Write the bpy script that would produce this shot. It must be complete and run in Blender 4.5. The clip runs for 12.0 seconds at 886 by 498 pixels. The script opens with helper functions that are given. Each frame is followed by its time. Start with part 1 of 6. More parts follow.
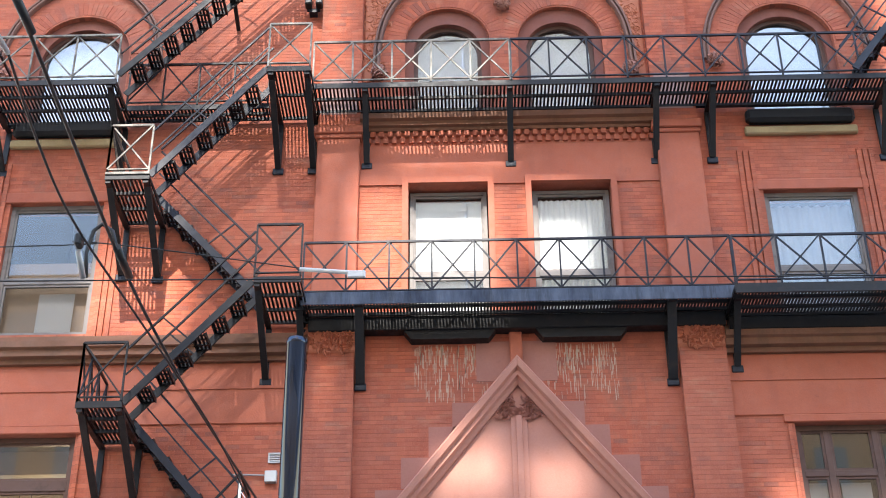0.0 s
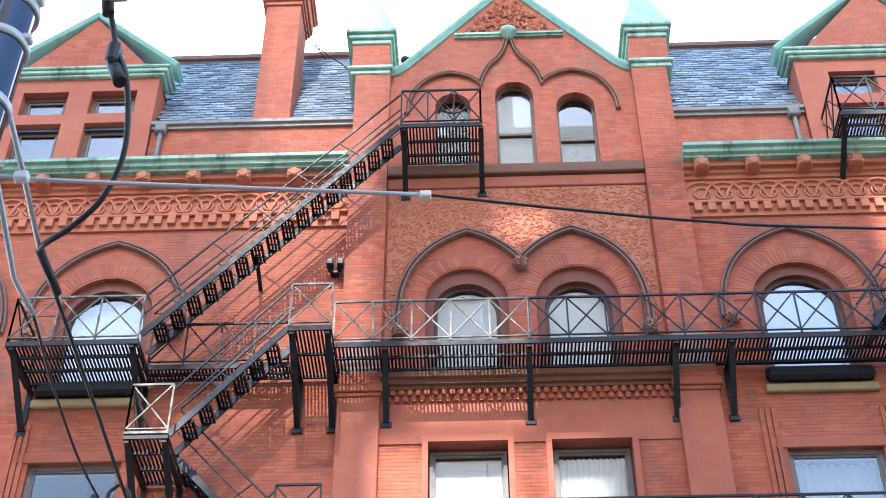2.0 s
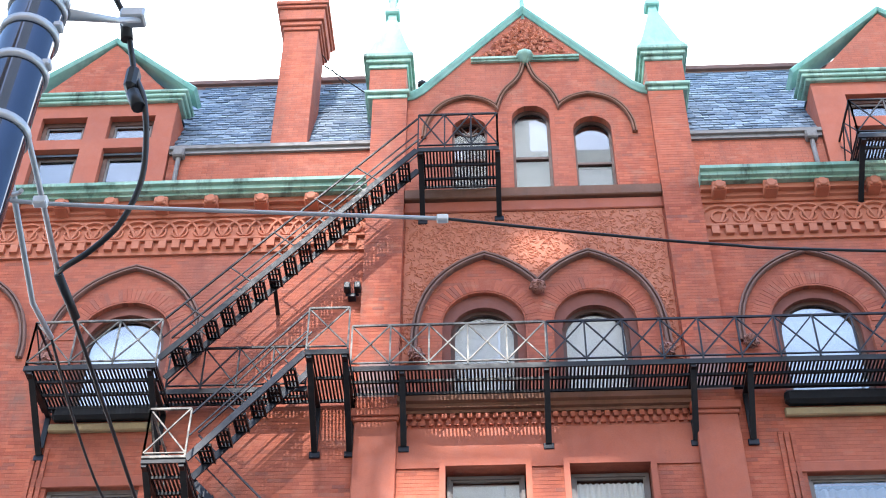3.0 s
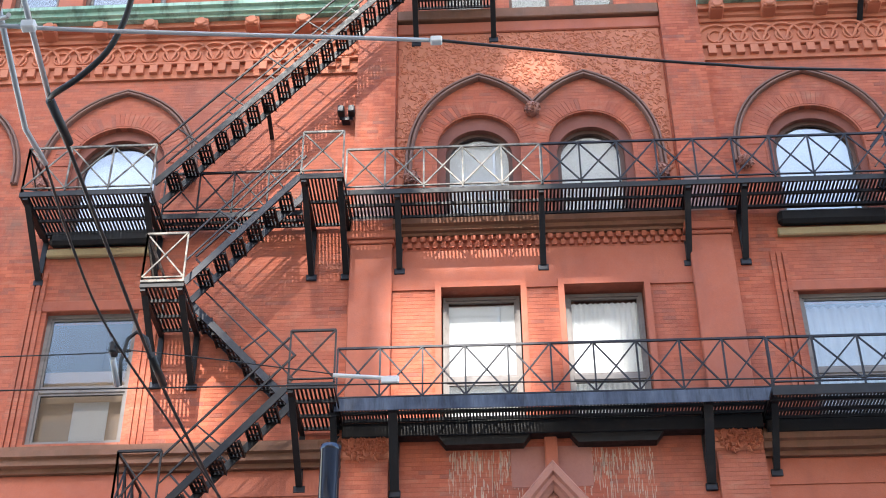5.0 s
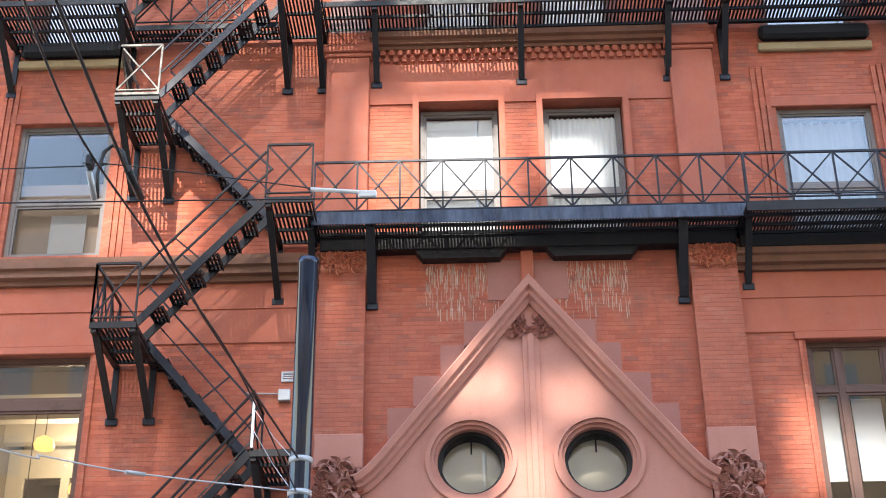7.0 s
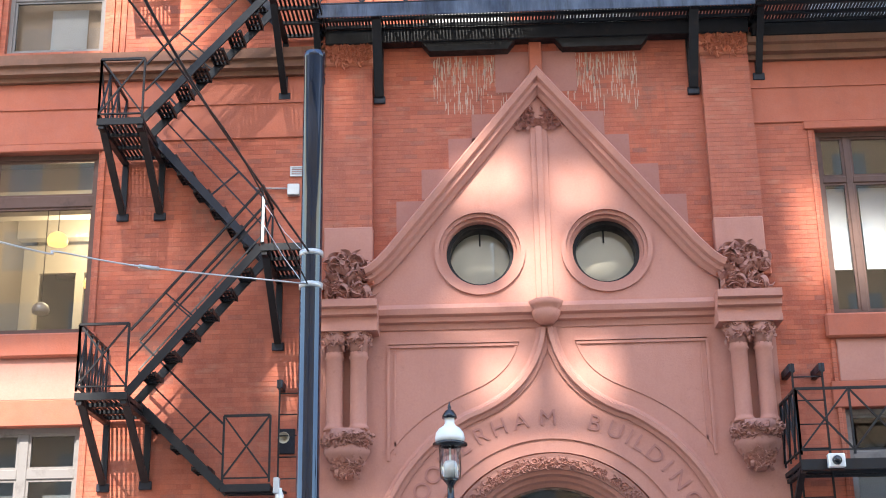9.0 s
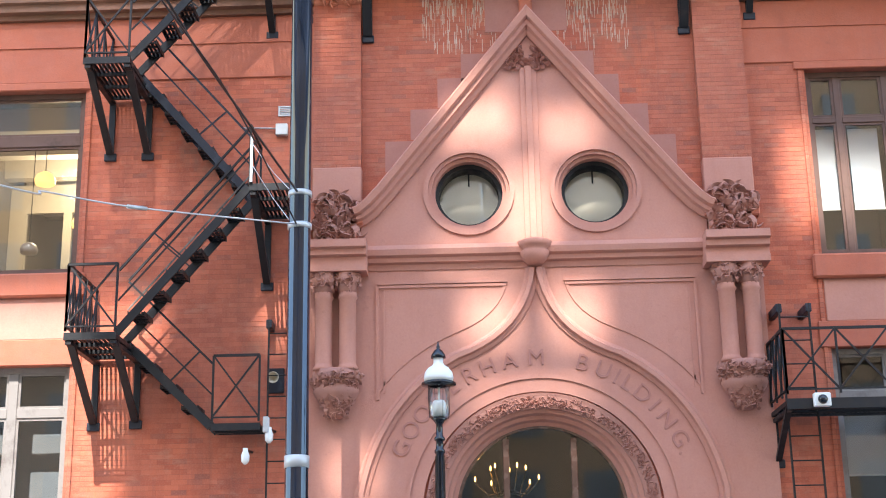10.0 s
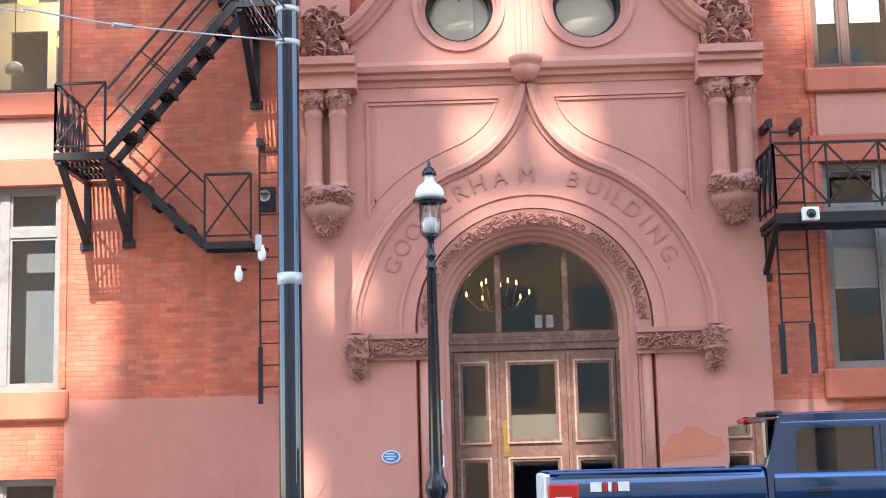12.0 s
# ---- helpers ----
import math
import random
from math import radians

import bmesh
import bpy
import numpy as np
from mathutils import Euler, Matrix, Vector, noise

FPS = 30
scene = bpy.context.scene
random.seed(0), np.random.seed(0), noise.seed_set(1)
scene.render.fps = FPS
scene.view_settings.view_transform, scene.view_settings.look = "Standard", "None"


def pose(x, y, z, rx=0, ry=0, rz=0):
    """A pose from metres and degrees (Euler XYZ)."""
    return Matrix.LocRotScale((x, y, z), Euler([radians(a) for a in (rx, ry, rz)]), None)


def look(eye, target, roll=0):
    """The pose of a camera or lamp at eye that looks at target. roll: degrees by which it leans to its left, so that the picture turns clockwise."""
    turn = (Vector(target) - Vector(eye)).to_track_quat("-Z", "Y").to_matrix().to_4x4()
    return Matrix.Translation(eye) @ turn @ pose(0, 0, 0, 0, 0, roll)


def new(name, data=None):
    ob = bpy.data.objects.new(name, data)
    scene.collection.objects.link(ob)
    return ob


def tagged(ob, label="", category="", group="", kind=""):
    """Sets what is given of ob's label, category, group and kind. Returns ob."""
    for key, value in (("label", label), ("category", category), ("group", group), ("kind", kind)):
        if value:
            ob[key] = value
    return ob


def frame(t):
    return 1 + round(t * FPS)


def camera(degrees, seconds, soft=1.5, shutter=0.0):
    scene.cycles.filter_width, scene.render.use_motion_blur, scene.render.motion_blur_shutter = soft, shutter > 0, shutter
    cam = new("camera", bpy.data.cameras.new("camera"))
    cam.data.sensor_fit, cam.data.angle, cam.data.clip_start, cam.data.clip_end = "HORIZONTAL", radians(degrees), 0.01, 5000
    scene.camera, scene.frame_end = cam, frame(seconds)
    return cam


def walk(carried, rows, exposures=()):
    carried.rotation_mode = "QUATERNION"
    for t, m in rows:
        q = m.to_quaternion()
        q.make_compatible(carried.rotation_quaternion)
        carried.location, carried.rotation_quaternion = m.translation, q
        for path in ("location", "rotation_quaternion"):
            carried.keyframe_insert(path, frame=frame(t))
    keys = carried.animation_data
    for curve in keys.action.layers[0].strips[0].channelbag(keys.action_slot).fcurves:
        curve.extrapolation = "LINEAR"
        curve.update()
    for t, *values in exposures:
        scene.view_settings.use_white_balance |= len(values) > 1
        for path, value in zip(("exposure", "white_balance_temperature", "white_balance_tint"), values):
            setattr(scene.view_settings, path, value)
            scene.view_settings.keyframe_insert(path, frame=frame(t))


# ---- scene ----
# camera: a person standing across the street who tilts a zoomed camera up and then down
FOV = 35.658
EYE = (-0.829, -19.19, 1.6)
TURNS = [  # seconds, turn to the left, tilt up, roll
    (0.0, 0.852, 30.707, -0.581),
    (0.5, 0.938, 31.019, -0.687),
    (1.0, 0.996, 33.299, -0.646),
    (1.5, 1.265, 38.190, -0.615),
    (2.0, 1.767, 41.426, -0.218),
    (2.5, 2.224, 42.963, 0.119),
    (2.7, 2.706, 42.919, 0.388),
    (4.3, 2.455, 37.235, -0.130),
    (4.5, 2.446, 36.702, -0.175),
    (5.0, 2.442, 35.063, -0.306),
    (5.5, 1.796, 32.978, -0.436),
    (6.0, 1.662, 31.033, -0.555),
    (6.5, 1.523, 29.199, -0.661),
    (6.7, 1.485, 28.429, -0.616),
    (8.3, 1.109, 22.360, -0.865),
    (8.5, 1.247, 21.289, -1.032),
    (9.0, 1.903, 18.782, -0.939),
    (9.5, 2.068, 17.206, -0.916),
    (10.0, 1.463, 16.292, -1.031),
    (10.5, 0.897, 15.055, -1.087),
    (11.0, 0.532, 13.314, -1.343),
    (11.5, 0.933, 10.746, -1.484),
    (12.0, 1.238, 8.699, -1.487),
]


def aim(turn, tilt, roll):
    a, b = radians(turn), radians(tilt)
    d = Vector((-math.sin(a) * math.cos(b), math.cos(a) * math.cos(b), math.sin(b)))
    return look(EYE, Vector(EYE) + d, roll)


cam = camera(FOV, 12.0, soft=1.05)
EXPOSURES = [  # seconds, stops, white balance
    (0.0, 2.27, 6850, 9.5), (1.2, 2.22, 6700, 9.5), (2.5, 2.12, 6200, 9.5), (4.5, 2.18, 6650, 9.5), (6.0, 2.24, 6850, 9.5), (6.7, 2.26, 6850, 9.5),
    (8.5, 2.40, 6750, 8), (10.0, 2.50, 6700, 8), (12.0, 2.60, 6650, 8)]
walk(cam, [(t, aim(a, b, c)) for t, a, b, c in TURNS], EXPOSURES)

# ---------------------------------------------------------------- light
SUN_EL, SUN_AZ = 50.0, 4.0          # height, and how far the sun stands west of square to the front
world = bpy.data.worlds.new("world")
scene.world = world
world.use_nodes = True
wn = world.node_tree.nodes
sky = wn.new("ShaderNodeTexSky")
sky.sky_type, sky.sun_disc = "NISHITA", False
sky.sun_elevation, sky.sun_rotation = radians(SUN_EL), radians(180 + SUN_AZ)
sky.dust_density, sky.air_density = 0.3, 1.2
wn["Background"].inputs["Strength"].default_value = 0.15
world.node_tree.links.new(sky.outputs[0], wn["Background"].inputs["Color"])
sun = new("sun", bpy.data.lights.new("sun", "SUN"))
sun.data.energy, sun.data.angle, sun.data.color = 2.7, radians(0.33), (1.0, 0.96, 0.91)
se, sa = radians(SUN_EL), radians(SUN_AZ)
sun.matrix_world = look((-40 * math.sin(sa), -40 * math.cos(sa), 40 * math.tan(se)), (0, 0, 0))

# ---------------------------------------------------------------- materials


class Nodes:
    """A small wrapper for building a node material."""

    def __init__(self, name, rough=0.7, metal=0.0):
        self.mat = bpy.data.materials.new(name)
        self.mat.use_nodes = True
        self.t = self.mat.node_tree
        self.b = self.t.nodes["Principled BSDF"]
        self.b.inputs["Roughness"].default_value, self.b.inputs["Metallic"].default_value = rough, metal
        self.pos = self.add("ShaderNodeNewGeometry").outputs["Position"]

    def add(self, kind, **values):
        n = self.t.nodes.new(kind)
        for k, v in values.items():
            self.put(n.inputs[k.replace("_", " ")], v)
        return n

    def put(self, socket, v):
        if isinstance(v, bpy.types.NodeSocket):
            self.t.links.new(v, socket)
        else:
            socket.default_value = v

    def noise(self, scale, detail=4.0, rough=0.6, stretch=None):
        v = self.pos
        if stretch:
            m = self.add("ShaderNodeMapping", Vector=v)
            m.inputs["Scale"].default_value = stretch
            v = m.outputs[0]
        return self.add("ShaderNodeTexNoise", Vector=v, Scale=scale, Detail=detail, Roughness=rough).outputs["Fac"]

    def span(self, fac, a, b, low=0.0, high=1.0):
        n = self.add("ShaderNodeMapRange", Value=fac)
        for k, v in zip((1, 2, 3, 4), (a, b, low, high)):
            n.inputs[k].default_value = v
        return n.outputs[0]

    def mix(self, fac, a, b, blend="MIX"):
        n = self.t.nodes.new("ShaderNodeMix")
        n.data_type, n.blend_type = "RGBA", blend
        self.put(n.inputs[0], fac)
        for s, v in ((n.inputs[6], a), (n.inputs[7], b)):
            self.put(s, (*v, 1.0) if isinstance(v, tuple) and len(v) == 3 else v)
        return n.outputs[2]

    def done(self, color=None, rough=None, bump=None, depth=0.01, strength=0.6):
        if color is not None:
            self.put(self.b.inputs["Base Color"], (*color, 1.0) if isinstance(color, tuple) else color)
        if rough is not None:
            self.put(self.b.inputs["Roughness"], rough)
        if bump is not None:
            n = self.add("ShaderNodeBump", Strength=strength, Distance=depth, Height=bump)
            self.t.links.new(n.outputs[0], self.b.inputs["Normal"])
        return self.mat


def brick_weather(n, tone):
    """Soot, rain runs, pale salts and a fine grain over a wall of bricks."""
    tone = n.mix(n.span(n.noise(0.55), 0.35, 0.7, 0, 0.6), tone, (0.45, 0.115, 0.055))
    tone = n.mix(n.span(n.noise(0.23, 5, 0.6), 0.42, 0.62, 0, 0.55), tone, (0.36, 0.12, 0.08))
    tone = n.mix(n.span(n.noise(1.3, 8, 0.7, (1, 1, 0.35)), 0.46, 0.72, 0, 0.7), tone, (0.20, 0.062, 0.044))
    tone = n.mix(n.span(n.noise(2.1, 9, 0.75, (0.6, 0.6, 1.6)), 0.54, 0.72, 0, 0.6), tone, (0.47, 0.23, 0.15))
    tone = n.mix(n.span(n.noise(3.4, 6, 0.7, (1, 1, 0.10)), 0.58, 0.74, 0, 0.55), tone, (0.17, 0.075, 0.06))
    tone = n.mix(n.span(n.noise(45, 3), 0.45, 0.8, 0, 0.35), tone, (0.55, 0.20, 0.12))
    return n.mix(n.span(n.noise(0.9, 9, 0.72, (1, 1, 0.6)), 0.56, 0.70, 0, 0.65), tone, (0.21, 0.12, 0.085))


def brick_material():
    n = Nodes("red_brick", 0.85)
    sw = n.add("ShaderNodeSeparateXYZ", Vector=n.pos)
    xy = n.add("ShaderNodeMath", Value=sw.outputs[0])
    n.t.links.new(sw.outputs[1], xy.inputs[1])
    at = n.add("ShaderNodeCombineXYZ", X=xy.outputs[0], Y=sw.outputs[2])
    b = n.add("ShaderNodeTexBrick", Vector=at.outputs[0], Scale=1.0, Mortar_Size=0.006, Mortar_Smooth=0.3, Bias=0.0, Brick_Width=0.215, Row_Height=0.072,
              Color1=(0.0, 0, 0, 1), Color2=(1, 1, 1, 1), Mortar=(0.5, 0.5, 0.5, 1))
    tone = brick_weather(n, n.mix(n.span(b.outputs["Color"], 0, 1), (0.35, 0.068, 0.032), (0.53, 0.128, 0.063)))
    joint = n.add("ShaderNodeMath", Value=b.outputs["Fac"])
    joint.operation = "MULTIPLY"
    n.t.links.new(n.span(n.noise(1.7, 6, 0.7), 0.38, 0.62, 0.12, 0.75), joint.inputs[1])
    tone = n.mix(joint.outputs[0], tone, (0.20, 0.072, 0.048))
    h = n.mix(0.25, n.span(b.outputs["Fac"], 0, 1, 1, 0), n.noise(60, 4))
    return n.done(tone, n.span(n.noise(7), 0.3, 0.7, 0.75, 0.95), h, 0.008)


def laid_brick_material(name, single):
    """Bricks that are there one by one: each has a tone of its own."""
    n = Nodes(name, 0.85)
    if single:
        r = n.add("ShaderNodeObjectInfo").outputs["Random"]
    else:
        r = n.t.nodes.new("ShaderNodeNewGeometry").outputs["Random Per Island"]
    tone = n.mix(r, (0.37, 0.072, 0.036), (0.58, 0.146, 0.074))
    tone = n.mix(n.span(r, 0.92, 0.95), tone, (0.27, 0.08, 0.056))
    return n.done(brick_weather(n, tone), n.span(n.noise(7), 0.3, 0.7, 0.75, 0.95), n.noise(70, 4), 0.004)


def stone_material(name, a, b, c, streak=0.5, grain=30, rough=0.8):
    """Painted or rubbed sandstone: two tones, rain streaks and a fine grain."""
    n = Nodes(name, rough)
    tone = n.mix(n.span(n.noise(0.8, 6), 0.3, 0.7), a, b)
    tone = n.mix(n.span(n.noise(2.2, 7, 0.7, (1, 1, 0.18)), 0.52, 0.8, 0, streak), tone, c)
    tone = n.mix(n.span(n.noise(grain, 5), 0.35, 0.8, 0, 0.3), tone, c)
    tone = n.mix(n.span(n.noise(0.45, 7, 0.65), 0.48, 0.70, 0, streak * 0.8), tone, c)
    tone = n.mix(n.span(n.noise(5.5, 8, 0.75), 0.60, 0.75, 0, 0.35), tone, tuple(v * 0.6 for v in c))
    return n.done(tone, n.span(n.noise(5), 0.3, 0.7, rough - 0.12, rough + 0.1), n.noise(grain * 1.5, 6), 0.004)


def metal_material(name, a, b, wear=0.3, rough=0.5, metal=0.0, scale=4):
    n = Nodes(name, rough, metal)
    tone = n.mix(n.span(n.noise(scale, 8, 0.7), 0.62 - wear * 0.25, 0.75), a, b)
    n.b.inputs["Specular IOR Level"].default_value = 0.35
    return n.done(tone, n.span(n.noise(scale * 2), 0.3, 0.7, rough - 0.1, rough + 0.2), n.noise(60, 3), 0.002)


BRICK = brick_material()
PIECE = ARCH_BRICK = laid_brick_material("brick_piece", True)
BRICKWORK = laid_brick_material("laid_brickwork", False)
STONE = stone_material("red_sandstone", (0.42, 0.105, 0.056), (0.48, 0.138, 0.076), (0.26, 0.085, 0.06))
PINK = stone_material("pink_painted_stone", (0.46, 0.203, 0.150), (0.49, 0.224, 0.168), (0.35, 0.138, 0.102), 0.4)
WORN_PINK = stone_material("worn_pink_stone", (0.36, 0.15, 0.115), (0.40, 0.17, 0.13), (0.27, 0.11, 0.09), 0.3)
TERRA = stone_material("carved_terracotta", (0.50, 0.16, 0.085), (0.54, 0.19, 0.105), (0.38, 0.125, 0.075), 0.25)
CARVED = stone_material("carved_brownstone", (0.36, 0.165, 0.125), (0.42, 0.19, 0.145), (0.24, 0.11, 0.085), 0.4)
SOOT_SHADE = stone_material("sooty_shaded_sandstone", (0.20, 0.085, 0.05), (0.26, 0.115, 0.07), (0.10, 0.062, 0.036), 0.7)
# brown arch brick, darkened further for the shade inside the reveals
ARCH_SOFFIT = stone_material("shade_toned_arch_brick", (0.20, 0.062, 0.042), (0.26, 0.082, 0.055), (0.12, 0.05, 0.036), 0.5)
MOULD = stone_material("dark_brownstone", (0.19, 0.10, 0.078), (0.25, 0.125, 0.095), (0.12, 0.07, 0.055), 0.5)
IRON = metal_material("black_painted_iron", (0.010, 0.010, 0.012), (0.035, 0.025, 0.022), 0.25, 0.45)
IRON_BLUE = metal_material("worn_blue_black_iron", (0.011, 0.013, 0.022), (0.05, 0.055, 0.075), 0.3, 0.42)
PALE_RAIL = metal_material("iron_rail_with_faded_paint", (0.05, 0.045, 0.042), (0.30, 0.25, 0.21), 0.8, 0.55)
# worn pale paint, with the brightness of sunlit railing also in the colour
IRON_PALE = metal_material("iron_pale_from_paint_and_sun", (0.10, 0.09, 0.08), (0.55, 0.50, 0.42), 0.7, 0.55)


def verdigris(name, a, b, dark, lean=0.5, fine=1.0):
    """Weathered copper: pale salts run down in streaks over darker metal."""
    n = Nodes(name, 0.7)
    tone = n.mix(n.span(n.noise(1.1 * fine, 6, 0.65, (1.0, 1.0, 0.25)), 0.35, 0.65), a, b)
    tone = n.mix(n.span(n.noise(2.6 * fine, 8, 0.7, (1.0, 1.0, 0.12)), 0.50, 0.72, 0, lean), tone, dark)
    return n.done(tone, n.span(n.noise(6), 0.3, 0.7, 0.55, 0.85), n.noise(35, 4), 0.003)


IRON_WORN = verdigris("rubbed_blue_iron", (0.022, 0.030, 0.055), (0.085, 0.105, 0.15), (0.012, 0.014, 0.020), 0.9, 4.0)
COPPER = verdigris("verdigris_copper", (0.19, 0.36, 0.27), (0.40, 0.58, 0.46), (0.045, 0.06, 0.045), 1.0, 1.1)
COPPER_BRIGHT = verdigris("bright_verdigris_copper", (0.24, 0.54, 0.45), (0.38, 0.66, 0.56), (0.10, 0.22, 0.18), 0.55)
FRAME = metal_material("brown_painted_wood", (0.115, 0.060, 0.045), (0.075, 0.042, 0.032), 0.4, 0.5)
SASH = metal_material("grey_painted_sash", (0.20, 0.18, 0.17), (0.12, 0.10, 0.09), 0.4, 0.5)


def slate_material():
    n = Nodes("blue_grey_slate", 0.6)
    r = n.add("ShaderNodeObjectInfo").outputs["Random"]
    i = n.t.nodes.new("ShaderNodeNewGeometry").outputs["Random Per Island"]
    s = n.add("ShaderNodeMath", Value=r)
    n.t.links.new(i, s.inputs[1])
    f = n.t.nodes.new("ShaderNodeMath")
    f.operation = "FRACT"
    n.t.links.new(s.outputs[0], f.inputs[0])
    tone = n.mix(f.outputs[0], (0.09, 0.13, 0.185), (0.29, 0.355, 0.43))
    tone = n.mix(n.span(n.noise(3, 6), 0.45, 0.75, 0, 0.5), tone, (0.14, 0.155, 0.13))
    return n.done(tone, n.span(n.noise(9), 0.3, 0.7, 0.45, 0.75), n.noise(40, 5), 0.004)


SLATE = slate_material()


def glass_material(name, least):
    """A window pane: clear, with the mirror of the sky on it."""
    n = Nodes(name, 0.02)
    out = n.t.nodes["Material Output"]
    clear = n.add("ShaderNodeBsdfTransparent", Color=(0.89, 0.905, 0.91, 1))
    gloss = n.add("ShaderNodeBsdfGlossy", Roughness=0.015)
    wave = n.add("ShaderNodeBump", Strength=0.012, Distance=0.01, Height=n.noise(0.7, 1))
    n.t.links.new(wave.outputs[0], gloss.inputs["Normal"])
    fr = n.add("ShaderNodeFresnel", IOR=1.5)
    m = n.add("ShaderNodeMixShader", Fac=n.span(fr.outputs[0], 0.05, 0.6, least, 0.8))
    n.t.links.new(clear.outputs[0], m.inputs[1])
    n.t.links.new(gloss.outputs[0], m.inputs[2])
    n.t.links.new(m.outputs[0], out.inputs["Surface"])
    return n.mat


GLASS = glass_material("window_glass", 0.085)
DARK_GLASS = glass_material("clean_window_glass", 0.045)


def plain(name, color, rough=0.6, metal=0.0, vary=0.15, scale=6):
    n = Nodes(name, rough, metal)
    dark = tuple(c * (1 - vary) for c in color)
    return n.done(n.mix(n.noise(scale, 5), color, dark), None, n.noise(scale * 12, 3), 0.002, 0.3)


# near-black: the darkness of an unlit room is put into the colour
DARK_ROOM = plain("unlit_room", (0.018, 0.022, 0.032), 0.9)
# plaster darkened in colour so that the rooms look dim
ROOM = plain("room_shade_plaster", (0.13, 0.11, 0.085), 0.9)
PALE_PLASTER = plain("pale_plaster", (0.42, 0.38, 0.31), 0.9)
CURTAIN = plain("pale_curtain", (0.60, 0.61, 0.63), 0.9)
DUSK = plain("grey_blue_blind", (0.64, 0.68, 0.78), 0.9)
WHITE_BLIND = plain("white_blind", (0.86, 0.87, 0.88), 0.9)
PARCHMENT = plain("parchment_blind", (0.86, 0.77, 0.60), 0.9, 0, 0.25, 3)
GREY_REFLECTION = plain("grey_reflection_sheet", (0.14, 0.15, 0.16), 0.9)
BEIGE = plain("beige_reflection_cloth", (0.40, 0.29, 0.22), 0.9)
OCHRE = stone_material("ochre_stained_stone", (0.42, 0.32, 0.17), (0.36, 0.26, 0.14), (0.20, 0.14, 0.08), 0.5)
ASPHALT = plain("asphalt", (0.05, 0.05, 0.052), 0.9, 0, 0.4, 20)
CONCRETE = plain("pavement_concrete", (0.36, 0.35, 0.33), 0.9, 0, 0.3, 5)
GALV = plain("galvanised_steel", (0.52, 0.53, 0.54), 0.40, 0.3)
BLACK_GLOSS = plain("black_gloss_paint", (0.012, 0.014, 0.020), 0.12)
def gloss(name, color, rough, metal, coat=1.0):
    """Smooth lacquer that mirrors its surroundings."""
    n = Nodes(name, rough, metal)
    n.b.inputs["Coat Weight"].default_value = coat
    n.b.inputs["Coat Roughness"].default_value = 0.02
    return n.done(n.mix(n.span(n.noise(3, 5), 0.4, 0.7), color, tuple(c * 0.8 for c in color)), None, None)


POLE = gloss("blue_black_lacquered_steel", (0.021, 0.034, 0.066), 0.06, 0.6, 0.35)
WHITE = plain("white_enamel", (0.80, 0.80, 0.78), 0.35)
RUBBER = plain("black_cable", (0.015, 0.015, 0.016), 0.5)

# ---------------------------------------------------------------- mesh helpers


def mesh_object(name, bm, mat):
    me = bpy.data.meshes.new(name)
    bm.normal_update()
    bm.to_mesh(me)
    bm.free()
    if mat:
        me.materials.append(mat)
    return new(name, me)


def part(name, bm, mat, parent=None, label=""):
    ob = mesh_object(name, bm, mat)
    ob.parent = parent
    return tagged(ob, label)


def thing(name, label, category, group="", at=(0, 0, 0), kind=""):
    ob = new(name)
    ob.location = at
    ob.empty_display_size = 0.2
    return tagged(ob, label, category, group, kind)


def box(bm, x0, x1, y0, y1, z0, z1, bevel=0.0):
    m = Matrix.LocRotScale(((x0 + x1) / 2, (y0 + y1) / 2, (z0 + z1) / 2), None, (abs(x1 - x0), abs(y1 - y0), abs(z1 - z0)))
    made = bmesh.ops.create_cube(bm, size=1, matrix=m)["verts"]
    if bevel:
        es = list({e for v in made for e in v.link_edges})
        bmesh.ops.bevel(bm, geom=es, offset=bevel, segments=1, affect="EDGES", profile=0.5)
    return bm


def boxes(*rows, bevel=0.0):
    bm = bmesh.new()
    for r in rows:
        box(bm, *r, bevel=bevel)
    return bm


def bar(bm, a, b, w, h=None, side=None):
    """A rectangular bar from a to b, w wide along side (or level), h high."""
    a, b = Vector(a), Vector(b)
    d = (b - a)
    u = Vector(side) if side else (Vector((0, 1, 0)) if abs(d.normalized().y) < 0.9 else Vector((1, 0, 0)))
    v = d.cross(u).normalized()
    u = v.cross(d).normalized()
    h = h or w
    vs = []
    for p in (a, b):
        for s, t in ((-1, -1), (1, -1), (1, 1), (-1, 1)):
            vs.append(bm.verts.new(p + u * s * w / 2 + v * t * h / 2))
    for f in ((3, 2, 1, 0), (4, 5, 6, 7), (0, 1, 5, 4), (1, 2, 6, 5), (2, 3, 7, 6), (3, 0, 4, 7)):
        bm.faces.new([vs[i] for i in f])
    return bm


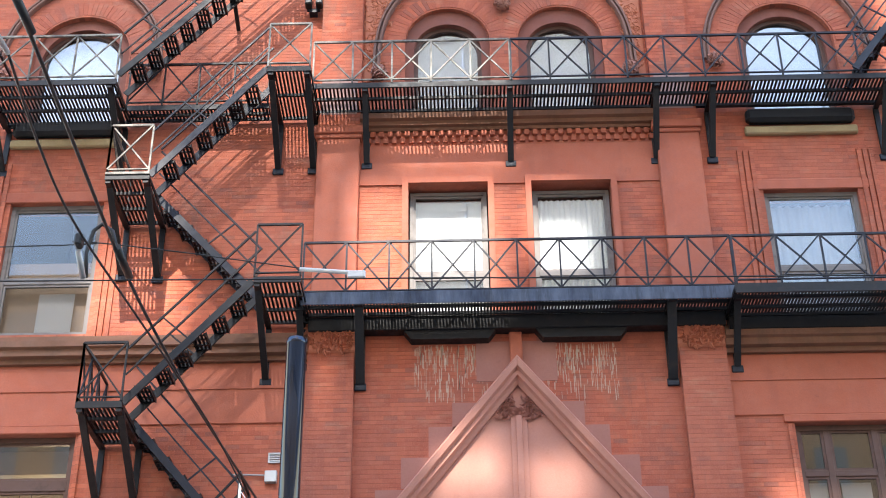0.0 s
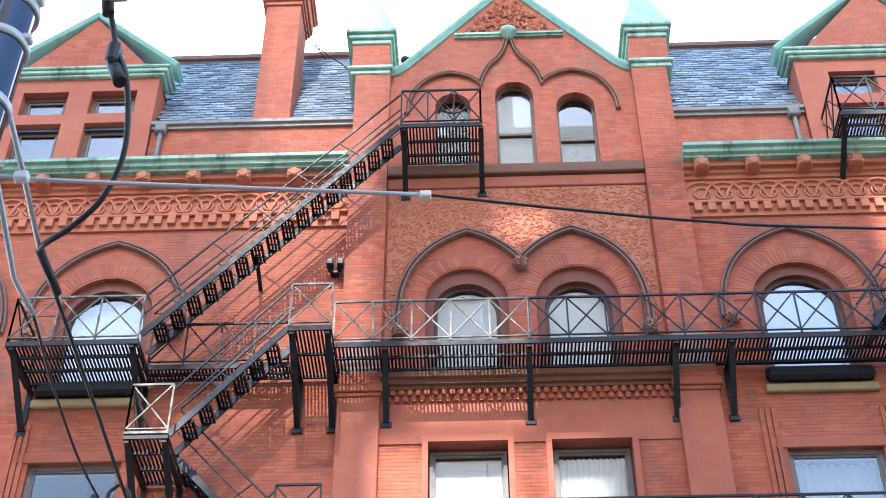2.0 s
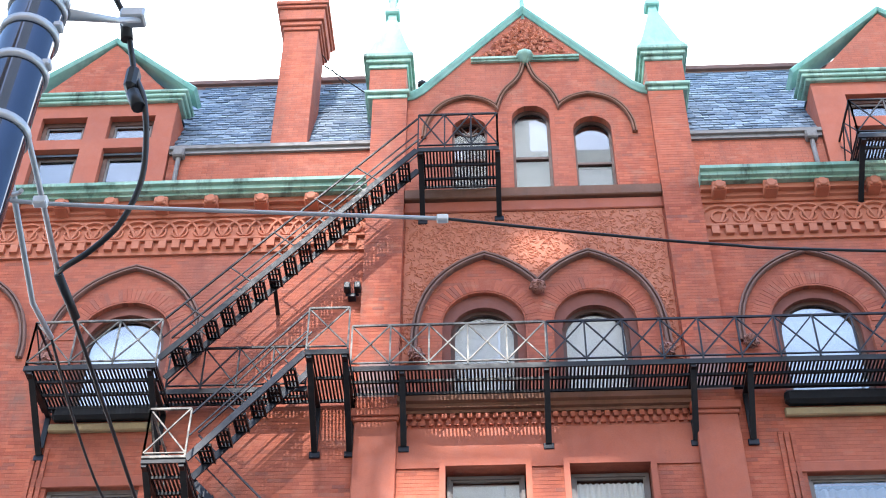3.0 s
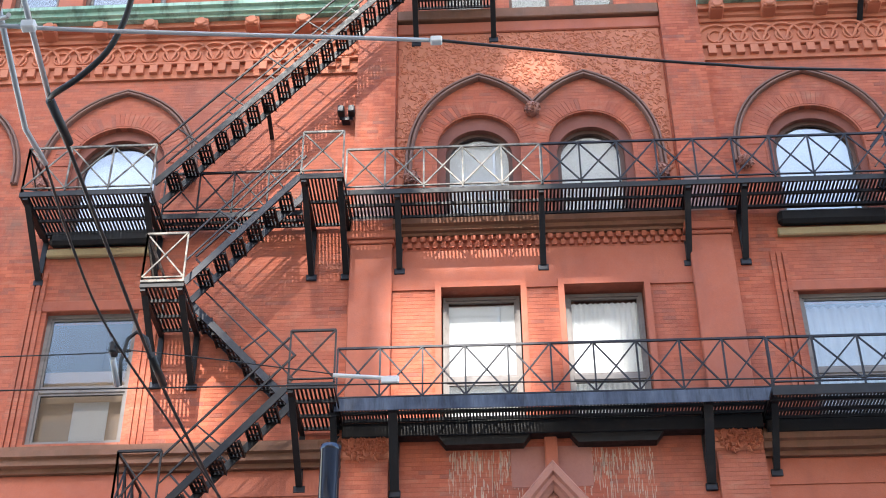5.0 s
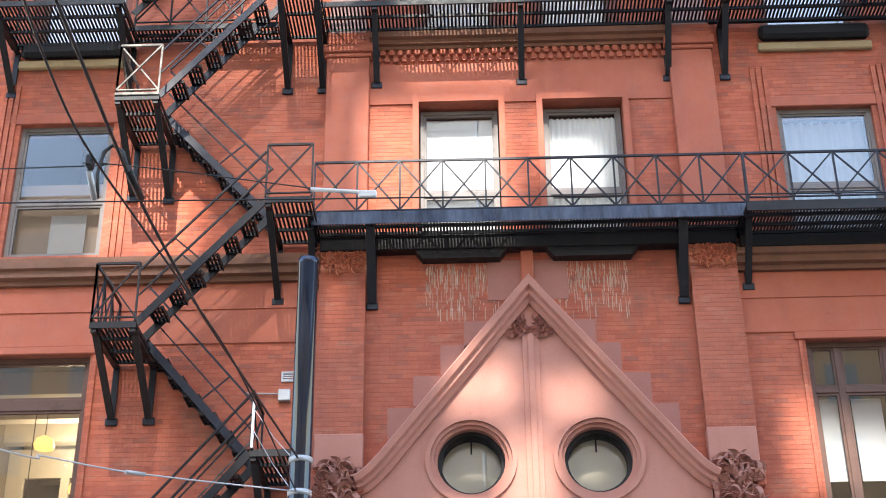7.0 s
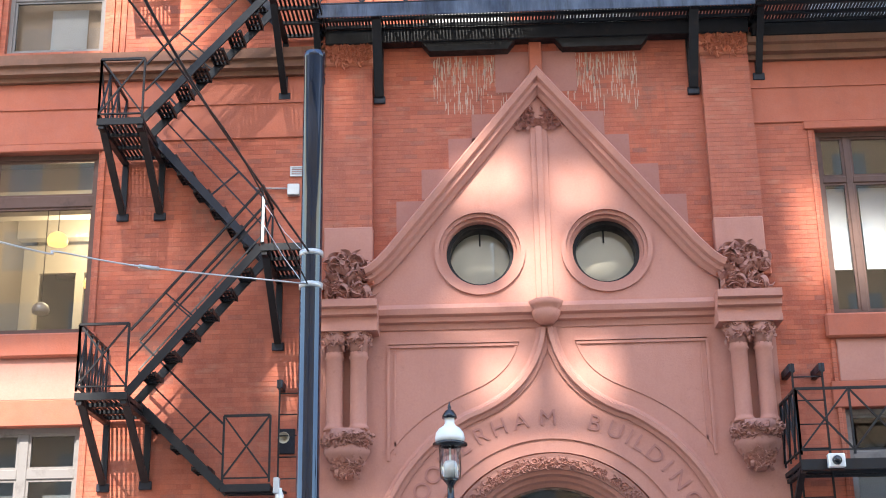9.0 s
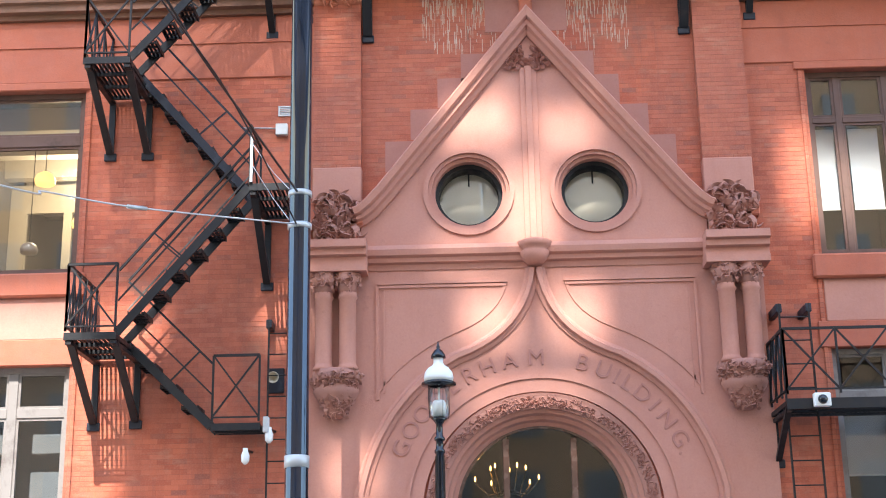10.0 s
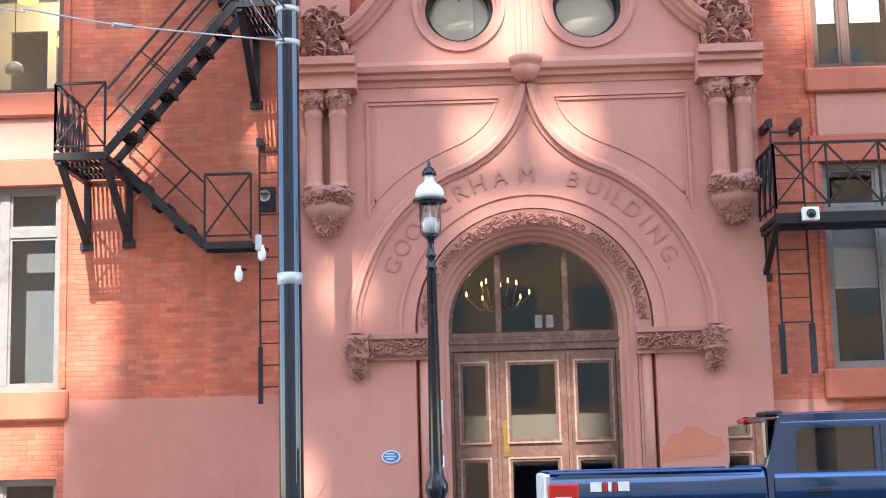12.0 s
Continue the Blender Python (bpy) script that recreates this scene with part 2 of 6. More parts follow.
def tube(bm, pts, r, seg=8, cap=True):
    """A round tube along points; r is one radius or one per point."""
    pts = [Vector(p) for p in pts]
    rs = r if isinstance(r, (list, tuple)) else [r] * len(pts)
    rings = []
    ref = None
    for i, p in enumerate(pts):
        d = (pts[min(i + 1, len(pts) - 1)] - pts[max(i - 1, 0)]).normalized()
        if ref is None:
            ref = Vector((1, 0, 0)) if abs(d.x) < 0.9 else Vector((0, 1, 0))
        u = (ref - d * ref.dot(d)).normalized()
        ref = u
        v = d.cross(u)
        rings.append([bm.verts.new(p + (u * math.cos(k * math.tau / seg) + v * math.sin(k * math.tau / seg)) * rs[i]) for k in range(seg)])
    for a, b in zip(rings, rings[1:]):
        for k in range(seg):
            f = bm.faces.new((a[k], a[(k + 1) % seg], b[(k + 1) % seg], b[k]))
            f.smooth = seg > 5
    if cap:
        bm.faces.new(rings[0][::-1])
        bm.faces.new(rings[-1])
    return bm


def lathe(bm, profile, at=(0, 0, 0), seg=20, axis="z"):
    """A turned solid from (radius, height) rows."""
    rings = []
    for r, h in profile:
        ring = []
        for k in range(seg):
            a = k * math.tau / seg
            c, s = r * math.cos(a), r * math.sin(a)
            p = Vector((c, s, h)) if axis == "z" else Vector((c, h, s))
            ring.append(bm.verts.new(Vector(at) + p))
        rings.append(ring)
    for a, b in zip(rings, rings[1:]):
        for k in range(seg):
            q = (a[k], a[(k + 1) % seg], b[(k + 1) % seg], b[k])
            bm.faces.new(q if axis == "z" else q[::-1]).smooth = True
    lo, hi = (rings[0][::-1], rings[-1]) if axis == "z" else (rings[0], rings[-1][::-1])
    bm.faces.new(lo)
    bm.faces.new(hi)
    return bm


def plate(bm, outer, holes, y0, y1):
    """A slab between y0 (front) and y1 with the outline and holes given as (x, z)."""
    from mathutils.geometry import tessellate_polygon
    loops = [outer, *holes]
    flat = [p for l in loops for p in l]
    tris = tessellate_polygon([[Vector((x, z, 0)) for x, z in l] for l in loops])
    front = [bm.verts.new((x, y0, z)) for x, z in flat]
    back = [bm.verts.new((x, y1, z)) for x, z in flat]
    for a, b, c in tris:
        (ax, az), (bx, bz), (cx, cz) = flat[a], flat[b], flat[c]
        if abs((bx - ax) * (cz - az) - (cx - ax) * (bz - az)) < 1e-9:
            continue
        if (bx - ax) * (cz - az) - (cx - ax) * (bz - az) < 0:
            b, c = c, b
        bm.faces.new((front[a], front[b], front[c]))
        bm.faces.new((back[c], back[b], back[a]))
    k = 0
    for n, l in enumerate(loops):
        area = sum(l[i - 1][0] * l[i][1] - l[i][0] * l[i - 1][1] for i in range(len(l)))
        for i in range(len(l)):
            i0, i1 = k + i, k + (i + 1) % len(l)
            if (area > 0) == (n == 0):
                i0, i1 = i1, i0
            bm.faces.new((front[i0], front[i1], back[i1], back[i0]))
        k += len(l)
    return bm


def rect(x0, x1, z0, z1):
    return [(x0, z0), (x1, z0), (x1, z1), (x0, z1)]


def arc(cx, cz, r, a0, a1, n=16):
    return [(cx + r * math.cos(radians(a0 + (a1 - a0) * i / n)), cz + r * math.sin(radians(a0 + (a1 - a0) * i / n))) for i in range(n + 1)]


def arched(cx, half, z0, zs, r=None, n=18):
    """An opening with a round head: springing at zs."""
    r = r or half
    return [(cx - half, z0), (cx + half, z0)] + arc(cx, zs, r, 0, 180, n)


def sweep(bm, path, profile, closed=False):
    """Runs a profile of (out, y) rows along a path of (x, z); out is to the left of the way."""
    path = [Vector((x, 0, z)) for x, z in path]
    n = len(path)
    rings = []
    for i, p in enumerate(path):
        a = path[i - 1] if (i or closed) else None
        b = path[(i + 1) % n] if (i < n - 1 or closed) else None
        d0 = (p - a).normalized() if a is not None else (b - p).normalized()
        d1 = (b - p).normalized() if b is not None else d0
        n0, n1 = Vector((-d0.z, 0, d0.x)), Vector((-d1.z, 0, d1.x))
        m = (n0 + n1).normalized()
        m /= max(m.dot(n0), 0.35)
        rings.append([bm.verts.new(p + m * o + Vector((0, y, 0))) for o, y in profile])
    k = len(profile)
    for i in range(n if closed else n - 1):
        a, b = rings[i], rings[(i + 1) % n]
        for j in range(k):
            bm.faces.new((a[j], b[j], b[(j + 1) % k], a[(j + 1) % k]))
    if not closed:
        bm.faces.new(rings[0])
        bm.faces.new(rings[-1][::-1])
    bmesh.ops.recalc_face_normals(bm, faces=bm.faces)
    return bm


def course(x0, x1, rows, y1=0.0):
    """One moulded length along x: rows of (bottom, top, how far it stands out)."""
    pts = [(y1, rows[0][0])] + [(-o, z) for a, b, o in rows for z in (a, b)] + [(y1, rows[-1][1])]
    bm = bmesh.new()
    ends = [[bm.verts.new((x, y, z)) for y, z in pts] for x in (x0, x1)]
    n = len(pts)
    for i in range(n):
        bm.faces.new((ends[0][i], ends[0][(i + 1) % n], ends[1][(i + 1) % n], ends[1][i]))
    bm.faces.new(ends[0][::-1])
    bm.faces.new(ends[1])
    bmesh.ops.recalc_face_normals(bm, faces=bm.faces)
    return bm

# ---------------------------------------------------------------- the building
building = thing("brick_building", "ornate red brick office building with sandstone trim and slate roof", "building")
PI = 3.22, 2.50                      # outer and inner edge of the pilasters
LB, RB = -7.52, 4.97                 # centres of the side bays
FAR = -10.75                         # one more bay, half out of view


def bez(p0, c, p1, n=8):
    return [((1 - t) ** 2 * p0[0] + 2 * t * (1 - t) * c[0] + t * t * p1[0], (1 - t) ** 2 * p0[1] + 2 * t * (1 - t) * c[1] + t * t * p1[1]) for t in (i / n for i in range(n + 1))]


def mirror(path):
    return [(-x, z) for x, z in reversed(path)]


# the wall, with every opening through it
SIDE = 0.84                          # half width of the side bays' square windows
holes = []
for cx in (FAR, LB, RB, 8.6):
    holes += [rect(cx - SIDE, cx + SIDE, 2.70, 5.62), rect(cx - SIDE, cx + SIDE, 6.98, 9.86),
              rect(cx - SIDE + 0.06, cx + SIDE - 0.06, 11.56, 14.02), arched(cx, 0.86, 15.62, 17.15)]
holes += [rect(cx - SIDE, cx + SIDE, 0.55, 1.48) for cx in (FAR, LB, RB, 8.6)]
for s in (-1, 1):
    holes += [rect(s * 1.02 - 0.66, s * 1.02 + 0.66, 11.50, 14.24), arched(s * 1.0, 0.75, 15.62, 17.30), arc(s * 0.925, 8.04, 0.50, 0, 359, 27)[:-1]]
holes += [arched(-1.21, 0.36, 20.64, 22.44), arched(0.05, 0.39, 20.64, 22.74), arched(1.29, 0.39, 20.64, 22.36)]
holes += [arched(0, 1.62, 0.0 + 0.02, 3.42, n=24)]
outline = [(-13, 0), (11.5, 0), (11.5, 20.6), (2.6, 20.6), (2.6, 23.35), (2.3, 23.45), (0, 26.2), (-2.3, 23.45), (-2.6, 23.35), (-2.6, 20.6), (-13, 20.6)]
wall = part("wall", plate(bmesh.new(), outline, holes, 0.0, 0.42), BRICK, building, "red brick wall with thin red joints and soot streaks")


def slab(name, x0, x1, z0, z1, out, mat, label="", bevel=0.012, y1=0.0):
    return part(name, boxes((x0, x1, -out, y1, z0, z1), bevel=bevel), mat, building, label)


# ---- pilasters, belts, lintels
for s in (-1, 1):
    a, b = sorted((s * PI[0], s * PI[1]))
    part("pilaster", boxes((a, b, -0.15, 0, 7.9, 11.08)), BRICK, building)
    part("pilaster", boxes((a, b, -0.15, 0, 11.5, 15.12), (a - 0.03, b + 0.03, -0.18, 0, 15.12, 15.20), (a - 0.06, b + 0.06, -0.22, 0, 15.20, 15.36), bevel=0.015), STONE, building, "smooth sandstone pilaster")
    part("pilaster", boxes((a, b, -0.15, 0.3, 15.36, 23.45)), BRICK, building)
    part("base_course", boxes((a - 0.04, b + 0.04, -0.20, 0, 7.55, 7.9), bevel=0.02), STONE, building)
slab("spandrel", -13, -PI[0], 9.98, 11.00, 0.03, STONE, "smooth sandstone spandrel band")
slab("spandrel", PI[0], 11.5, 9.98, 11.00, 0.03, STONE, "smooth sandstone spandrel band")
for a, b in ((-13, -PI[0]), (PI[0], 11.5)):
    part("belt_course", course(a, b, [(11.0, 11.08, 0.10), (11.09, 11.20, 0.20), (11.22, 11.32, 0.26), (11.34, 11.45, 0.14)]), SOOT_SHADE, building, "moulded sandstone belt with dirty green edge")
    part("string_course", boxes((a, b, -0.05, 0, 10.55, 10.60)), STONE, building)
for cx in (FAR, LB, RB, 8.6):
    slab("lintel", cx - 1.05, cx + 1.05, 14.02, 14.22, 0.03, STONE)
    slab("window_sill", cx - 0.95, cx + 0.95, 15.10, 15.26, 0.10, OCHRE, "ochre-stained stone sill", 0.02)
    slab("window_sill", cx - 1.0, cx + 1.0, 6.62, 6.98, 0.10, STONE, "", 0.03)
    slab("window_sill", cx - 1.0, cx + 1.0, 2.28, 2.70, 0.10, STONE, "", 0.03)
    slab("lintel", cx - 1.0, cx + 1.0, 9.86, 9.98, 0.05, STONE)
    slab("lintel", cx - 1.0, cx + 1.0, 5.62, 6.0, 0.04, STONE)
    for s in (-1, 1):               # moulded brick jambs beside the third floor windows
        for k in range(3):
            part("jamb_moulding", boxes((cx + s * (0.90 + k * 0.10) - 0.035, cx + s * (0.90 + k * 0.10) + 0.035, -0.045, 0, 11.46, 14.8)), BRICK, building)
part("lintel_band", plate(bmesh.new(), rect(-2.5, 2.5, 14.24, 15.02), [], -0.03, 0), STONE, building, "smooth sandstone band over paired windows")
# the cornice's dark tone holds both dirt and the shade under the gallery
part("cornice", course(-2.5, 2.5, [(15.32, 15.38, 0.06), (15.39, 15.47, 0.13), (15.49, 15.60, 0.20)]), SOOT_SHADE, building, "moulded sandstone sill course with soot and shade in its colour")


def dentils(x0, x1, z0, z1, step, out, mat):
    proto = None
    for i in range(int((x1 - x0) / step)):
        x = x0 + (i + 0.5) * step
        if proto is None:
            proto = boxes((-step * 0.28, step * 0.28, -out, 0, z0, z1)), None
            ob = part("dentil", proto[0], mat, building)
            proto = ob
        else:
            ob = new("dentil", proto.data)
            ob.parent = building
        ob.location.x = x


dentils(-2.5, 2.5, 15.20, 15.30, 0.145, 0.07, STONE)
dentils(-2.43, 2.57, 15.08, 15.18, 0.145, 0.05, STONE)


def hood(path, w, out, mat, name="hood_mould", label=""):
    prof = [(0, 0), (0, -out * 0.75), (w * 0.12, -out), (w * 0.34, -out), (w * 0.42, -out * 0.45), (w * 0.58, -out * 0.45), (w * 0.66, -out * 0.9), (w * 0.92, -out * 0.9), (w, -out * 0.6), (w, 0)]
    return part(name, sweep(bmesh.new(), path, prof), mat, building, label)


def stilted(cx, r, z0, zs, n=18):
    return [(cx - r, z0)] + arc(cx, zs, r, 180, 0, n) + [(cx + r, z0)]


# smooth stone panels between the side bays' lower windows, and their beaded jambs
for cx in (FAR, LB, RB, 8.6):
    slab("spandrel_panel", cx - 0.86, cx + 0.86, 6.0, 6.62, 0.012, PINK)
    for s in (-1, 1):
        part("jamb_bead", boxes((cx + s * 0.92 - 0.03, cx + s * 0.92 + 0.03, -0.03, 0, 2.72, 9.84), bevel=0.008), BRICK, building)
# ---- windows
def pane_mesh(outline, y):
    return plate(bmesh.new(), outline, [], y, y + 0.006)


def add_pane(win, outline, y, mat=GLASS):
    p = part("pane", pane_mesh(outline, y), mat, win)
    p.visible_shadow = False
    return p


def square_window(cx, half, z0, z1, y=0.12, cols=(), rows=(), mat=SASH, wide=0.07, label="double-hung window in a painted frame", mid=0.05, glass=GLASS):
    """A window frame with upright bars at cols and level bars at rows; one pane to a light."""
    win = part("window", plate(bmesh.new(), rect(cx - half, cx + half, z0, z1), [rect(cx - half + wide, cx + half - wide, z0 + wide, z1 - wide)], y, y + 0.12), mat, building, label)
    xs = [cx - half + wide] + [c for c in cols] + [cx + half - wide]
    zs = [z0 + wide] + [r for r in rows] + [z1 - wide]
    for c in cols:
        part("mullion", boxes((c - mid, c + mid, y + 0.01, y + 0.11, z0 + wide, z1 - wide), bevel=0.008), mat, win)
    for r in rows:
        for a, b in zip(xs, xs[1:]):
            part("transom_bar", boxes((a + (mid if a in cols else 0), b - (mid if b in cols else 0), y + 0.01, y + 0.11, r - mid, r + mid), bevel=0.008), mat, win)
    for a, b in zip(xs, xs[1:]):
        for c, d in zip(zs, zs[1:]):
            ia, ib = a + (mid if a in cols else 0), b - (mid if b in cols else 0)
            ic, id_ = c + (mid if c in rows else 0), d - (mid if d in rows else 0)
            w = 0.035
            part("sash", plate(bmesh.new(), rect(ia, ib, ic, id_), [rect(ia + w, ib - w, ic + w, id_ - w)], y + 0.03, y + 0.08), mat, win)
            add_pane(win, rect(ia + w, ib - w, ic + w, id_ - w), y + 0.05, glass)
    return win


def arched_window(cx, half, z0, zs, y=0.2, row=None, mat=SASH, w=0.07, label="round-headed window in a painted frame", glass=GLASS):
    win = part("window", plate(bmesh.new(), arched(cx, half, z0, zs), [arched(cx, half - w, z0 + w, zs)], y, y + 0.1), mat, building, label)
    inner = arched(cx, half - w, z0 + w, zs)
    if row:
        part("meeting_rail", boxes((cx - half + w, cx + half - w, y + 0.01, y + 0.09, row - 0.035, row + 0.035), bevel=0.006), mat, win)
    add_pane(win, inner, y + 0.05, glass)
    return win


BROWN = FRAME
for cx in (FAR, LB, RB, 8.6):
    cols = (cx,) if cx < 0 else (cx - 0.36, cx + 0.36)
    square_window(cx, SIDE, 2.70, 5.62, 0.12, (cx,), (4.96,), SASH, 0.08, "tall mullioned window in brown timber frame", 0.07, DARK_GLASS)
    square_window(cx, SIDE, 6.98, 9.86, 0.12, () if cx < 0 else cols, (9.10,), BROWN, 0.08, "tall transom window in brown timber frame", 0.09 if cx < 0 else 0.05)
    square_window(cx, SIDE - 0.06, 11.56, 14.02, 0.10, (), (12.58,), SASH, 0.07, "double-hung sash window in grey-brown frame", 0.05, DARK_GLASS if cx < 0 else GLASS)
    square_window(cx, SIDE, 0.55, 1.48, 0.15, (cx,), (), SASH, 0.06, "low basement window in dark frame", 0.05, DARK_GLASS)
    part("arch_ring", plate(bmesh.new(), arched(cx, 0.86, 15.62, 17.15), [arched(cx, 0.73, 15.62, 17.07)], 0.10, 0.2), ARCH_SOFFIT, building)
    part("arch_ring", plate(bmesh.new(), stilted(cx, 0.89, 15.62, 17.15)[::1] + stilted(cx, 0.86, 15.62, 17.15)[::-1], [], -0.012, 0.0), BRICK, building)
    arched_window(cx, 0.73, 15.62, 17.07, 0.2, None, FRAME)
    slab("sill_block", cx - 0.92, cx + 0.92, 15.30, 15.58, 0.20, IRON, "dark iron sill block", 0.06)
    left = [(cx - 1.36, 16.75)] + bez((cx - 1.36, 17.0), (cx - 1.25, 18.40), (cx, 18.78), 10)
    right = [(2 * cx - x, z) for x, z in left[::-1]][1:]
    hood(left + right, 0.12, 0.10, MOULD, "hood_mould", "pointed brownstone hood mould")
for s in (-1, 1):
    c = s * 1.02
    square_window(c, 0.64, 11.50, 14.20, 0.18, (), (12.62,), SASH, 0.06, "double-hung sash window in pale metal frame")
    part("window_surround", plate(bmesh.new(), rect(c - 0.76, c + 0.76, 11.5, 14.36), [rect(c - 0.66, c + 0.66, 11.5 + 0.001, 14.24)], -0.09, -0.031), STONE, building)
    part("window_sill", plate(bmesh.new(), [(c - 0.74, 11.46), (c - 0.60, 11.27), (c + 0.60, 11.27), (c + 0.74, 11.46)], [], -0.20, 0.0), IRON, building, "black iron trough under the sill")
    c = s * 1.0
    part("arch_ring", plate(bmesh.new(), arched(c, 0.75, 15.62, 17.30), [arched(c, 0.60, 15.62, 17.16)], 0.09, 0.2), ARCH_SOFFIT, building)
    arched_window(c, 0.60, 15.62, 17.16, 0.2, None, FRAME)
arched_window(-1.21, 0.36, 20.64, 22.44, 0.15, 21.7, FRAME, 0.05, "small round-headed attic window", DARK_GLASS)
arched_window(0.05, 0.39, 20.64, 22.74, 0.15, 21.72, FRAME, 0.06, "tall round-headed attic window", DARK_GLASS)
arched_window(1.29, 0.39, 20.64, 22.36, 0.15, 21.52, FRAME, 0.05, "round-headed attic window", DARK_GLASS)



def voussoirs(cx, cz, r0, r1, count=40):
    """A rowlock arch of bricks on end; every brick is the same wedge, turned about the centre."""
    wedge = math.pi / count
    mesh = None
    for i in range(count):
        if mesh is None:
            w0, w1 = r0 * math.sin(wedge / 2) * 0.93, r1 * math.sin(wedge / 2) * 0.93
            ob = part("brick", plate(bmesh.new(), [(r0, -w0), (r1, -w1), (r1, w1), (r0, w0)], [], -0.014, 0.0), ARCH_BRICK, building)
            mesh = ob.data
        else:
            ob = new("brick", mesh)
            ob.parent = building
        ob.location = (cx, 0.002 * (i % 3), cz)
        ob.rotation_euler.y = -(i + 0.5) * wedge


for cx, cz, r0, r1 in ((-1.0, 17.30, 0.78, 1.06), (1.0, 17.30, 0.78, 1.06), (LB, 17.15, 0.90, 1.20), (RB, 17.15, 0.90, 1.20)):
    voussoirs(cx, cz, r0, r1)
half = [(-2.20, 16.45), (-2.18, 17.1)] + bez((-2.16, 17.25), (-2.05, 18.45), (-0.97, 18.86), 10) + bez((-0.97, 18.86), (-0.42, 18.68), (0, 18.10), 6)[1:]
hood(half + mirror(half)[1:], 0.13, 0.12, MOULD, "hood_mould", "pair of pointed brownstone hood moulds")
slab("sill_course", -2.5, 2.5, 20.36, 20.62, 0.14, SOOT_SHADE, "brownstone sill course with dirt", 0.02)
slab("string_course", -2.5, 2.5, 20.06, 20.34, 0.06, STONE, "", 0.02)
half = [(-2.1, 22.2)] + bez((-2.08, 22.5), (-1.9, 23.3), (-1.25, 23.36), 8) + bez((-1.25, 23.36), (-0.8, 23.3), (-0.62, 22.95), 5)[1:] + bez((-0.62, 22.95), (-0.52, 23.5), (-0.30, 23.72), 5)[1:] + bez((-0.30, 23.72), (-0.04, 24.0), (0, 24.55), 6)[1:]
hood(half + mirror(half)[1:], 0.10, 0.09, SOOT_SHADE, "hood_mould", "ogee sandstone hood mould dark with soot")

# ---- entrance portal
portal = part("portal", plate(bmesh.new(), rect(-3.25, 3.25, 0.02, 6.98), [arched(0, 1.66, 0.02, 3.42, n=24)], -0.06, 0), PINK, building, "pink painted stone entrance portal")
part("gable_face", plate(bmesh.new(), [(-2.5, 7.2), (2.5, 7.2), (2.5, 7.66), (0, 10.62), (-2.5, 7.66)], [arc(s * 0.925, 8.04, 0.60, 0, 359, 35)[:-1] for s in (-1, 1)], -0.10, 0), PINK, building, "pink painted stone gable with two round windows")
# raised coping of the gable: slopes, then a curled foot on each side
slope = [(-2.52, 7.53), (-2.42, 7.57), (-2.25, 7.71), (-2.05, 7.93), (0, 10.49)]
path = slope + mirror(slope)[1:]
part("gable_coping", sweep(bmesh.new(), path, [(0, 0), (0, -0.16), (0.055, -0.20), (0.08, -0.26), (0.135, -0.26), (0.16, -0.33), (0.24, -0.36), (0.275, -0.30), (0.275, 0)]), PINK, building, "moulded pink stone gable coping with worn edge")
part("gable_rib", boxes((-0.05, 0.05, -0.15, -0.1, 7.3, 10.0), (-0.13, 0.13, -0.125, -0.1, 7.3, 10.0), bevel=0.01), PINK, building)
part("apex_rib", boxes((-0.10, 0.10, -0.10, 0, 10.85, 11.5), bevel=0.02), STONE, building)
for s in (-1, 1):                    # round windows in stepped rings
    ring = bmesh.new()
    for r0, r1, y in ((0.60, 0.665, -0.135), (0.545, 0.60, -0.09), (0.495, 0.545, -0.03)):
        plate(ring, arc(s * 0.925, 8.04, r1, 0, 359, 35)[:-1], [arc(s * 0.925, 8.04, r0, 0, 359, 35)[:-1]], y, 0.10)
    part("round_surround", ring, PINK, building)
    # black tube: the deep reveal's shadow is put into its colour
    win = part("round_window", plate(bmesh.new(), arc(s * 0.925, 8.04, 0.50, 0, 359, 35)[:-1], [arc(s * 0.925, 8.04, 0.44, 0, 359, 35)[:-1]], 0.10, 0.42), IRON, building, "round window in a shade-black tube with pale blind behind the glass")
    add_pane(win, arc(s * 0.925, 8.04, 0.44, 0, 359, 35)[:-1], 0.38, DARK_GLASS)
    part("blind", plate(bmesh.new(), arc(s * 0.925, 8.04, 0.44, 0, 359, 35)[:-1], [], 0.405, 0.415), PARCHMENT, win)
    part("catch", boxes((s * 0.925 - 0.012, s * 0.925 + 0.012, 0.36, 0.375, 8.28, 8.48)), IRON, win)

# ledge between gable and portal
part("ledge", sweep(bmesh.new(), [(-2.45, 6.88), (2.45, 6.88)], [(0, 0), (0, -0.08), (0.08, -0.10), (0.10, -0.16), (0.16, -0.17), (0.19, -0.23), (0.27, -0.25), (0.34, -0.22), (0.36, 0)]), PINK, building, "moulded pink stone ledge")
boss = bmesh.new()
lathe(boss, [(0.10, -0.28), (0.17, -0.20), (0.22, -0.10), (0.18, -0.06), (0.24, -0.02), (0.26, 0.05), (0.20, 0.08)], (0, -0.17, 7.17), 16)
part("boss", boss, PINK, building, "turned stone boss")
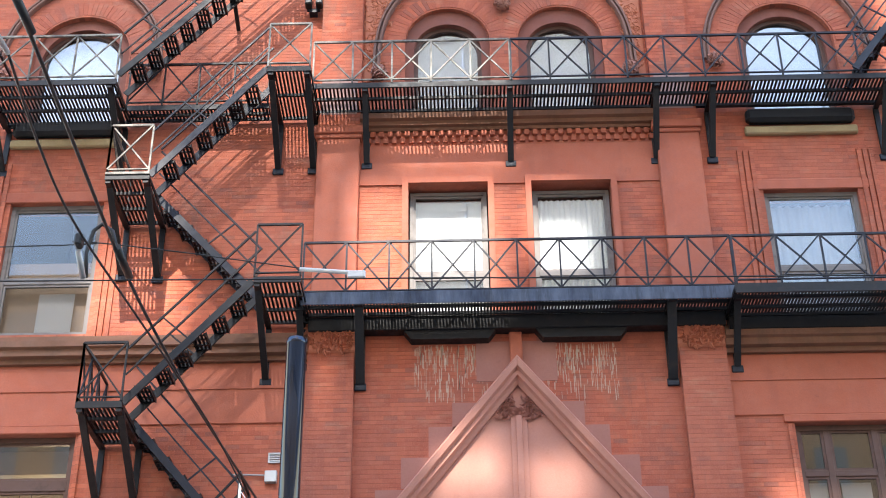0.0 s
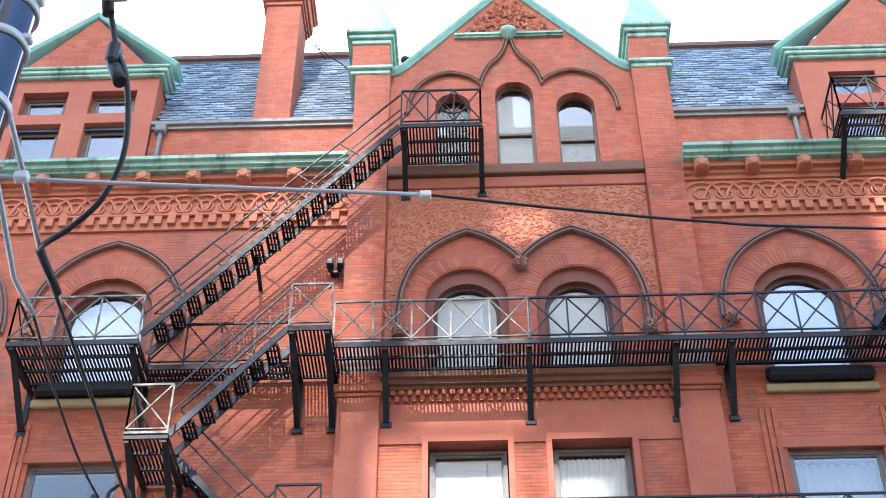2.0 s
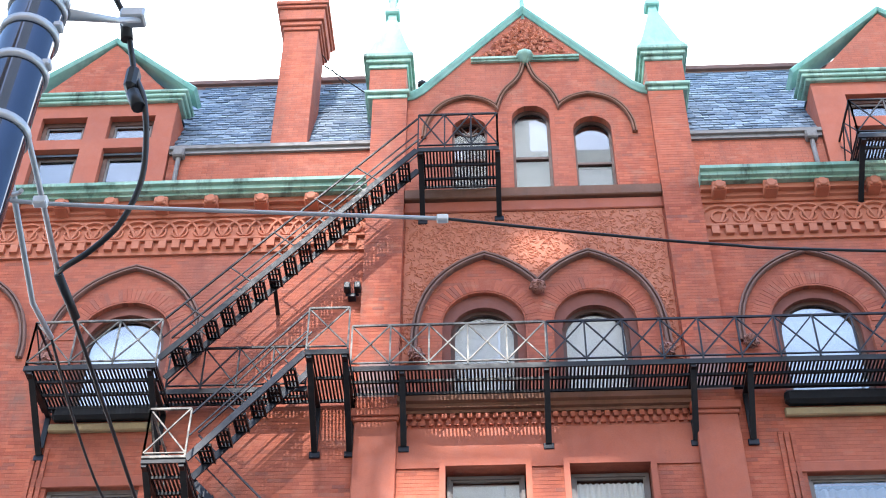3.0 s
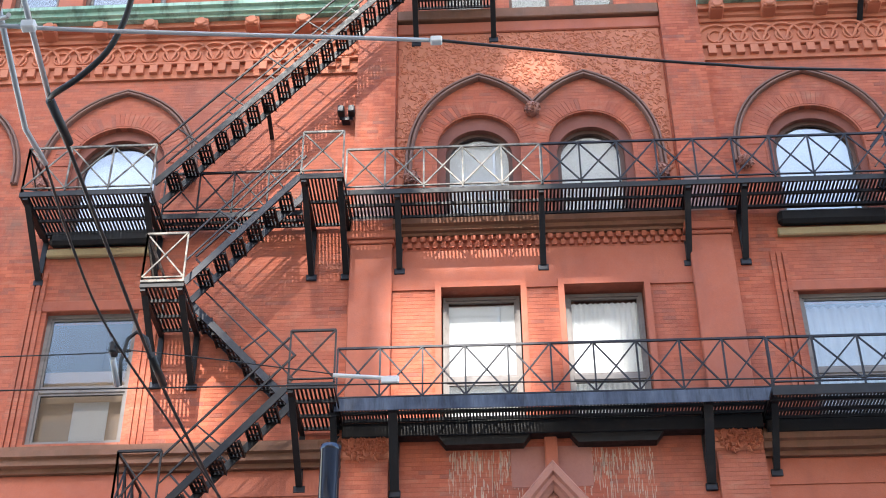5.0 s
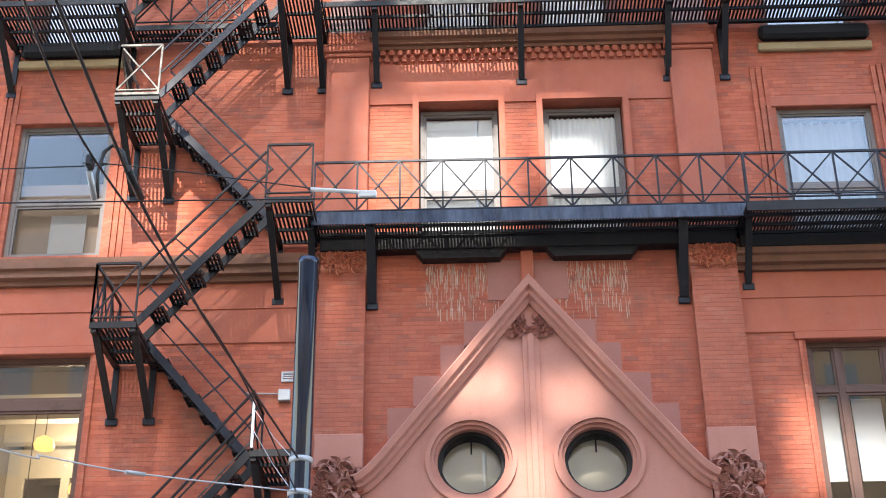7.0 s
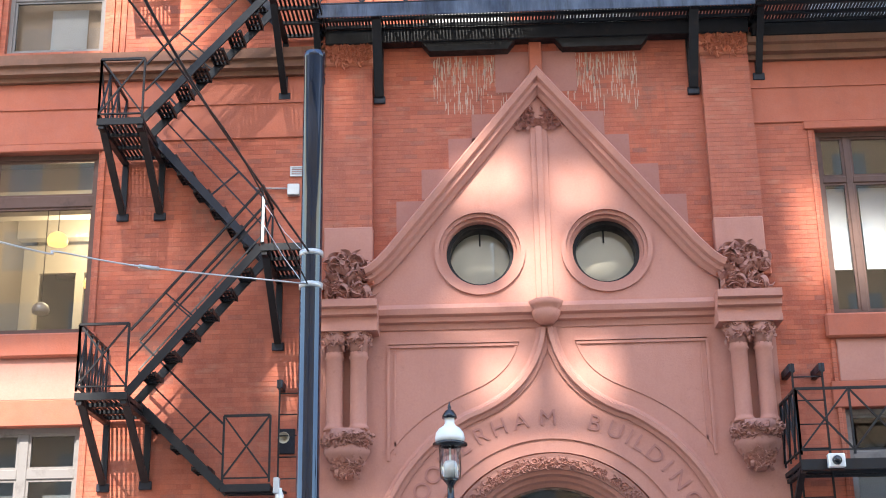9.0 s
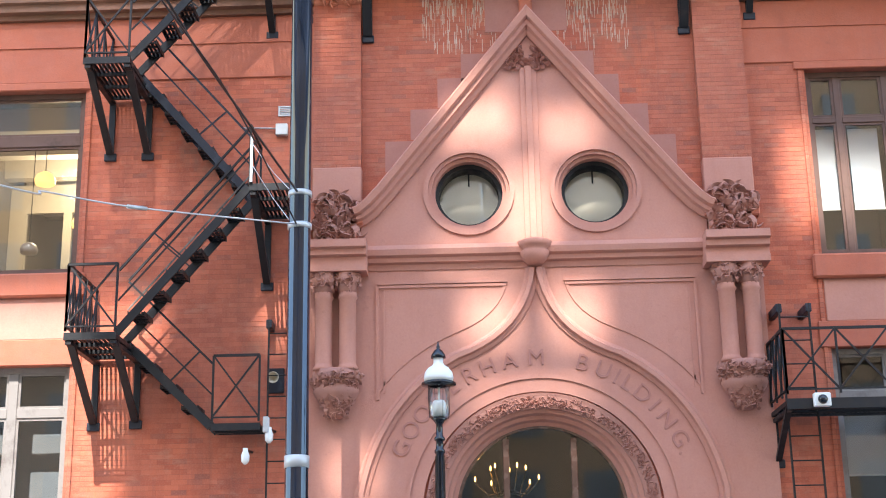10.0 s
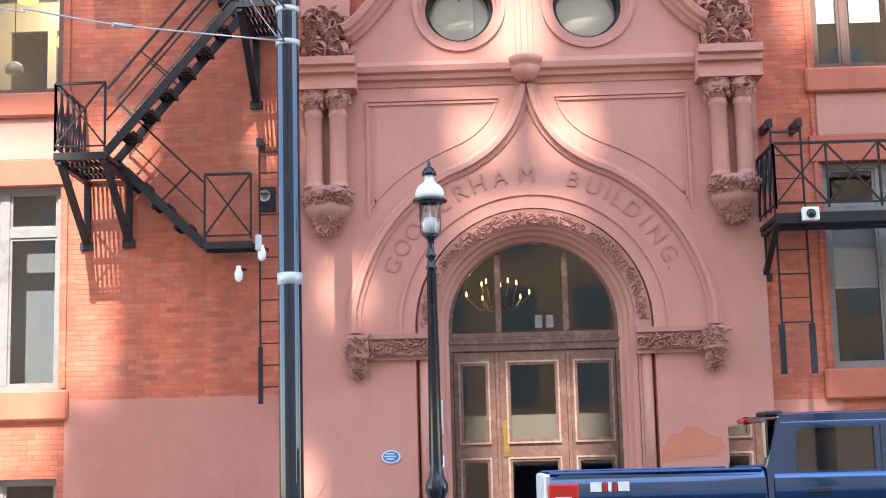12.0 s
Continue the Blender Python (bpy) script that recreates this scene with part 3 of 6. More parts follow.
for s in (-1, 1):                    # sunk panels with a moulded top and outer edge
    a, b = sorted((s * 0.40, s * 2.27))
    part("panel_moulding", boxes((a, b, -0.10, -0.06, 6.67, 6.71), (a + 0.02, b - 0.02, -0.085, -0.06, 6.62, 6.66)), PINK, building)
    part("panel_moulding", boxes((s * 2.27 - 0.02, s * 2.27 + 0.02, -0.085, -0.06, 5.0, 6.66), (s * 2.18 - 0.012, s * 2.18 + 0.012, -0.075, -0.06, 5.1, 6.6)), PINK, building)
ogee = [(-2.50, 3.37)] + bez((-2.50, 3.7), (-2.24, 5.0), (-1.15, 5.59), 12) + bez((-1.15, 5.59), (-0.16, 5.93), (-0.04, 6.86), 10)[1:]
for path, lab in ((ogee, 1), (mirror(ogee), 2)):
    part("ogee_mould", sweep(bmesh.new(), path, [(-0.10, -0.05), (-0.10, -0.09), (-0.05, -0.10), (-0.03, -0.16), (0.03, -0.16), (0.06, -0.10), (0.10, -0.08), (0.10, -0.05)]), PINK, building, "ogee moulding over the arch")
outer = bez((-2.28, 5.1), (-1.9, 5.66), (-1.1, 5.99), 8) + bez((-1.1, 5.99), (-0.55, 6.2), (-0.43, 6.66), 6)[1:]
for path in (outer, mirror(outer)):
    part("panel_moulding", sweep(bmesh.new(), path, [(-0.02, -0.05), (-0.02, -0.075), (0.02, -0.075), (0.02, -0.05)]), PINK, building)
bead = [(-1.87, 3.3)] + arc(0, 3.42, 1.87, 180, 0, 40) + [(1.87, 3.3)]
part("arch_bead", sweep(bmesh.new(), bead, [(-0.025, -0.05), (-0.025, -0.085), (0.025, -0.085), (0.025, -0.05)]), PINK, building)
bandp = [(-1.525, 3.32)] + arc(0, 3.44, 1.525, 180, 0, 40) + [(1.525, 3.32)]
part("carved_band", sweep(bmesh.new(), bandp, [(-0.12, 0.1), (-0.12, -0.03), (-0.06, -0.055), (0.05, -0.055), (0.095, -0.065), (0.095, 0.1)]), CARVED, building, "carved brownstone leaf band")
inner = [(-1.33, 0.7)] + [(-1.33, 3.3)] + arc(0, 3.45, 1.33, 180, 0, 40) + [(1.33, 3.3), (1.33, 0.7)]
part("arch_reveal", sweep(bmesh.new(), inner, [(-0.13, 0.42), (-0.13, 0.30), (-0.08, 0.26), (-0.06, 0.16), (-0.01, 0.14), (0.01, 0.04), (0.09, 0.02), (0.09, 0.42)]), PINK, building, "stepped pink stone arch mouldings")
for s in (-1, 1):                    # jambs under the carved band, imposts and their drops
    part("jamb", boxes(*(sorted((s * 1.43, s * 1.66)) + [0.0, 0.42, 0.02, 3.02],), bevel=0.02), PINK, building)
    part("jamb_shaft", tube(bmesh.new(), [(s * 1.54, -0.02, 0.7), (s * 1.54, -0.02, 3.02)], 0.07, 12), PINK, building)
    a, b = sorted((s * 1.40, s * 2.62))
    part("impost", course(a, b, [(2.98, 3.03, 0.12), (3.05, 3.25, 0.17), (3.27, 3.34, 0.22)], 0.02), CARVED, building, "carved brownstone impost")
    x = s * 2.46
    part("impost_drop", boxes((x - 0.16, x + 0.16, -0.25, 0, 3.0, 3.33), (x - 0.12, x + 0.12, -0.20, 0, 2.84, 3.02), (x - 0.08, x + 0.08, -0.14, 0, 2.72, 2.86), bevel=0.03), CARVED, building, "carved brownstone pendant")

# twin colonnettes on carved corbels beside the gable
for s in (-1, 1):
    c = s * 2.85
    for d in (-0.17, 0.17):
        part("colonnette", lathe(bmesh.new(), [(0.15, 5.40), (0.15, 5.44), (0.125, 5.47), (0.12, 5.5), (0.12, 6.42), (0.145, 6.45), (0.125, 6.48), (0.13, 6.52)], (c + d, -0.24, 0), 14), PINK, building)
        part("capital", lathe(bmesh.new(), [(0.125, 6.50), (0.14, 6.58), (0.20, 6.72), (0.18, 6.74), (0.19, 6.80)], (c + d, -0.24, 0), 12), CARVED, building, "carved leaf capital")
    part("entablature", course(c - 0.45, c + 0.45, [(6.80, 6.90, 0.44), (6.91, 7.01, 0.40), (7.03, 7.11, 0.48), (7.13, 7.24, 0.55)]), PINK, building, "moulded stone entablature with green stain")
    part("corbel", lathe(bmesh.new(), [(0.08, 4.74), (0.16, 4.80), (0.20, 4.92), (0.30, 5.05), (0.33, 5.12), (0.30, 5.20), (0.36, 5.30), (0.32, 5.41)], (c, -0.14, 0), 18), CARVED, building, "carved brownstone corbel")
    part("carved_block", boxes((c - 0.33, c + 0.33, -0.20, 0, 7.24, 7.92), bevel=0.05), CARVED, building, "carved brownstone beast block")
    part("pilaster_base", boxes((c - 0.36, c + 0.36, -0.17, 0, 7.92, 8.45), bevel=0.012), PINK, building)
    part("capital_block", boxes((c - 0.38, c + 0.38, -0.19, 0, 11.08, 11.5), bevel=0.03), TERRA, building, "carved terracotta capital block")


def leaves(name, n, mat, place, size, label, parent=None, seed=1, lift=0.24):
    """Raised curled leaves strewn over a carved face; joined, as they are past counting. place(rng) gives a point and its outward way."""
    rng = random.Random(seed)
    verts, faces = [], []
    for _ in range(n):
        got = place(rng)
        if got is None:
            continue
        p, out = Vector(got[0]), Vector(got[1]).normalized()
        u = out.orthogonal().normalized()
        u = Matrix.Rotation(rng.random() * math.tau, 3, out) @ u
        v = out.cross(u)
        s = size * rng.uniform(0.6, 1.4)
        turn = rng.choice((-1, 1)) * rng.uniform(0.5, 1.6)
        k = len(verts)
        m = 5
        for i in range(m + 1):
            t = i / m
            a = turn * t * 1.6
            c = p + (u * math.cos(a) + v * math.sin(a)) * s * t
            side = (v * math.cos(a) - u * math.sin(a)) * s * 0.30 * math.sin(math.pi * (0.12 + 0.85 * t))
            verts += [c - side, c + out * size * lift * math.sin(math.pi * (0.15 + 0.75 * t)), c + side]
        for i in range(m):
            q = k + i * 3
            faces += [(q, q + 3, q + 4, q + 1), (q + 1, q + 4, q + 5, q + 2)]
    me = bpy.data.meshes.new(name)
    me.from_pydata([tuple(v) for v in verts], [], faces)
    me.materials.append(mat)
    ob = new(name, me)
    ob.parent = parent or building
    return tagged(ob, label, kind="stuff")


def under_hood(x, z):
    x = abs(x)
    if x > 2.18:
        return False
    top = 18.1 + 0.76 * (x / 0.97) ** 0.75 if x < 0.97 else 18.86 - 1.7 * ((x - 0.97) / 1.21) ** 2.3
    return z < top + 0.2


def floral(rng):
    x, z = rng.uniform(-2.42, 2.42), rng.uniform(16.6, 20.02)
    return None if under_hood(x, z) else ((x, -0.02, z), (0, -1, 0))


hoodline = [(-2.30, 16.45), (-2.27, 17.1)] + bez((-2.26, 17.25), (-2.15, 18.5), (-0.97, 18.95), 10) + bez((-0.97, 18.95), (-0.42, 18.8), (0, 18.2), 6)[1:]
edge = [(-2.46, 16.4)] + hoodline + mirror(hoodline)[1:] + [(2.46, 16.4), (2.46, 20.05), (-2.46, 20.05)]
part("floral_panel", plate(bmesh.new(), edge, [], -0.02, 0), TERRA, building, "terracotta panel carved with scrolling foliage")
leaves("carved_foliage", 3800, TERRA, floral, 0.090, "scrolling terracotta foliage", seed=3, lift=0.20)
leaves("carved_foliage", 260, TERRA, lambda r: ((lambda t, w: (w * 1.0 * (1 - t) * 1.0, -0.03, 24.72 + t * 1.15))(r.random() * 0.95, r.uniform(-1, 1)), (0, -1, 0)), 0.12, "terracotta foliage in the gable", seed=4, lift=0.24)


def on_band(rng):
    a = radians(rng.uniform(2, 178))
    r = rng.uniform(1.45, 1.58)
    return (r * math.cos(a), -0.055, 3.42 + r * math.sin(a)), (0, -1, 0)


leaves("carved_leaves", 700, CARVED, on_band, 0.048, "carved brownstone leaves round the arch", seed=5, lift=0.5)
for s in (-1, 1):
    c = s * 2.85
    leaves("carved_leaves", 130, CARVED, lambda r: ((c + r.uniform(-0.30, 0.30), -0.20, r.uniform(7.3, 7.95)), (r.uniform(-.5, .5), -1, r.uniform(-.3, .3))), 0.17, "carved brownstone beast and foliage", seed=6, lift=0.5)
    leaves("carved_leaves", 90, CARVED, lambda r: (lambda a, z: ((c + math.cos(a) * (0.14 + (z - 4.78) * 0.36), -0.14 + math.sin(a) * (0.14 + (z - 4.78) * 0.36), z), (math.cos(a), math.sin(a), 0)))(r.uniform(-3.0, -0.14), r.uniform(4.8, 5.35)), 0.09, "carved brownstone leaves", seed=7, lift=0.5)
    leaves("carved_leaves", 60, CARVED, lambda r: (lambda a, z, d: ((c + d + math.cos(a) * 0.17, -0.24 + math.sin(a) * 0.17, z), (math.cos(a), math.sin(a), 0)))(r.uniform(-3.0, -0.14), r.uniform(6.58, 6.76), r.choice((-0.17, 0.17))), 0.08, "carved capital leaves", seed=8, lift=0.5)
    leaves("carved_leaves", 100, CARVED, lambda r: ((s * r.uniform(1.45, 2.58), -0.175, r.uniform(3.06, 3.24)), (0, -1, 0)), 0.09, "carved impost leaves", seed=9, lift=0.5)
    leaves("carved_leaves", 90, TERRA, lambda r: ((c + r.uniform(-0.34, 0.34), -0.19, r.uniform(11.1, 11.46)), (0, -1, 0)), 0.10, "carved capital foliage", seed=10, lift=0.5)
    leaves("carved_leaves", 46, WORN_PINK, lambda r: ((s * r.uniform(0.03, 0.28), -0.13, r.uniform(9.98, 10.3) - 0.0), (0, -1, 0.2)), 0.085, "carved leaf spray under the apex", seed=11, lift=0.5)
    part("head_stop", lathe(bmesh.new(), [(0.05, -0.12), (0.12, -0.06), (0.13, 0.04), (0.07, 0.11)], (s * 2.2, -0.10, 16.55), 10), CARVED, building, "carved label stop")
part("boss", lathe(bmesh.new(), [(0.05, -0.14), (0.12, -0.06), (0.14, 0.04), (0.08, 0.12)], (0, -0.10, 18.06), 10), CARVED, building, "carved boss between the hoods")
for cx in (LB, RB):
    for s in (-1, 1):
        part("head_stop", lathe(bmesh.new(), [(0.05, -0.10), (0.11, -0.05), (0.12, 0.04), (0.07, 0.10)], (cx + s * 1.30, -0.08, 16.68), 10), CARVED, building, "carved label stop")


# ---- raised letters round the arch, in a darker stone
def letters(text, radius, cz, size, angles, y, mat):
    for ch, turn in zip(text, angles):
        a = radians(turn)
        cu = bpy.data.curves.new("letter", "FONT")
        cu.body, cu.size, cu.extrude, cu.align_x, cu.align_y = ch, size, 0.014, "CENTER", "CENTER"
        tmp = new("letter_curve", cu)
        me = bpy.data.meshes.new_from_object(tmp.evaluated_get(bpy.context.evaluated_depsgraph_get()))
        bpy.data.objects.remove(tmp)
        me.materials.append(mat)
        ob = new("letter", me)
        ob.parent = building
        m = Matrix.Translation((radius * math.cos(a), y, cz + radius * math.sin(a))) @ Matrix.Rotation(math.pi / 2 - a, 4, "Y") @ Matrix.Rotation(math.pi / 2, 4, "X")
        ob.matrix_local = m


for s in (-1, 1):
    leaves("carved_leaves", 90, CARVED, lambda r: (lambda z: ((s * 2.46 + r.uniform(-1, 1) * (0.06 + 0.10 * min(1, (z - 2.72) / 0.4)), -0.14 - 0.11 * min(1, (z - 2.72) / 0.4), z), (0, -1, 0)))(r.uniform(2.74, 3.30)), 0.07, "carved leaves on the pendant", seed=41 + s, lift=0.5)
    leaves("carved_leaves", 200, CARVED, lambda r: (lambda z, a: ((s * 2.85 + math.sin(a) * (0.10 + 0.26 * (z - 4.74) / 0.56), -0.14 - math.cos(a) * (0.10 + 0.26 * (z - 4.74) / 0.56), z), (math.sin(a), -math.cos(a), -0.3)))(r.uniform(4.78, 5.34), r.uniform(-1.5, 1.5)), 0.075, "carved leaves on the corbel", seed=51 + s, lift=0.5)
for bx, bz in ((0, 18.06), (-2.2, 16.55), (2.2, 16.55), (LB - 1.30, 16.68), (LB + 1.30, 16.68), (RB - 1.30, 16.68), (RB + 1.30, 16.68)):
    leaves("carved_leaves", 34, CARVED, lambda r: (lambda a, e: ((bx + 0.11 * math.sin(a) * math.cos(e), -0.10 - 0.11 * math.cos(a) * math.cos(e), bz + 0.11 * math.sin(e)), (math.sin(a) * math.cos(e), -math.cos(a) * math.cos(e), math.sin(e))))(r.uniform(-1.5, 1.5), r.uniform(-1.2, 1.0)), 0.085, "carved leaves round the boss", seed=int(61 + bx), lift=0.5)
# darker than the portal: the shadow of cut letters is in this colour
LETTER = stone_material("shade_toned_letter_stone", (0.36, 0.155, 0.12), (0.40, 0.17, 0.135), (0.27, 0.11, 0.09), 0.3)
letters("GOODERHAM", 2.135, 3.42, 0.33, (155.2, 147.6, 140.2, 132.5, 125.0, 117.2, 109.6, 101.2, 90.8), -0.064, LETTER)
letters("BUILDING.", 2.135, 3.42, 0.33, (73.3, 65.0, 59.3, 54.8, 48.0, 41.8, 35.0, 26.6, 21.4), -0.064, LETTER)

# ---- doors
OAK = metal_material("varnished_brown_timber", (0.11, 0.056, 0.043), (0.165, 0.094, 0.075), 0.5, 0.20)
BEAD = metal_material("rubbed_timber_bead", (0.24, 0.15, 0.12), (0.36, 0.26, 0.21), 0.5, 0.25)
OAK.node_tree.nodes["Principled BSDF"].inputs["Coat Weight"].default_value = 0.7
BRASS = plain("brass_plate", (0.55, 0.38, 0.12), 0.25, 0.9)
door = part("door_frame", boxes((-1.21, 1.21, 0.32, 0.42, 3.10, 3.30), (-1.21, -1.15, 0.32, 0.42, 0.7, 3.10), (1.15, 1.21, 0.32, 0.42, 0.7, 3.10), (-1.22, 1.22, 0.29, 0.32, 3.20, 3.26), bevel=0.01), OAK, building, "brown timber door frame with transom")
fan = part("fanlight", plate(bmesh.new(), arched(0, 1.21, 3.30, 3.46, n=24), [arched(0, 1.15, 3.36, 3.47, n=24)], 0.33, 0.41), OAK, building, "arched fanlight with three lights")
for x in (-0.49, 0.47):
    part("mullion", boxes((x - 0.045, x + 0.045, 0.335, 0.40, 3.36, 4.48), bevel=0.008), OAK, fan)
add_pane(fan, arched(0, 1.15, 3.36, 3.47, n=24), 0.37, DARK_GLASS)
for x0, x1, g0, g1 in ((-1.14, -0.56, -1.02, -0.70), (-0.50, 0.44, -0.35, 0.28), (0.50, 1.14, 0.60, 1.04)):
    leaf = part("door_leaf", plate(bmesh.new(), rect(x0, x1, 0.72, 3.09), [rect(g0, g1, 1.86, 2.90), rect(g0, g1, 0.95, 1.55)], 0.35, 0.40), OAK, building, "panelled timber door leaf with glazing")
    for z0, z1 in ((1.86, 2.90), (0.95, 1.55)):
        part("glazing_bead", plate(bmesh.new(), rect(g0 - 0.06, g1 + 0.06, z0 - 0.06, z1 + 0.06), [rect(g0, g1, z0, z1)], 0.335, 0.35), OAK, leaf)
        part("bead", plate(bmesh.new(), rect(g0 - 0.06, g1 + 0.06, z0 - 0.06, z1 + 0.06), [rect(g0 - 0.036, g1 + 0.036, z0 - 0.036, z1 + 0.036)], 0.318, 0.335), BEAD, leaf)
        part("pane", pane_mesh(rect(g0, g1, z0, z1), 0.375), DARK_GLASS, leaf).visible_shadow = False
    if x0 == -0.50:
        part("push_plate", boxes((-0.475, -0.385, 0.335, 0.35, 1.62, 2.12), bevel=0.004), BRASS, leaf, "polished brass push plate")
        part("lock", tube(bmesh.new(), [(-0.43, 0.31, 1.70), (-0.43, 0.34, 1.70)], 0.025, 10), BRASS, leaf)
part("mullion", boxes((-0.555, -0.505, 0.33, 0.41, 0.72, 3.09)), OAK, door)
part("mullion", boxes((0.445, 0.495, 0.33, 0.41, 0.72, 3.09)), OAK, door)
part("doorstep", boxes((-1.6, 1.6, -0.02, 0.6, 0.0, 0.70), (-1.6, 1.6, -0.35, -0.02, 0.0, 0.47), (-1.6, 1.6, -0.68, -0.35, 0.0, 0.23), bevel=0.015), CONCRETE, building, "stone steps up to the entrance")
for x in (0.08, 0.24):
    part("number_bar", boxes((x - 0.05, x + 0.05, 0.352, 0.362, 3.42, 3.60)), SASH, fan, "plain grey bar")
PAINTED = stone_material("dull_pink_wall_paint", (0.40, 0.155, 0.112), (0.45, 0.185, 0.135), (0.32, 0.115, 0.082), 0.45)
part("painted_base", boxes((-6.58, -3.26, -0.008, 0, 0.02, 2.55)), PAINTED, building, "lower wall painted dull pink")
part("painted_base", boxes((3.26, 4.2, -0.008, 0, 0.02, 2.30)), PAINTED, building, "lower wall painted dull pink")
# interiors: rooms behind the glass, floor by floor; their dimness is in the plaster colour
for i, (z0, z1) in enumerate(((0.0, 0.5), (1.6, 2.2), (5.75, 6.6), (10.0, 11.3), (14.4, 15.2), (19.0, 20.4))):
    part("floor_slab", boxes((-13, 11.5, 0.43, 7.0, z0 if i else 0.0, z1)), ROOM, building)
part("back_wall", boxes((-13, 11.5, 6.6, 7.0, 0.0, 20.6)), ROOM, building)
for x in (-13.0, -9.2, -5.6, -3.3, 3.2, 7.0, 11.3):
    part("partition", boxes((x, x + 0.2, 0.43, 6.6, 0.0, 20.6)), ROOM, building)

# pale stepped blocks along the gable, and lime runs under the paired sills
for s in (-1, 1):
    for x, z in ((2.15, 8.89), (1.77, 9.39), (1.36, 9.88), (1.00, 10.27)):
        a, b = sorted((s * (x - 0.46), s * x))
        part("stepped_block", boxes((a, b, -0.012, 0, z - 0.48, z)), WORN_PINK, building)
    part("stepped_block", boxes(*([*sorted((s * 0.08, s * 0.62)), -0.012, 0, 10.62, 11.3],)), WORN_PINK, building)
LIME = plain("lime_stain", (0.58, 0.44, 0.34), 0.9)
rng = random.Random(5)
runs = bmesh.new()
for s in (-1, 1):
    for i in range(190):
        x = s * 1.02 + rng.uniform(-0.56, 0.56)
        z = 11.26 - rng.random() ** 1.6 * 0.85
        h = rng.uniform(0.04, 0.28)
        w = rng.uniform(0.002, 0.0055)
        box(runs, x - w, x + w, -0.006, 0, z - h, z)
tagged(part("lime_stain", runs, LIME, building, "pale lime runs down the brick under the sills"), kind="stuff")

# single bricks in the clean patch of wall under the lowest landing
brick_me = None
for row in range(16):
    for col in range(15):
        x = -6.45 + col * 0.215 + (row % 2) * 0.1075
        z = 3.312 + row * 0.072
        if brick_me is None:
            ob = part("brick", boxes((0.003, 0.212, -0.0035, 0, 0.003, 0.069)), PIECE, wall)
            brick_me = ob.data
        else:
            ob = new("brick", brick_me)
            ob.parent = wall
        ob.location = (x, 0.0004 * ((row * 7 + col * 5) % 4), z)

# the bricks of the rest of the front, past counting
def in_opening(x, z, grow):
    for loop in holes:
        xs, zs = [p[0] for p in loop], [p[1] for p in loop]
        if not (min(xs) - grow < x < max(xs) + grow and min(zs) - grow < z < max(zs) + grow):
            continue
        if len(loop) == 4:
            return True
        cx, r = (min(xs) + max(xs)) / 2, (max(xs) - min(xs)) / 2
        spring = max(zs) - r
        if z < spring or math.hypot(x - cx, z - spring) < r + grow:
            return True
    return False


def bond(x0, x1, z0, z1, y, keep, seed):
    rng = random.Random(seed)
    verts, faces = [], []
    for row in range(math.ceil(z0 / 0.072), int(z1 / 0.072)):
        z = row * 0.072
        for col in range(int(x0 / 0.215) - 1, int(x1 / 0.215) + 1):
            left = col * 0.215 + (row % 2) * 0.1075
            a, b = max(left + 0.003, x0), min(left + 0.212, x1)
            if b - a < 0.03 or not keep(a, b, z + 0.036):
                continue
            out = y - 0.0018 - 0.0015 * rng.random()
            k = len(verts)
            for yy in (out, y + 0.004):
                verts += [(a, yy, z + 0.003), (b, yy, z + 0.003), (b, yy, z + 0.069), (a, yy, z + 0.069)]
            faces += [(k, k + 1, k + 2, k + 3), (k, k + 4, k + 5, k + 1), (k + 1, k + 5, k + 6, k + 2), (k + 2, k + 6, k + 7, k + 3), (k + 3, k + 7, k + 4, k)]
    me = bpy.data.meshes.new("brickwork")
    me.from_pydata(verts, [], faces)
    me.materials.append(BRICKWORK)
    return me


def on_wall(a, b, z):
    mid = (a + b) / 2
    if -6.46 < mid < -3.1 and 3.31 < z < 4.47:
        return False                      # laid one by one above
    if abs(mid) < 3.2 and (z < 7.2 or z > 16.0 and not under_hood(mid, z) and z < 20.4):
        return False                      # behind the portal and the carved panel
    if abs(mid) > 3.22 and (9.98 < z < 11.46 or z > 19.1) or 2.5 < abs(mid) < 3.22:
        return False                      # behind bands, frieze and pilasters
    return not (in_opening(a, z, 0.02) or in_opening(b, z, 0.02) or in_opening(mid, z, 0.02))


ob = new("brickwork", bond(-10.4, 8.8, 2.6, 23.2, 0.0, on_wall, 21))
ob.parent = wall
tagged(ob, "red bricks with thin joints, stained and uneven in tone", kind="stuff")
for s in (-1, 1):
    a, b = sorted((s * PI[0], s * PI[1]))
    for z0, z1 in ((8.45, 11.08), (15.40, 23.28)):
        ob = new("brickwork", bond(a, b, z0, z1, -0.15, lambda p, q, z: not 15.6 < z < 16.4, 23 + s))
        ob.parent = building
        tagged(ob, "red bricks of the pilaster", kind="stuff")

# mauve cement patches on the pilasters, and a patch of bare stone by the door
CEMENT = stone_material("mauve_cement", (0.34, 0.20, 0.17), (0.38, 0.23, 0.20), (0.26, 0.15, 0.13), 0.3)
for s in (-1, 1):
    a, b = sorted((s * 2.56, s * 3.18))
    part("cement_patch", boxes((a, b, -0.156, -0.15, 15.62, 16.38)), CEMENT, building)
BARE = stone_material("bare_red_stone", (0.46, 0.15, 0.08), (0.50, 0.19, 0.11), (0.34, 0.12, 0.08), 0.4)
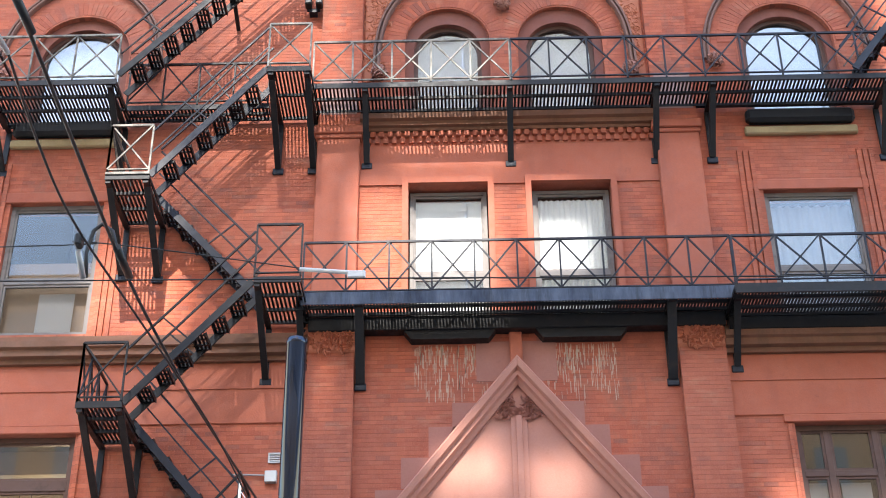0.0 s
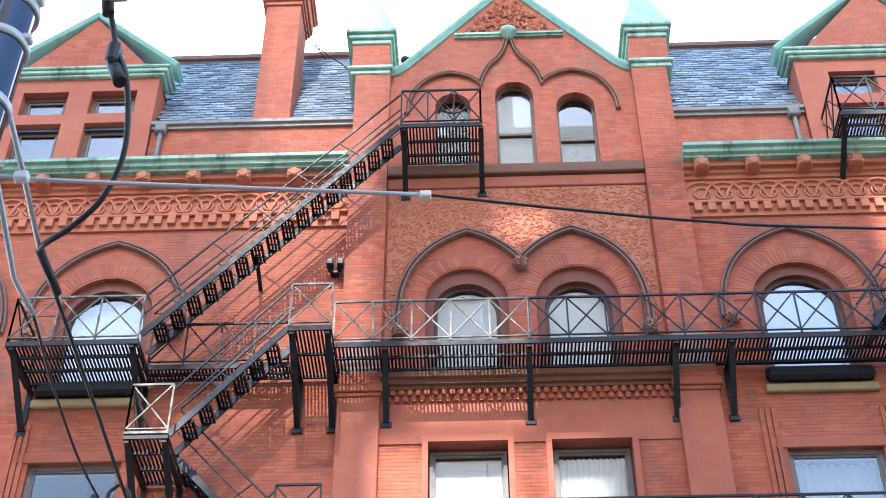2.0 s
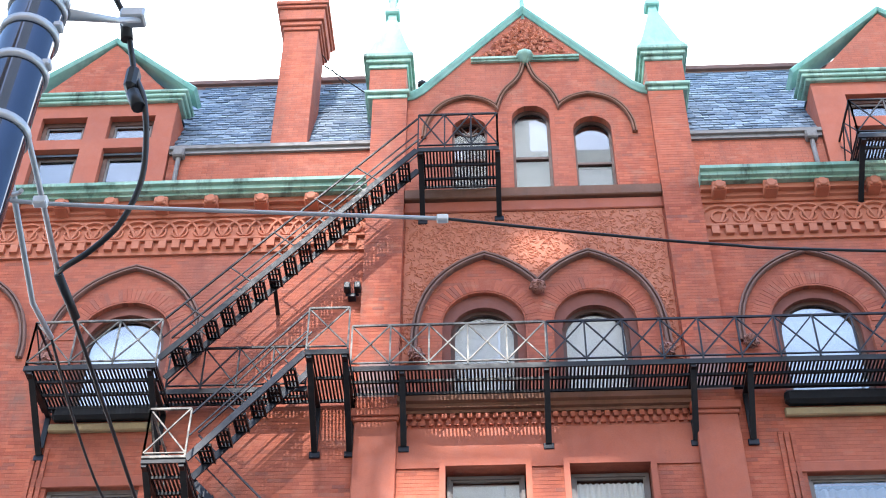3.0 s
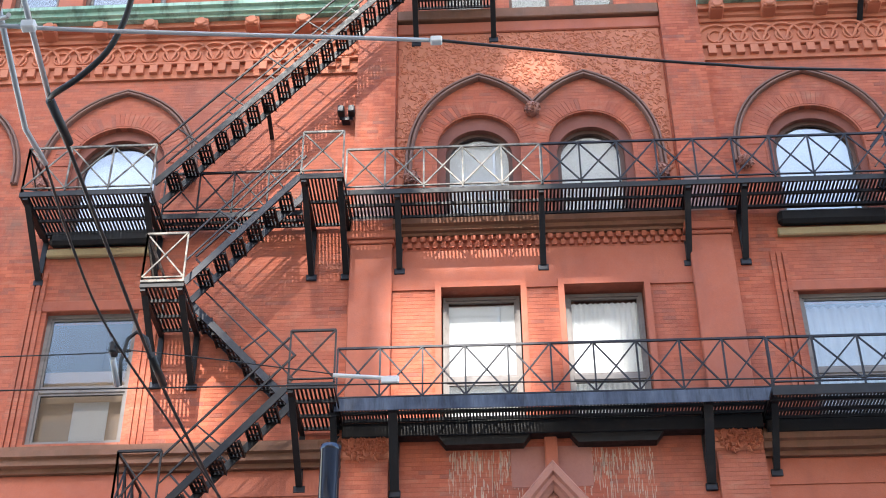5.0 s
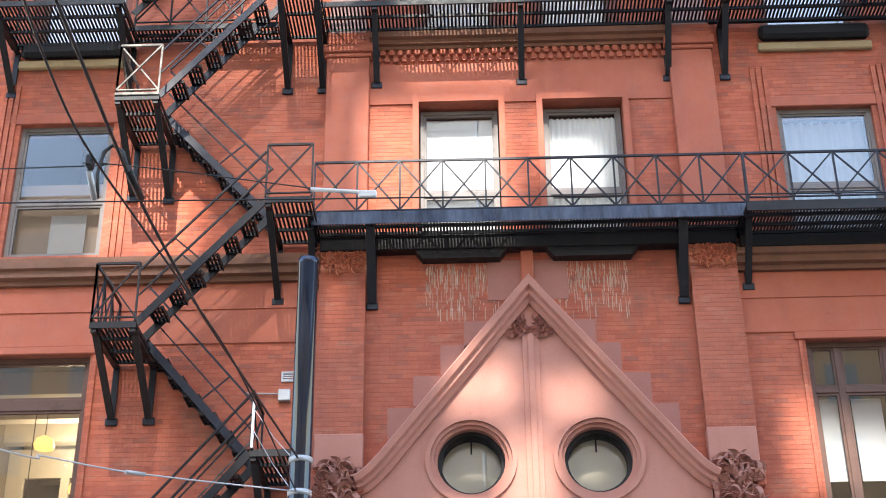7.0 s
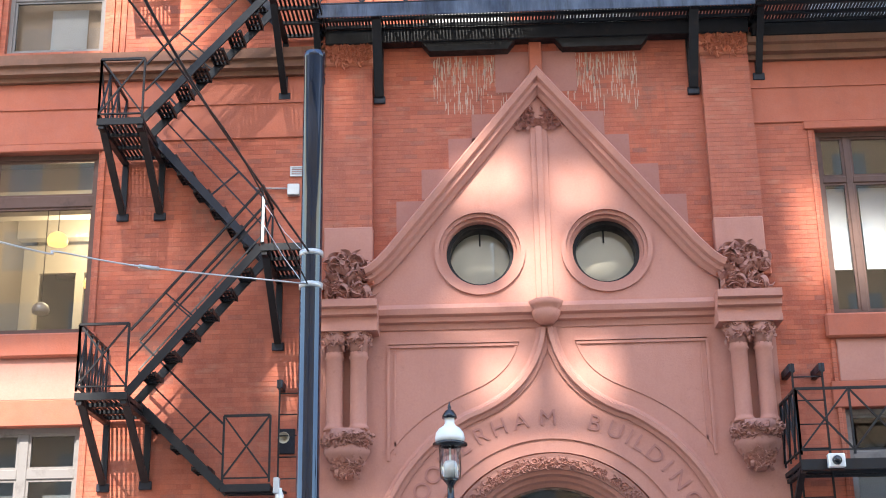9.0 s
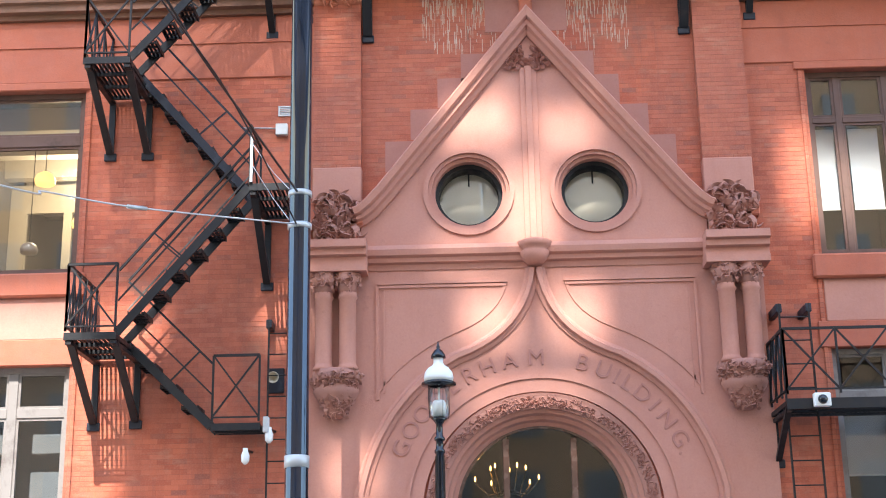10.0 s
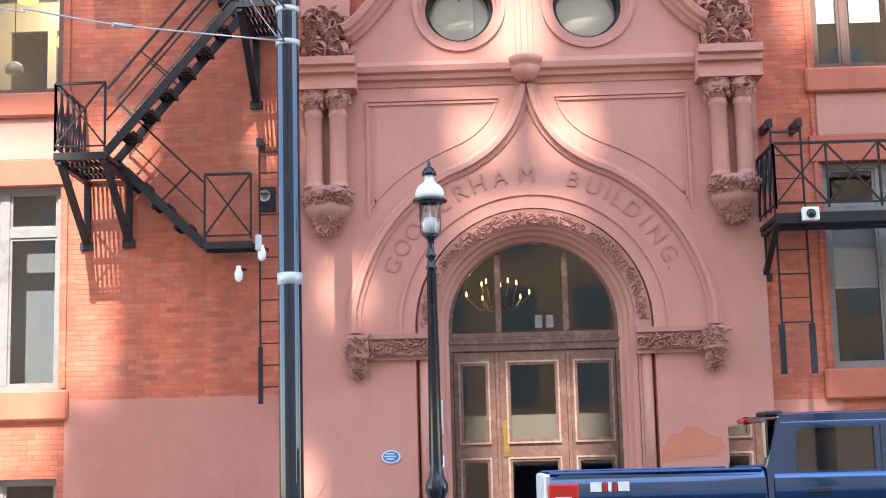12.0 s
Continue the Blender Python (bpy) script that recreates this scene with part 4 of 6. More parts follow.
part("bare_patch", plate(bmesh.new(), [(1.68, 1.48), (2.05, 1.55), (2.42, 1.56), (2.58, 1.66), (2.50, 1.80), (2.34, 1.86), (2.22, 1.95), (2.02, 1.97), (1.96, 1.88), (1.80, 1.86), (1.70, 1.70)], [], -0.066, -0.06), BARE, building, "patch of bare stone where paint has flaked")
for k in range(5):
    a = radians(20 + k * 35)
    fan_bar = bmesh.new()
    bar(fan_bar, (-1.21, 0.19, 22.44), (-1.21 + 0.31 * math.cos(a), 0.19, 22.44 + 0.31 * math.sin(a)), 0.02, 0.02)
    part("glazing_bar", fan_bar, FRAME, building)

# ---------------------------------------------------------------- ground
ground = tagged(mesh_object("ground", boxes((-400, 400, -400, 400, -0.6, -0.16)), ASPHALT), "grey asphalt street", "road", kind="structure")
pavement = tagged(mesh_object("pavement", boxes((-60, 60, -4.3, 0.1, -0.2, 0.0), bevel=0.02), CONCRETE), "pale concrete pavement with a kerb", "pavement", kind="structure")

# ---------------------------------------------------------------- roof and skyline
for a, b in ((-13, -3.1), (3.1, 11.5)):
    bm = bmesh.new()
    v = [bm.verts.new(p) for p in ((a, 0.10, 22.1), (b, 0.10, 22.1), (b, 2.03, 26.4), (a, 2.03, 26.4), (a, 6, 26.5), (b, 6, 26.5))]
    bm.faces.new(v[:4])
    bm.faces.new((v[3], v[2], v[5], v[4]))
    part("roof", bm, SLATE, building, "blue-grey slate mansard roof")
# board behind the attic panes, added to stand for the dark room
part("room_dark_board", boxes((-2.0, 2.0, 0.7, 0.75, 20.3, 23.4)), DARK_ROOM, building)
for a, b in ((-13, -PI[0]), (PI[0], 11.5)):
    for g, h in (((-13, -10.64), (-7.36, b)) if a < 0 else ((a, 5.88), (9.62, b))):
        part("attic_wall", boxes((g, h, 0.08, 0.5, 20.6, 22.06)), BRICK, building)
        part("roof_gutter", course(g, h, [(22.00, 22.08, -0.02), (22.10, 22.19, 0.03)], 0.3), SASH, building, "grey metal gutter")
    part("ridge_coping", course(a, b, [(26.18, 26.32, -1.95), (26.34, 26.46, -1.88)], 2.25), MOULD, building, "dull brown ridge coping")
    part("copper_gutter", course(a, b, [(20.42, 20.47, 0.36), (20.49, 20.58, 0.44), (20.60, 20.68, 0.52)], 0.16), COPPER, building, "streaked verdigris copper gutter")
    part("soffit_course", course(a, b, [(20.30, 20.42, 0.24)]), TERRA, building)
    part("eaves_course", course(a, b, [(20.10, 20.19, 0.08), (20.21, 20.30, 0.14)]), TERRA, building)
    part("frieze", boxes((a, b, -0.03, 0, 19.50, 20.10)), TERRA, building, "terracotta frieze of interlaced arches")
    part("frieze_mould", boxes((a, b, -0.10, 0, 19.48, 19.54), bevel=0.012), TERRA, building)
    w, n = 0.62, 0
    rib = None
    x = a + 0.3
    while x < b - 0.1:
        if rib is None:
            arcp = [(-0.42, 19.58)] + arc(0, 19.66, 0.36, 170, 10, 10) + [(0.42, 19.58)]
            rib = part("frieze_arch", sweep(bmesh.new(), arcp, [(-0.035, -0.03), (-0.02, -0.085), (0.02, -0.085), (0.035, -0.03)]), TERRA, building)
            foil = part("frieze_foil", sweep(bmesh.new(), arc(0, 19.74, 0.15, 0, 359, 12)[:-1], [(-0.025, -0.03), (-0.015, -0.07), (0.015, -0.07), (0.025, -0.03)], True), TERRA, building)
            rib.location.x = foil.location.x = x
        else:
            for proto in (rib, foil):
                o = new(proto.name.split(".")[0], proto.data)
                o.parent, o.location.x = building, x
        x += 0.42
    dentils(a + 0.05, b - 0.05, 19.26, 19.45, 0.26, 0.13, TERRA)
    part("dentil_course", course(a, b, [(19.16, 19.26, 0.05), (19.265, 19.47, 0.03)]), TERRA, building)
    head = None
    x = -9.18 + 0.98 * (-3 if a < 0 else 13)
    while x < b:
        if x > a + 0.2 and not (-3.4 < x < 3.4):
            if head is None:
                m = boxes((-0.135, 0.135, -0.36, -0.05, 20.17, 20.42), bevel=0.025)
                for u, w in ((-0.06, 20.33), (0.06, 20.33), (0.0, 20.24), (-0.08, 20.22), (0.08, 20.22)):
                    lathe(m, [(0.045, -0.35), (0.04, -0.385), (0.015, -0.395)], (u, 0, w), 7, "y")
                lathe(m, [(0.08, -0.42), (0.12, -0.38), (0.10, -0.34)], (0, 0, 20.29), 10, "y")
                head = part("mask_block", m, TERRA, building, "carved terracotta mask block")
                head.location.x = x
            else:
                o = new("mask_block", head.data)
                o.parent, o.location.x = building, x
        x += 0.98

# central gable, corner pinnacles
cop = [(-2.55, 23.34), (-2.36, 23.40), (-2.15, 23.56), (0, 26.12)]
part("gable_coping", sweep(bmesh.new(), cop + mirror(cop)[1:], [(0.02, 0.5), (0.02, -0.04), (0.05, -0.07), (0.08, -0.11), (0.12, -0.14), (0.15, -0.12), (0.15, 0.5)]), COPPER_BRIGHT, building, "bright verdigris copper gable coping")
part("gable_band", course(-1.16, 1.16, [(24.52, 24.56, 0.06), (24.57, 24.63, 0.10)]), COPPER, building)
part("gable_boss", lathe(bmesh.new(), [(0.05, -0.16), (0.10, -0.08), (0.17, 0.0), (0.20, 0.06), (0.19, 0.12), (0.1, 0.13)], (0, -0.06, 24.56), 8), COPPER, building)
part("gable_finial", lathe(bmesh.new(), [(0.12, 26.0), (0.10, 26.25), (0.06, 26.45), (0.05, 27.1), (0.10, 27.2), (0.04, 27.4)], (0, 0.1, 0), 8), COPPER_BRIGHT, building)
for s in (-1, 1):
    c = s * 2.92
    pin = part("pinnacle", boxes((c - 0.39, c + 0.39, -0.15, 0.63, 23.45, 24.35)), BRICK, building, "brick turret with copper spire")
    part("cornice", boxes((c - 0.42, c + 0.42, -0.18, 0.66, 23.30, 23.42), (c - 0.47, c + 0.47, -0.24, 0.72, 23.42, 23.52), bevel=0.02), COPPER, pin)
    part("cornice", boxes((c - 0.42, c + 0.42, -0.19, 0.67, 24.25, 24.38), (c - 0.48, c + 0.48, -0.25, 0.73, 24.38, 24.50), (c - 0.54, c + 0.54, -0.31, 0.79, 24.50, 24.62), bevel=0.02), COPPER, pin)
    spire = bmesh.new()
    rows = [(0.53, 24.62), (0.43, 24.86), (0.33, 25.28), (0.22, 25.78), (0.13, 26.18), (0.10, 26.3)]
    rings = [[spire.verts.new((c + a * r, 0.24 + b * r, z)) for a, b in ((-1, -1), (1, -1), (1, 1), (-1, 1))] for r, z in rows]
    for p, q in zip(rings, rings[1:]):
        for k in range(4):
            spire.faces.new((p[k], p[(k + 1) % 4], q[(k + 1) % 4], q[k]))
    spire.faces.new(rings[-1])
    part("spire", spire, COPPER_BRIGHT, pin, "bright verdigris copper spire")
    fin = boxes((c - 0.17, c + 0.17, 0.07, 0.41, 26.50, 26.66), bevel=0.03)
    box(fin, c - 0.09, c + 0.09, 0.15, 0.33, 26.28, 26.50)
    box(fin, c - 0.08, c + 0.08, 0.16, 0.32, 26.66, 27.2, 0.02)
    box(fin, c - 0.12, c + 0.12, 0.12, 0.36, 27.15, 27.40, 0.03)
    part("finial", fin, COPPER_BRIGHT, pin)

chim = part("chimney", boxes((-5.30, -4.55, 0.02, 1.0, 22.1, 25.86)), BRICK, building, "red brick chimney with stepped cap")
for z, w, h in ((25.86, 0.04, 0.12), (25.98, 0.08, 0.14), (26.12, 0.13, 0.36), (26.48, 0.18, 0.10), (26.58, 0.22, 0.12)):
    part("cap_course", boxes((-5.30 - w, -4.55 + w, 0.02 - w, 1.0 + w, z, z + h), bevel=0.015), BRICK, chim)
part("stay_rod", tube(bmesh.new(), [(-4.5, 0.9, 25.7), (-3.1, 1.5, 24.9)], 0.015, 6), IRON, chim)
part("stay_rod", tube(bmesh.new(), [(-4.5, 0.5, 25.6), (-4.2, 1.9, 26.2)], 0.012, 6), IRON, chim)
part("vent_cap", lathe(bmesh.new(), [(0.07, 0), (0.07, 0.25), (0.11, 0.27), (0.11, 0.36), (0.05, 0.42)], (-2.3, 1.4, 25.2), 12), IRON, building)


def dormer(cx, half, apex):
    d = part("dormer", plate(bmesh.new(), [(cx - half, 20.6), (cx + half, 20.6), (cx + half, 23.55), (cx, apex - 0.2), (cx - half, 23.55)], [rect(cx + s * 0.72 - 0.48, cx + s * 0.72 + 0.48, z0, z1) for s in (-1, 1) for z0, z1 in ((20.80, 22.22), (22.50, 23.18))], 0.0, 0.4), STONE, building, "stone-trimmed brick dormer with copper gable")
    for x in (cx - half, cx + half - 0.3):
        part("cheek", boxes((x, x + 0.3, 0.4, 3.0, 20.6, 23.5)), BRICK, d)
    part("gable_brick", plate(bmesh.new(), [(cx - half + 0.25, 23.85), (cx + half - 0.25, 23.85), (cx, apex - 0.25)], [], -0.02, 0), BRICK, d)
    part("cornice", boxes((cx - half - 0.10, cx + half + 0.10, -0.09, 0.5, 23.55, 23.63), (cx - half - 0.17, cx + half + 0.17, -0.14, 0.55, 23.63, 23.73), (cx - half - 0.22, cx + half + 0.22, -0.18, 0.6, 23.73, 23.81), bevel=0.02), COPPER, d, "verdigris copper cornice")
    p = [(cx - half - 0.3, 23.82), (cx, apex - 0.22), (cx + half + 0.3, 23.82)]
    part("gable_coping", sweep(bmesh.new(), p, [(0.02, 0.45), (0.02, -0.06), (0.05, -0.09), (0.09, -0.12), (0.12, -0.10), (0.12, 0.45)]), COPPER_BRIGHT, d)
    back = bmesh.new()
    ridge = [back.verts.new((cx, y, apex - 0.22)) for y in (0.4, 3.4)]
    for s in (-1, 1):
        eave = [back.verts.new((cx + s * half, y, 23.62)) for y in (0.4, 3.4)]
        back.faces.new((ridge[0], eave[0], eave[1], ridge[1]))
    part("dormer_roof", back, SLATE, d)
    for s in (-1, 1):
        c = cx + s * 0.72
        for z0, z1 in ((20.80, 22.22), (22.50, 23.18)):
            win = part("window", plate(bmesh.new(), rect(c - 0.48, c + 0.48, z0, z1), [rect(c - 0.39, c + 0.39, z0 + 0.07, z1 - 0.12)], 0.16, 0.26), FRAME, d)
            part("inner_frame", plate(bmesh.new(), rect(c - 0.40, c + 0.40, z0 + 0.06, z1 - 0.11), [rect(c - 0.35, c + 0.35, z0 + 0.11, z1 - 0.17)], 0.19, 0.24), SASH, win)
            add_pane(win, rect(c - 0.36, c + 0.36, z0 + 0.10, z1 - 0.16), 0.21, DARK_GLASS)
            part("room_dark_board", boxes((c - 0.5, c + 0.5, 0.41, 0.45, z0 - 0.05, z1 + 0.05)), DARK_ROOM, win)
    return d


dormer(-9.0, 1.62, 25.75)
dormer(7.75, 1.85, 26.0)
for x in (-7.15, 5.65):
    pipe = bmesh.new()
    box(pipe, x - 0.12, x + 0.12, -0.08, 0.10, 21.86, 22.10, 0.03)
    tube(pipe, [(x, 0.02, 21.9), (x, 0.02, 20.7)], 0.05, 8)
    part("downpipe", pipe, SASH, building, "grey hopper head and downpipe")

# slates in courses on the steep face
sl_me = None
dirv = Vector((0, 1.67, 3.7)).normalized()
nrm = Vector((0, -3.7, 1.67)).normalized()
rng = random.Random(12)
w, h = 0.278, 0.21
slate_meshes = []
for lift in (0.016, 0.022, 0.028, 0.034):
    X = Vector((w, 0, 0))
    pts = [nrm * lift, X + nrm * lift, X + dirv * h + nrm * 0.004, dirv * h + nrm * 0.004, nrm * -0.002, X - nrm * 0.002]
    me = bpy.data.meshes.new("slate")
    me.from_pydata([tuple(p) for p in pts], [], [(0, 1, 2, 3), (4, 5, 1, 0), (4, 0, 3), (1, 5, 2)])
    me.materials.append(SLATE)
    slate_meshes.append(me)
for a, b in ((-7.3, -3.4), (3.4, 6.0)):
    for row in range(28):
        x = a - (row % 2) * 0.15
        while x < b:
            ob = new("slate", rng.choice(slate_meshes))
            ob.parent, ob.location = building, Vector((x, 0.11, 22.16)) + dirv * (row * 0.165)
            x += 0.30

# ---------------------------------------------------------------- fire escapes
IN, OUT, MID = -0.06, -1.10, -0.56
DEEP, SLIM, LEAN, BAL = -1.45, -0.75, -0.85, -1.30     # fronts of the landings, the long galleries and the end balcony


class Escape:
    """Builds the parts of one fire escape under an empty."""

    def __init__(self, label):
        self.top = thing("fire_escape", label, "fire escape")

    def platform(self, x0, x1, z, y0=OUT, y1=IN, beam=0.10, mat=IRON, cross=(0.33, 0.66), front=None, step=0.062, lip=(0.16, 0.06)):
        p = part("platform", boxes((x0, x1, y0, y0 + 0.03, z - beam, z)), mat, self.top)
        part("wall_bar", boxes((x0, x1, y1 - 0.03, y1, z - 0.08, z - 0.02)), mat, p)
        for x in (x0, x1 - 0.02):
            part("end_bar", boxes((x, x + 0.02, y0 + 0.03, y1 - 0.03, z - 0.08, z - 0.02)), mat, p)
        for c in cross:
            y = y0 + (y1 - y0) * c
            part("cross_bar", boxes((x0 + 0.02, x1 - 0.02, y - 0.02, y + 0.02, z - 0.10, z - 0.046)), mat, p)
        if front:
            part("front_beam", boxes((x0, x1, y0 - 0.02, y0 - 0.001, z - lip[0], z + lip[1]), bevel=0.006), front, p, "worn painted front edge")
        n = int((x1 - x0 - 0.04) / step)
        slat = None
        for i in range(n):
            x = x0 + 0.03 + (i + 0.5) * (x1 - x0 - 0.06) / n
            if slat is None:
                slat = part("grating_bar", boxes((-0.017, 0.017, y0 + 0.03, y1 - 0.03, z - 0.045, z - 0.028)), IRON, p)
                slat.location.x = x
            else:
                o = new("grating_bar", slat.data)
                o.parent, o.location.x = p, x
        return p

    def bracket(self, p, x, z, foot, y0=OUT, width=0.10, y1=0.0):
        part("bracket", bar(bmesh.new(), (x, y0 + 0.06, z - 0.05), (x, -0.05, foot + 0.05), width, 0.05, (1, 0, 0)), IRON, p)
        part("bracket_arm", bar(bmesh.new(), (x, y0 + 0.02, z - 0.13), (x, 0.0, z - 0.13), width * 0.8, 0.05, (1, 0, 0)), IRON, p)
        part("wall_post", boxes((x - width * 0.45, x + width * 0.45, -0.045, -0.004, foot + 0.05, z - 0.155)), IRON, p)
        part("foot_plate", boxes((x - 0.09, x + 0.09, -0.05, 0.0, foot - 0.06, foot + 0.06), bevel=0.01), IRON_BLUE, p)

    def rail(self, a, b, z, h=0.9, panel=0.66, mat=IRON, low=0.06, thin=0.028):
        """A braced railing between two points (x, y) standing on z."""
        (ax, ay), (bx, by) = a, b
        A, B = Vector((ax, ay, 0)), Vector((bx, by, 0))
        n = max(1, round((B - A).length / panel))
        bm = bmesh.new()
        up = Vector((0, 0, 1))
        bar(bm, A + up * (z + h), B + up * (z + h), 0.035, 0.035, (0, 0, 1))
        r = part("railing", bm, mat, self.top)
        part("bottom_rail", bar(bmesh.new(), A + up * (z + low), B + up * (z + low), 0.02, 0.03, (0, 0, 1)), mat, r)
        for i in range(n + 1):
            p = A.lerp(B, i / n)
            part("post", bar(bmesh.new(), p + up * z, p + up * (z + h), thin, thin, (1, 0, 0)), mat, r)
            if i < n:
                q = A.lerp(B, (i + 1) / n)
                d = (B - A).normalized().cross(up) * 0.012
                part("brace", bar(bmesh.new(), p + up * (z + low) + d, q + up * (z + h) + d, 0.02, 0.024), mat, r)
                part("brace", bar(bmesh.new(), q + up * (z + low) - d, p + up * (z + h) - d, 0.02, 0.024), mat, r)
        return r

    def stair(self, x0, z0, x1, z1, y0, y1, rails=(True, True), mat=IRON, h=0.86):
        """A flight from the low end (x0, z0) to the high end, between y0 and y1."""
        lo, hi = Vector((x0, 0, z0)), Vector((x1, 0, z1))
        d = (hi - lo).normalized()
        deep = 0.115
        f = part("stair_flight", bar(bmesh.new(), lo + Vector((0, y0, -0.02)), hi + Vector((0, y0, -0.02)), 0.03, deep, (0, 1, 0)), mat, self.top)
        part("stringer", bar(bmesh.new(), lo + Vector((0, y1, -0.02)), hi + Vector((0, y1, -0.02)), 0.03, deep, (0, 1, 0)), mat, f)
        n = max(3, round((z1 - z0) / 0.295))
        tread = None
        for i in range(1, n):
            c = lo.lerp(hi, i / n)
            if tread is None:
                t = bmesh.new()
                for k in range(4):
                    x = (k - 1.5) * 0.058
                    box(t, x - 0.017, x + 0.017, y0 + 0.02, y1 - 0.02, -0.045, -0.022)
                for y in (y0 + 0.02, (y0 * 2 + y1) / 3 - 0.02, (y0 + y1 * 2) / 3 - 0.02, y1 - 0.05):
                    box(t, -0.108, 0.108, y, y + 0.03, -0.065, -0.046)
                box(t, -0.116, -0.108, y0 + 0.015, y1 - 0.015, -0.075, -0.01)
                box(t, 0.108, 0.116, y0 + 0.015, y1 - 0.015, -0.075, -0.01)
                tread = part("tread", t, IRON, f)
                tread.location = c
            else:
                o = new("tread", tread.data)
                o.parent, o.location = f, c
        across = Vector((-d.z, 0, d.x))
        across = across if across.z > 0 else -across
        rise = h * across.z
        for y, on in zip((y0, y1), rails):
            if not on:
                continue
            u = Vector((0, y, 0))
            r = part("handrail", bar(bmesh.new(), lo + u + Vector((0, 0, h)), hi + u + Vector((0, 0, h)), 0.03, 0.03, (0, 1, 0)), mat, f)
            part("mid_rail", bar(bmesh.new(), lo + u + Vector((0, 0, h * 0.5)), hi + u + Vector((0, 0, h * 0.5)), 0.018, 0.022, (0, 1, 0)), PALE_RAIL if y == y1 else mat, r)
            m = max(2, round((hi - lo).length / 1.15))
            for i in range(1, m):
                c = lo.lerp(hi, i / m) + u
                part("post", bar(bmesh.new(), c, c + across * rise, 0.022, 0.022, (0, 1, 0)), mat, r)
        return f

    def ladder(self, x0, x1, y, z0, z1, step=0.33):
        p = part("ladder", bar(bmesh.new(), (x0, y, z0), (x0, y, z1), 0.022, 0.045, (1, 0, 0)), IRON, self.top)
        part("side_rail", bar(bmesh.new(), (x1, y, z0), (x1, y, z1), 0.022, 0.045, (1, 0, 0)), IRON, p)
        z = z0 + 0.2
        while z < z1:
            part("rung", tube(bmesh.new(), [(x0, y, z), (x1, y, z)], 0.010, 6), IRON, p)
            z += step
        for x in (x0, x1):
            part("foot_plate", boxes((x - 0.04, x + 0.04, y - 0.02, 0.0, z1 - 0.12, z1), bevel=0.006), IRON_BLUE, p)
        return p


fe = Escape("black iron fire escape with landings and switchback stairs")
# fourth floor
bal = fe.platform(-8.643, -6.418, 15.584, BAL, IN, cross=(0.3, 0.6, 0.9))
fe.bracket(bal, -8.534, 15.584, 14.60, BAL)
fe.bracket(bal, -6.536, 15.584, 14.60, BAL)
fe.rail((-8.613, BAL), (-6.437, BAL), 15.584, 0.92, 0.74, IRON_PALE)
fe.rail((-8.613, BAL), (-8.613, IN), 15.584, 0.92, 1.05)
walk4 = fe.platform(-6.47, -4.02, 15.66, -0.46, IN, cross=(0.5,))
fe.rail((-6.45, -0.46), (-4.05, -0.46), 15.66, 0.86, 0.62)
land4 = fe.platform(-3.939, -3.213, 15.663, DEEP, IN, cross=(0.5,))
fe.bracket(land4, -3.870, 15.663, 14.55, DEEP)
fe.bracket(land4, -3.282, 15.663, 14.55, DEEP)
fe.rail((-3.919, DEEP), (-3.233, DEEP), 15.663, 0.88, 0.75, IRON_PALE)
main4 = fe.platform(-3.283, 6.551, 15.753, LEAN, IN, cross=(0.45, 0.9))
for x in (-2.38, 0.04, 2.48, 3.42, 6.30):
    fe.bracket(main4, x, 15.753, 14.62, LEAN)
fe.rail((-3.253, LEAN), (0.052, LEAN), 15.753, 0.87, 0.64, IRON_PALE)
fe.rail((0.072, LEAN), (6.530, LEAN), 15.753, 0.87, 0.64, IRON_BLUE)
# attic landing and its long stair
land5 = fe.platform(-2.20, -0.63, 20.78, cross=(0.4, 0.75))
fe.bracket(land5, -2.13, 20.78, 19.84)
fe.bracket(land5, -0.66, 20.78, 19.88)
fe.rail((-2.18, OUT), (-0.65, OUT), 20.78, 0.92, 0.5)
fe.rail((-0.65, OUT), (-0.65, IN), 20.78, 0.92, 1.05)
s5 = fe.stair(-6.46, 15.84, -2.20, 20.74, OUT, MID)
part("stay", bar(bmesh.new(), (-4.75, -0.7, 17.9), (-4.74, -0.02, 17.62), 0.07, 0.04, (1, 0, 0)), IRON, s5)
# down from the fourth floor
fe.stair(-5.74, 13.82, -4.00, 15.90, OUT, MID, (True, True), IRON_BLUE)
landA = fe.platform(-6.341, -5.645, 13.603, DEEP, IN, cross=(0.33, 0.66), front=IRON_PALE, lip=(0.02, 0.03))
fe.bracket(landA, -6.292, 13.603, 12.55, DEEP)
fe.bracket(landA, -5.704, 13.603, 12.50, DEEP)
fe.rail((-6.322, DEEP), (-5.665, DEEP), 13.623, 0.90, 0.8, IRON_PALE)
fe.rail((-6.322, DEEP), (-6.322, IN), 13.623, 0.90, 1.1, IRON_PALE)
fe.stair(-3.97, 11.88, -5.74, 13.80, -0.52, IN, (True, False), IRON_BLUE)
# third floor
land3 = fe.platform(-3.909, -3.203, 11.720, DEEP, IN, cross=(0.33, 0.66))
fe.bracket(land3, -3.860, 11.720, 10.66, DEEP)
fe.rail((-3.899, DEEP), (-3.213, DEEP), 11.720, 0.90, 0.8)
main3 = fe.platform(-3.287, 3.339, 11.753, SLIM, IN, cross=(0.35, 0.7), front=IRON_WORN, step=0.05)
for x in (-2.40, 2.38):
    fe.bracket(main3, x, 11.753, 10.55, SLIM, 0.14)
fe.bracket(main3, 3.380, 11.753, 10.75, SLIM)
fe.bracket(main3, -3.327, 11.946, 10.9, SLIM)
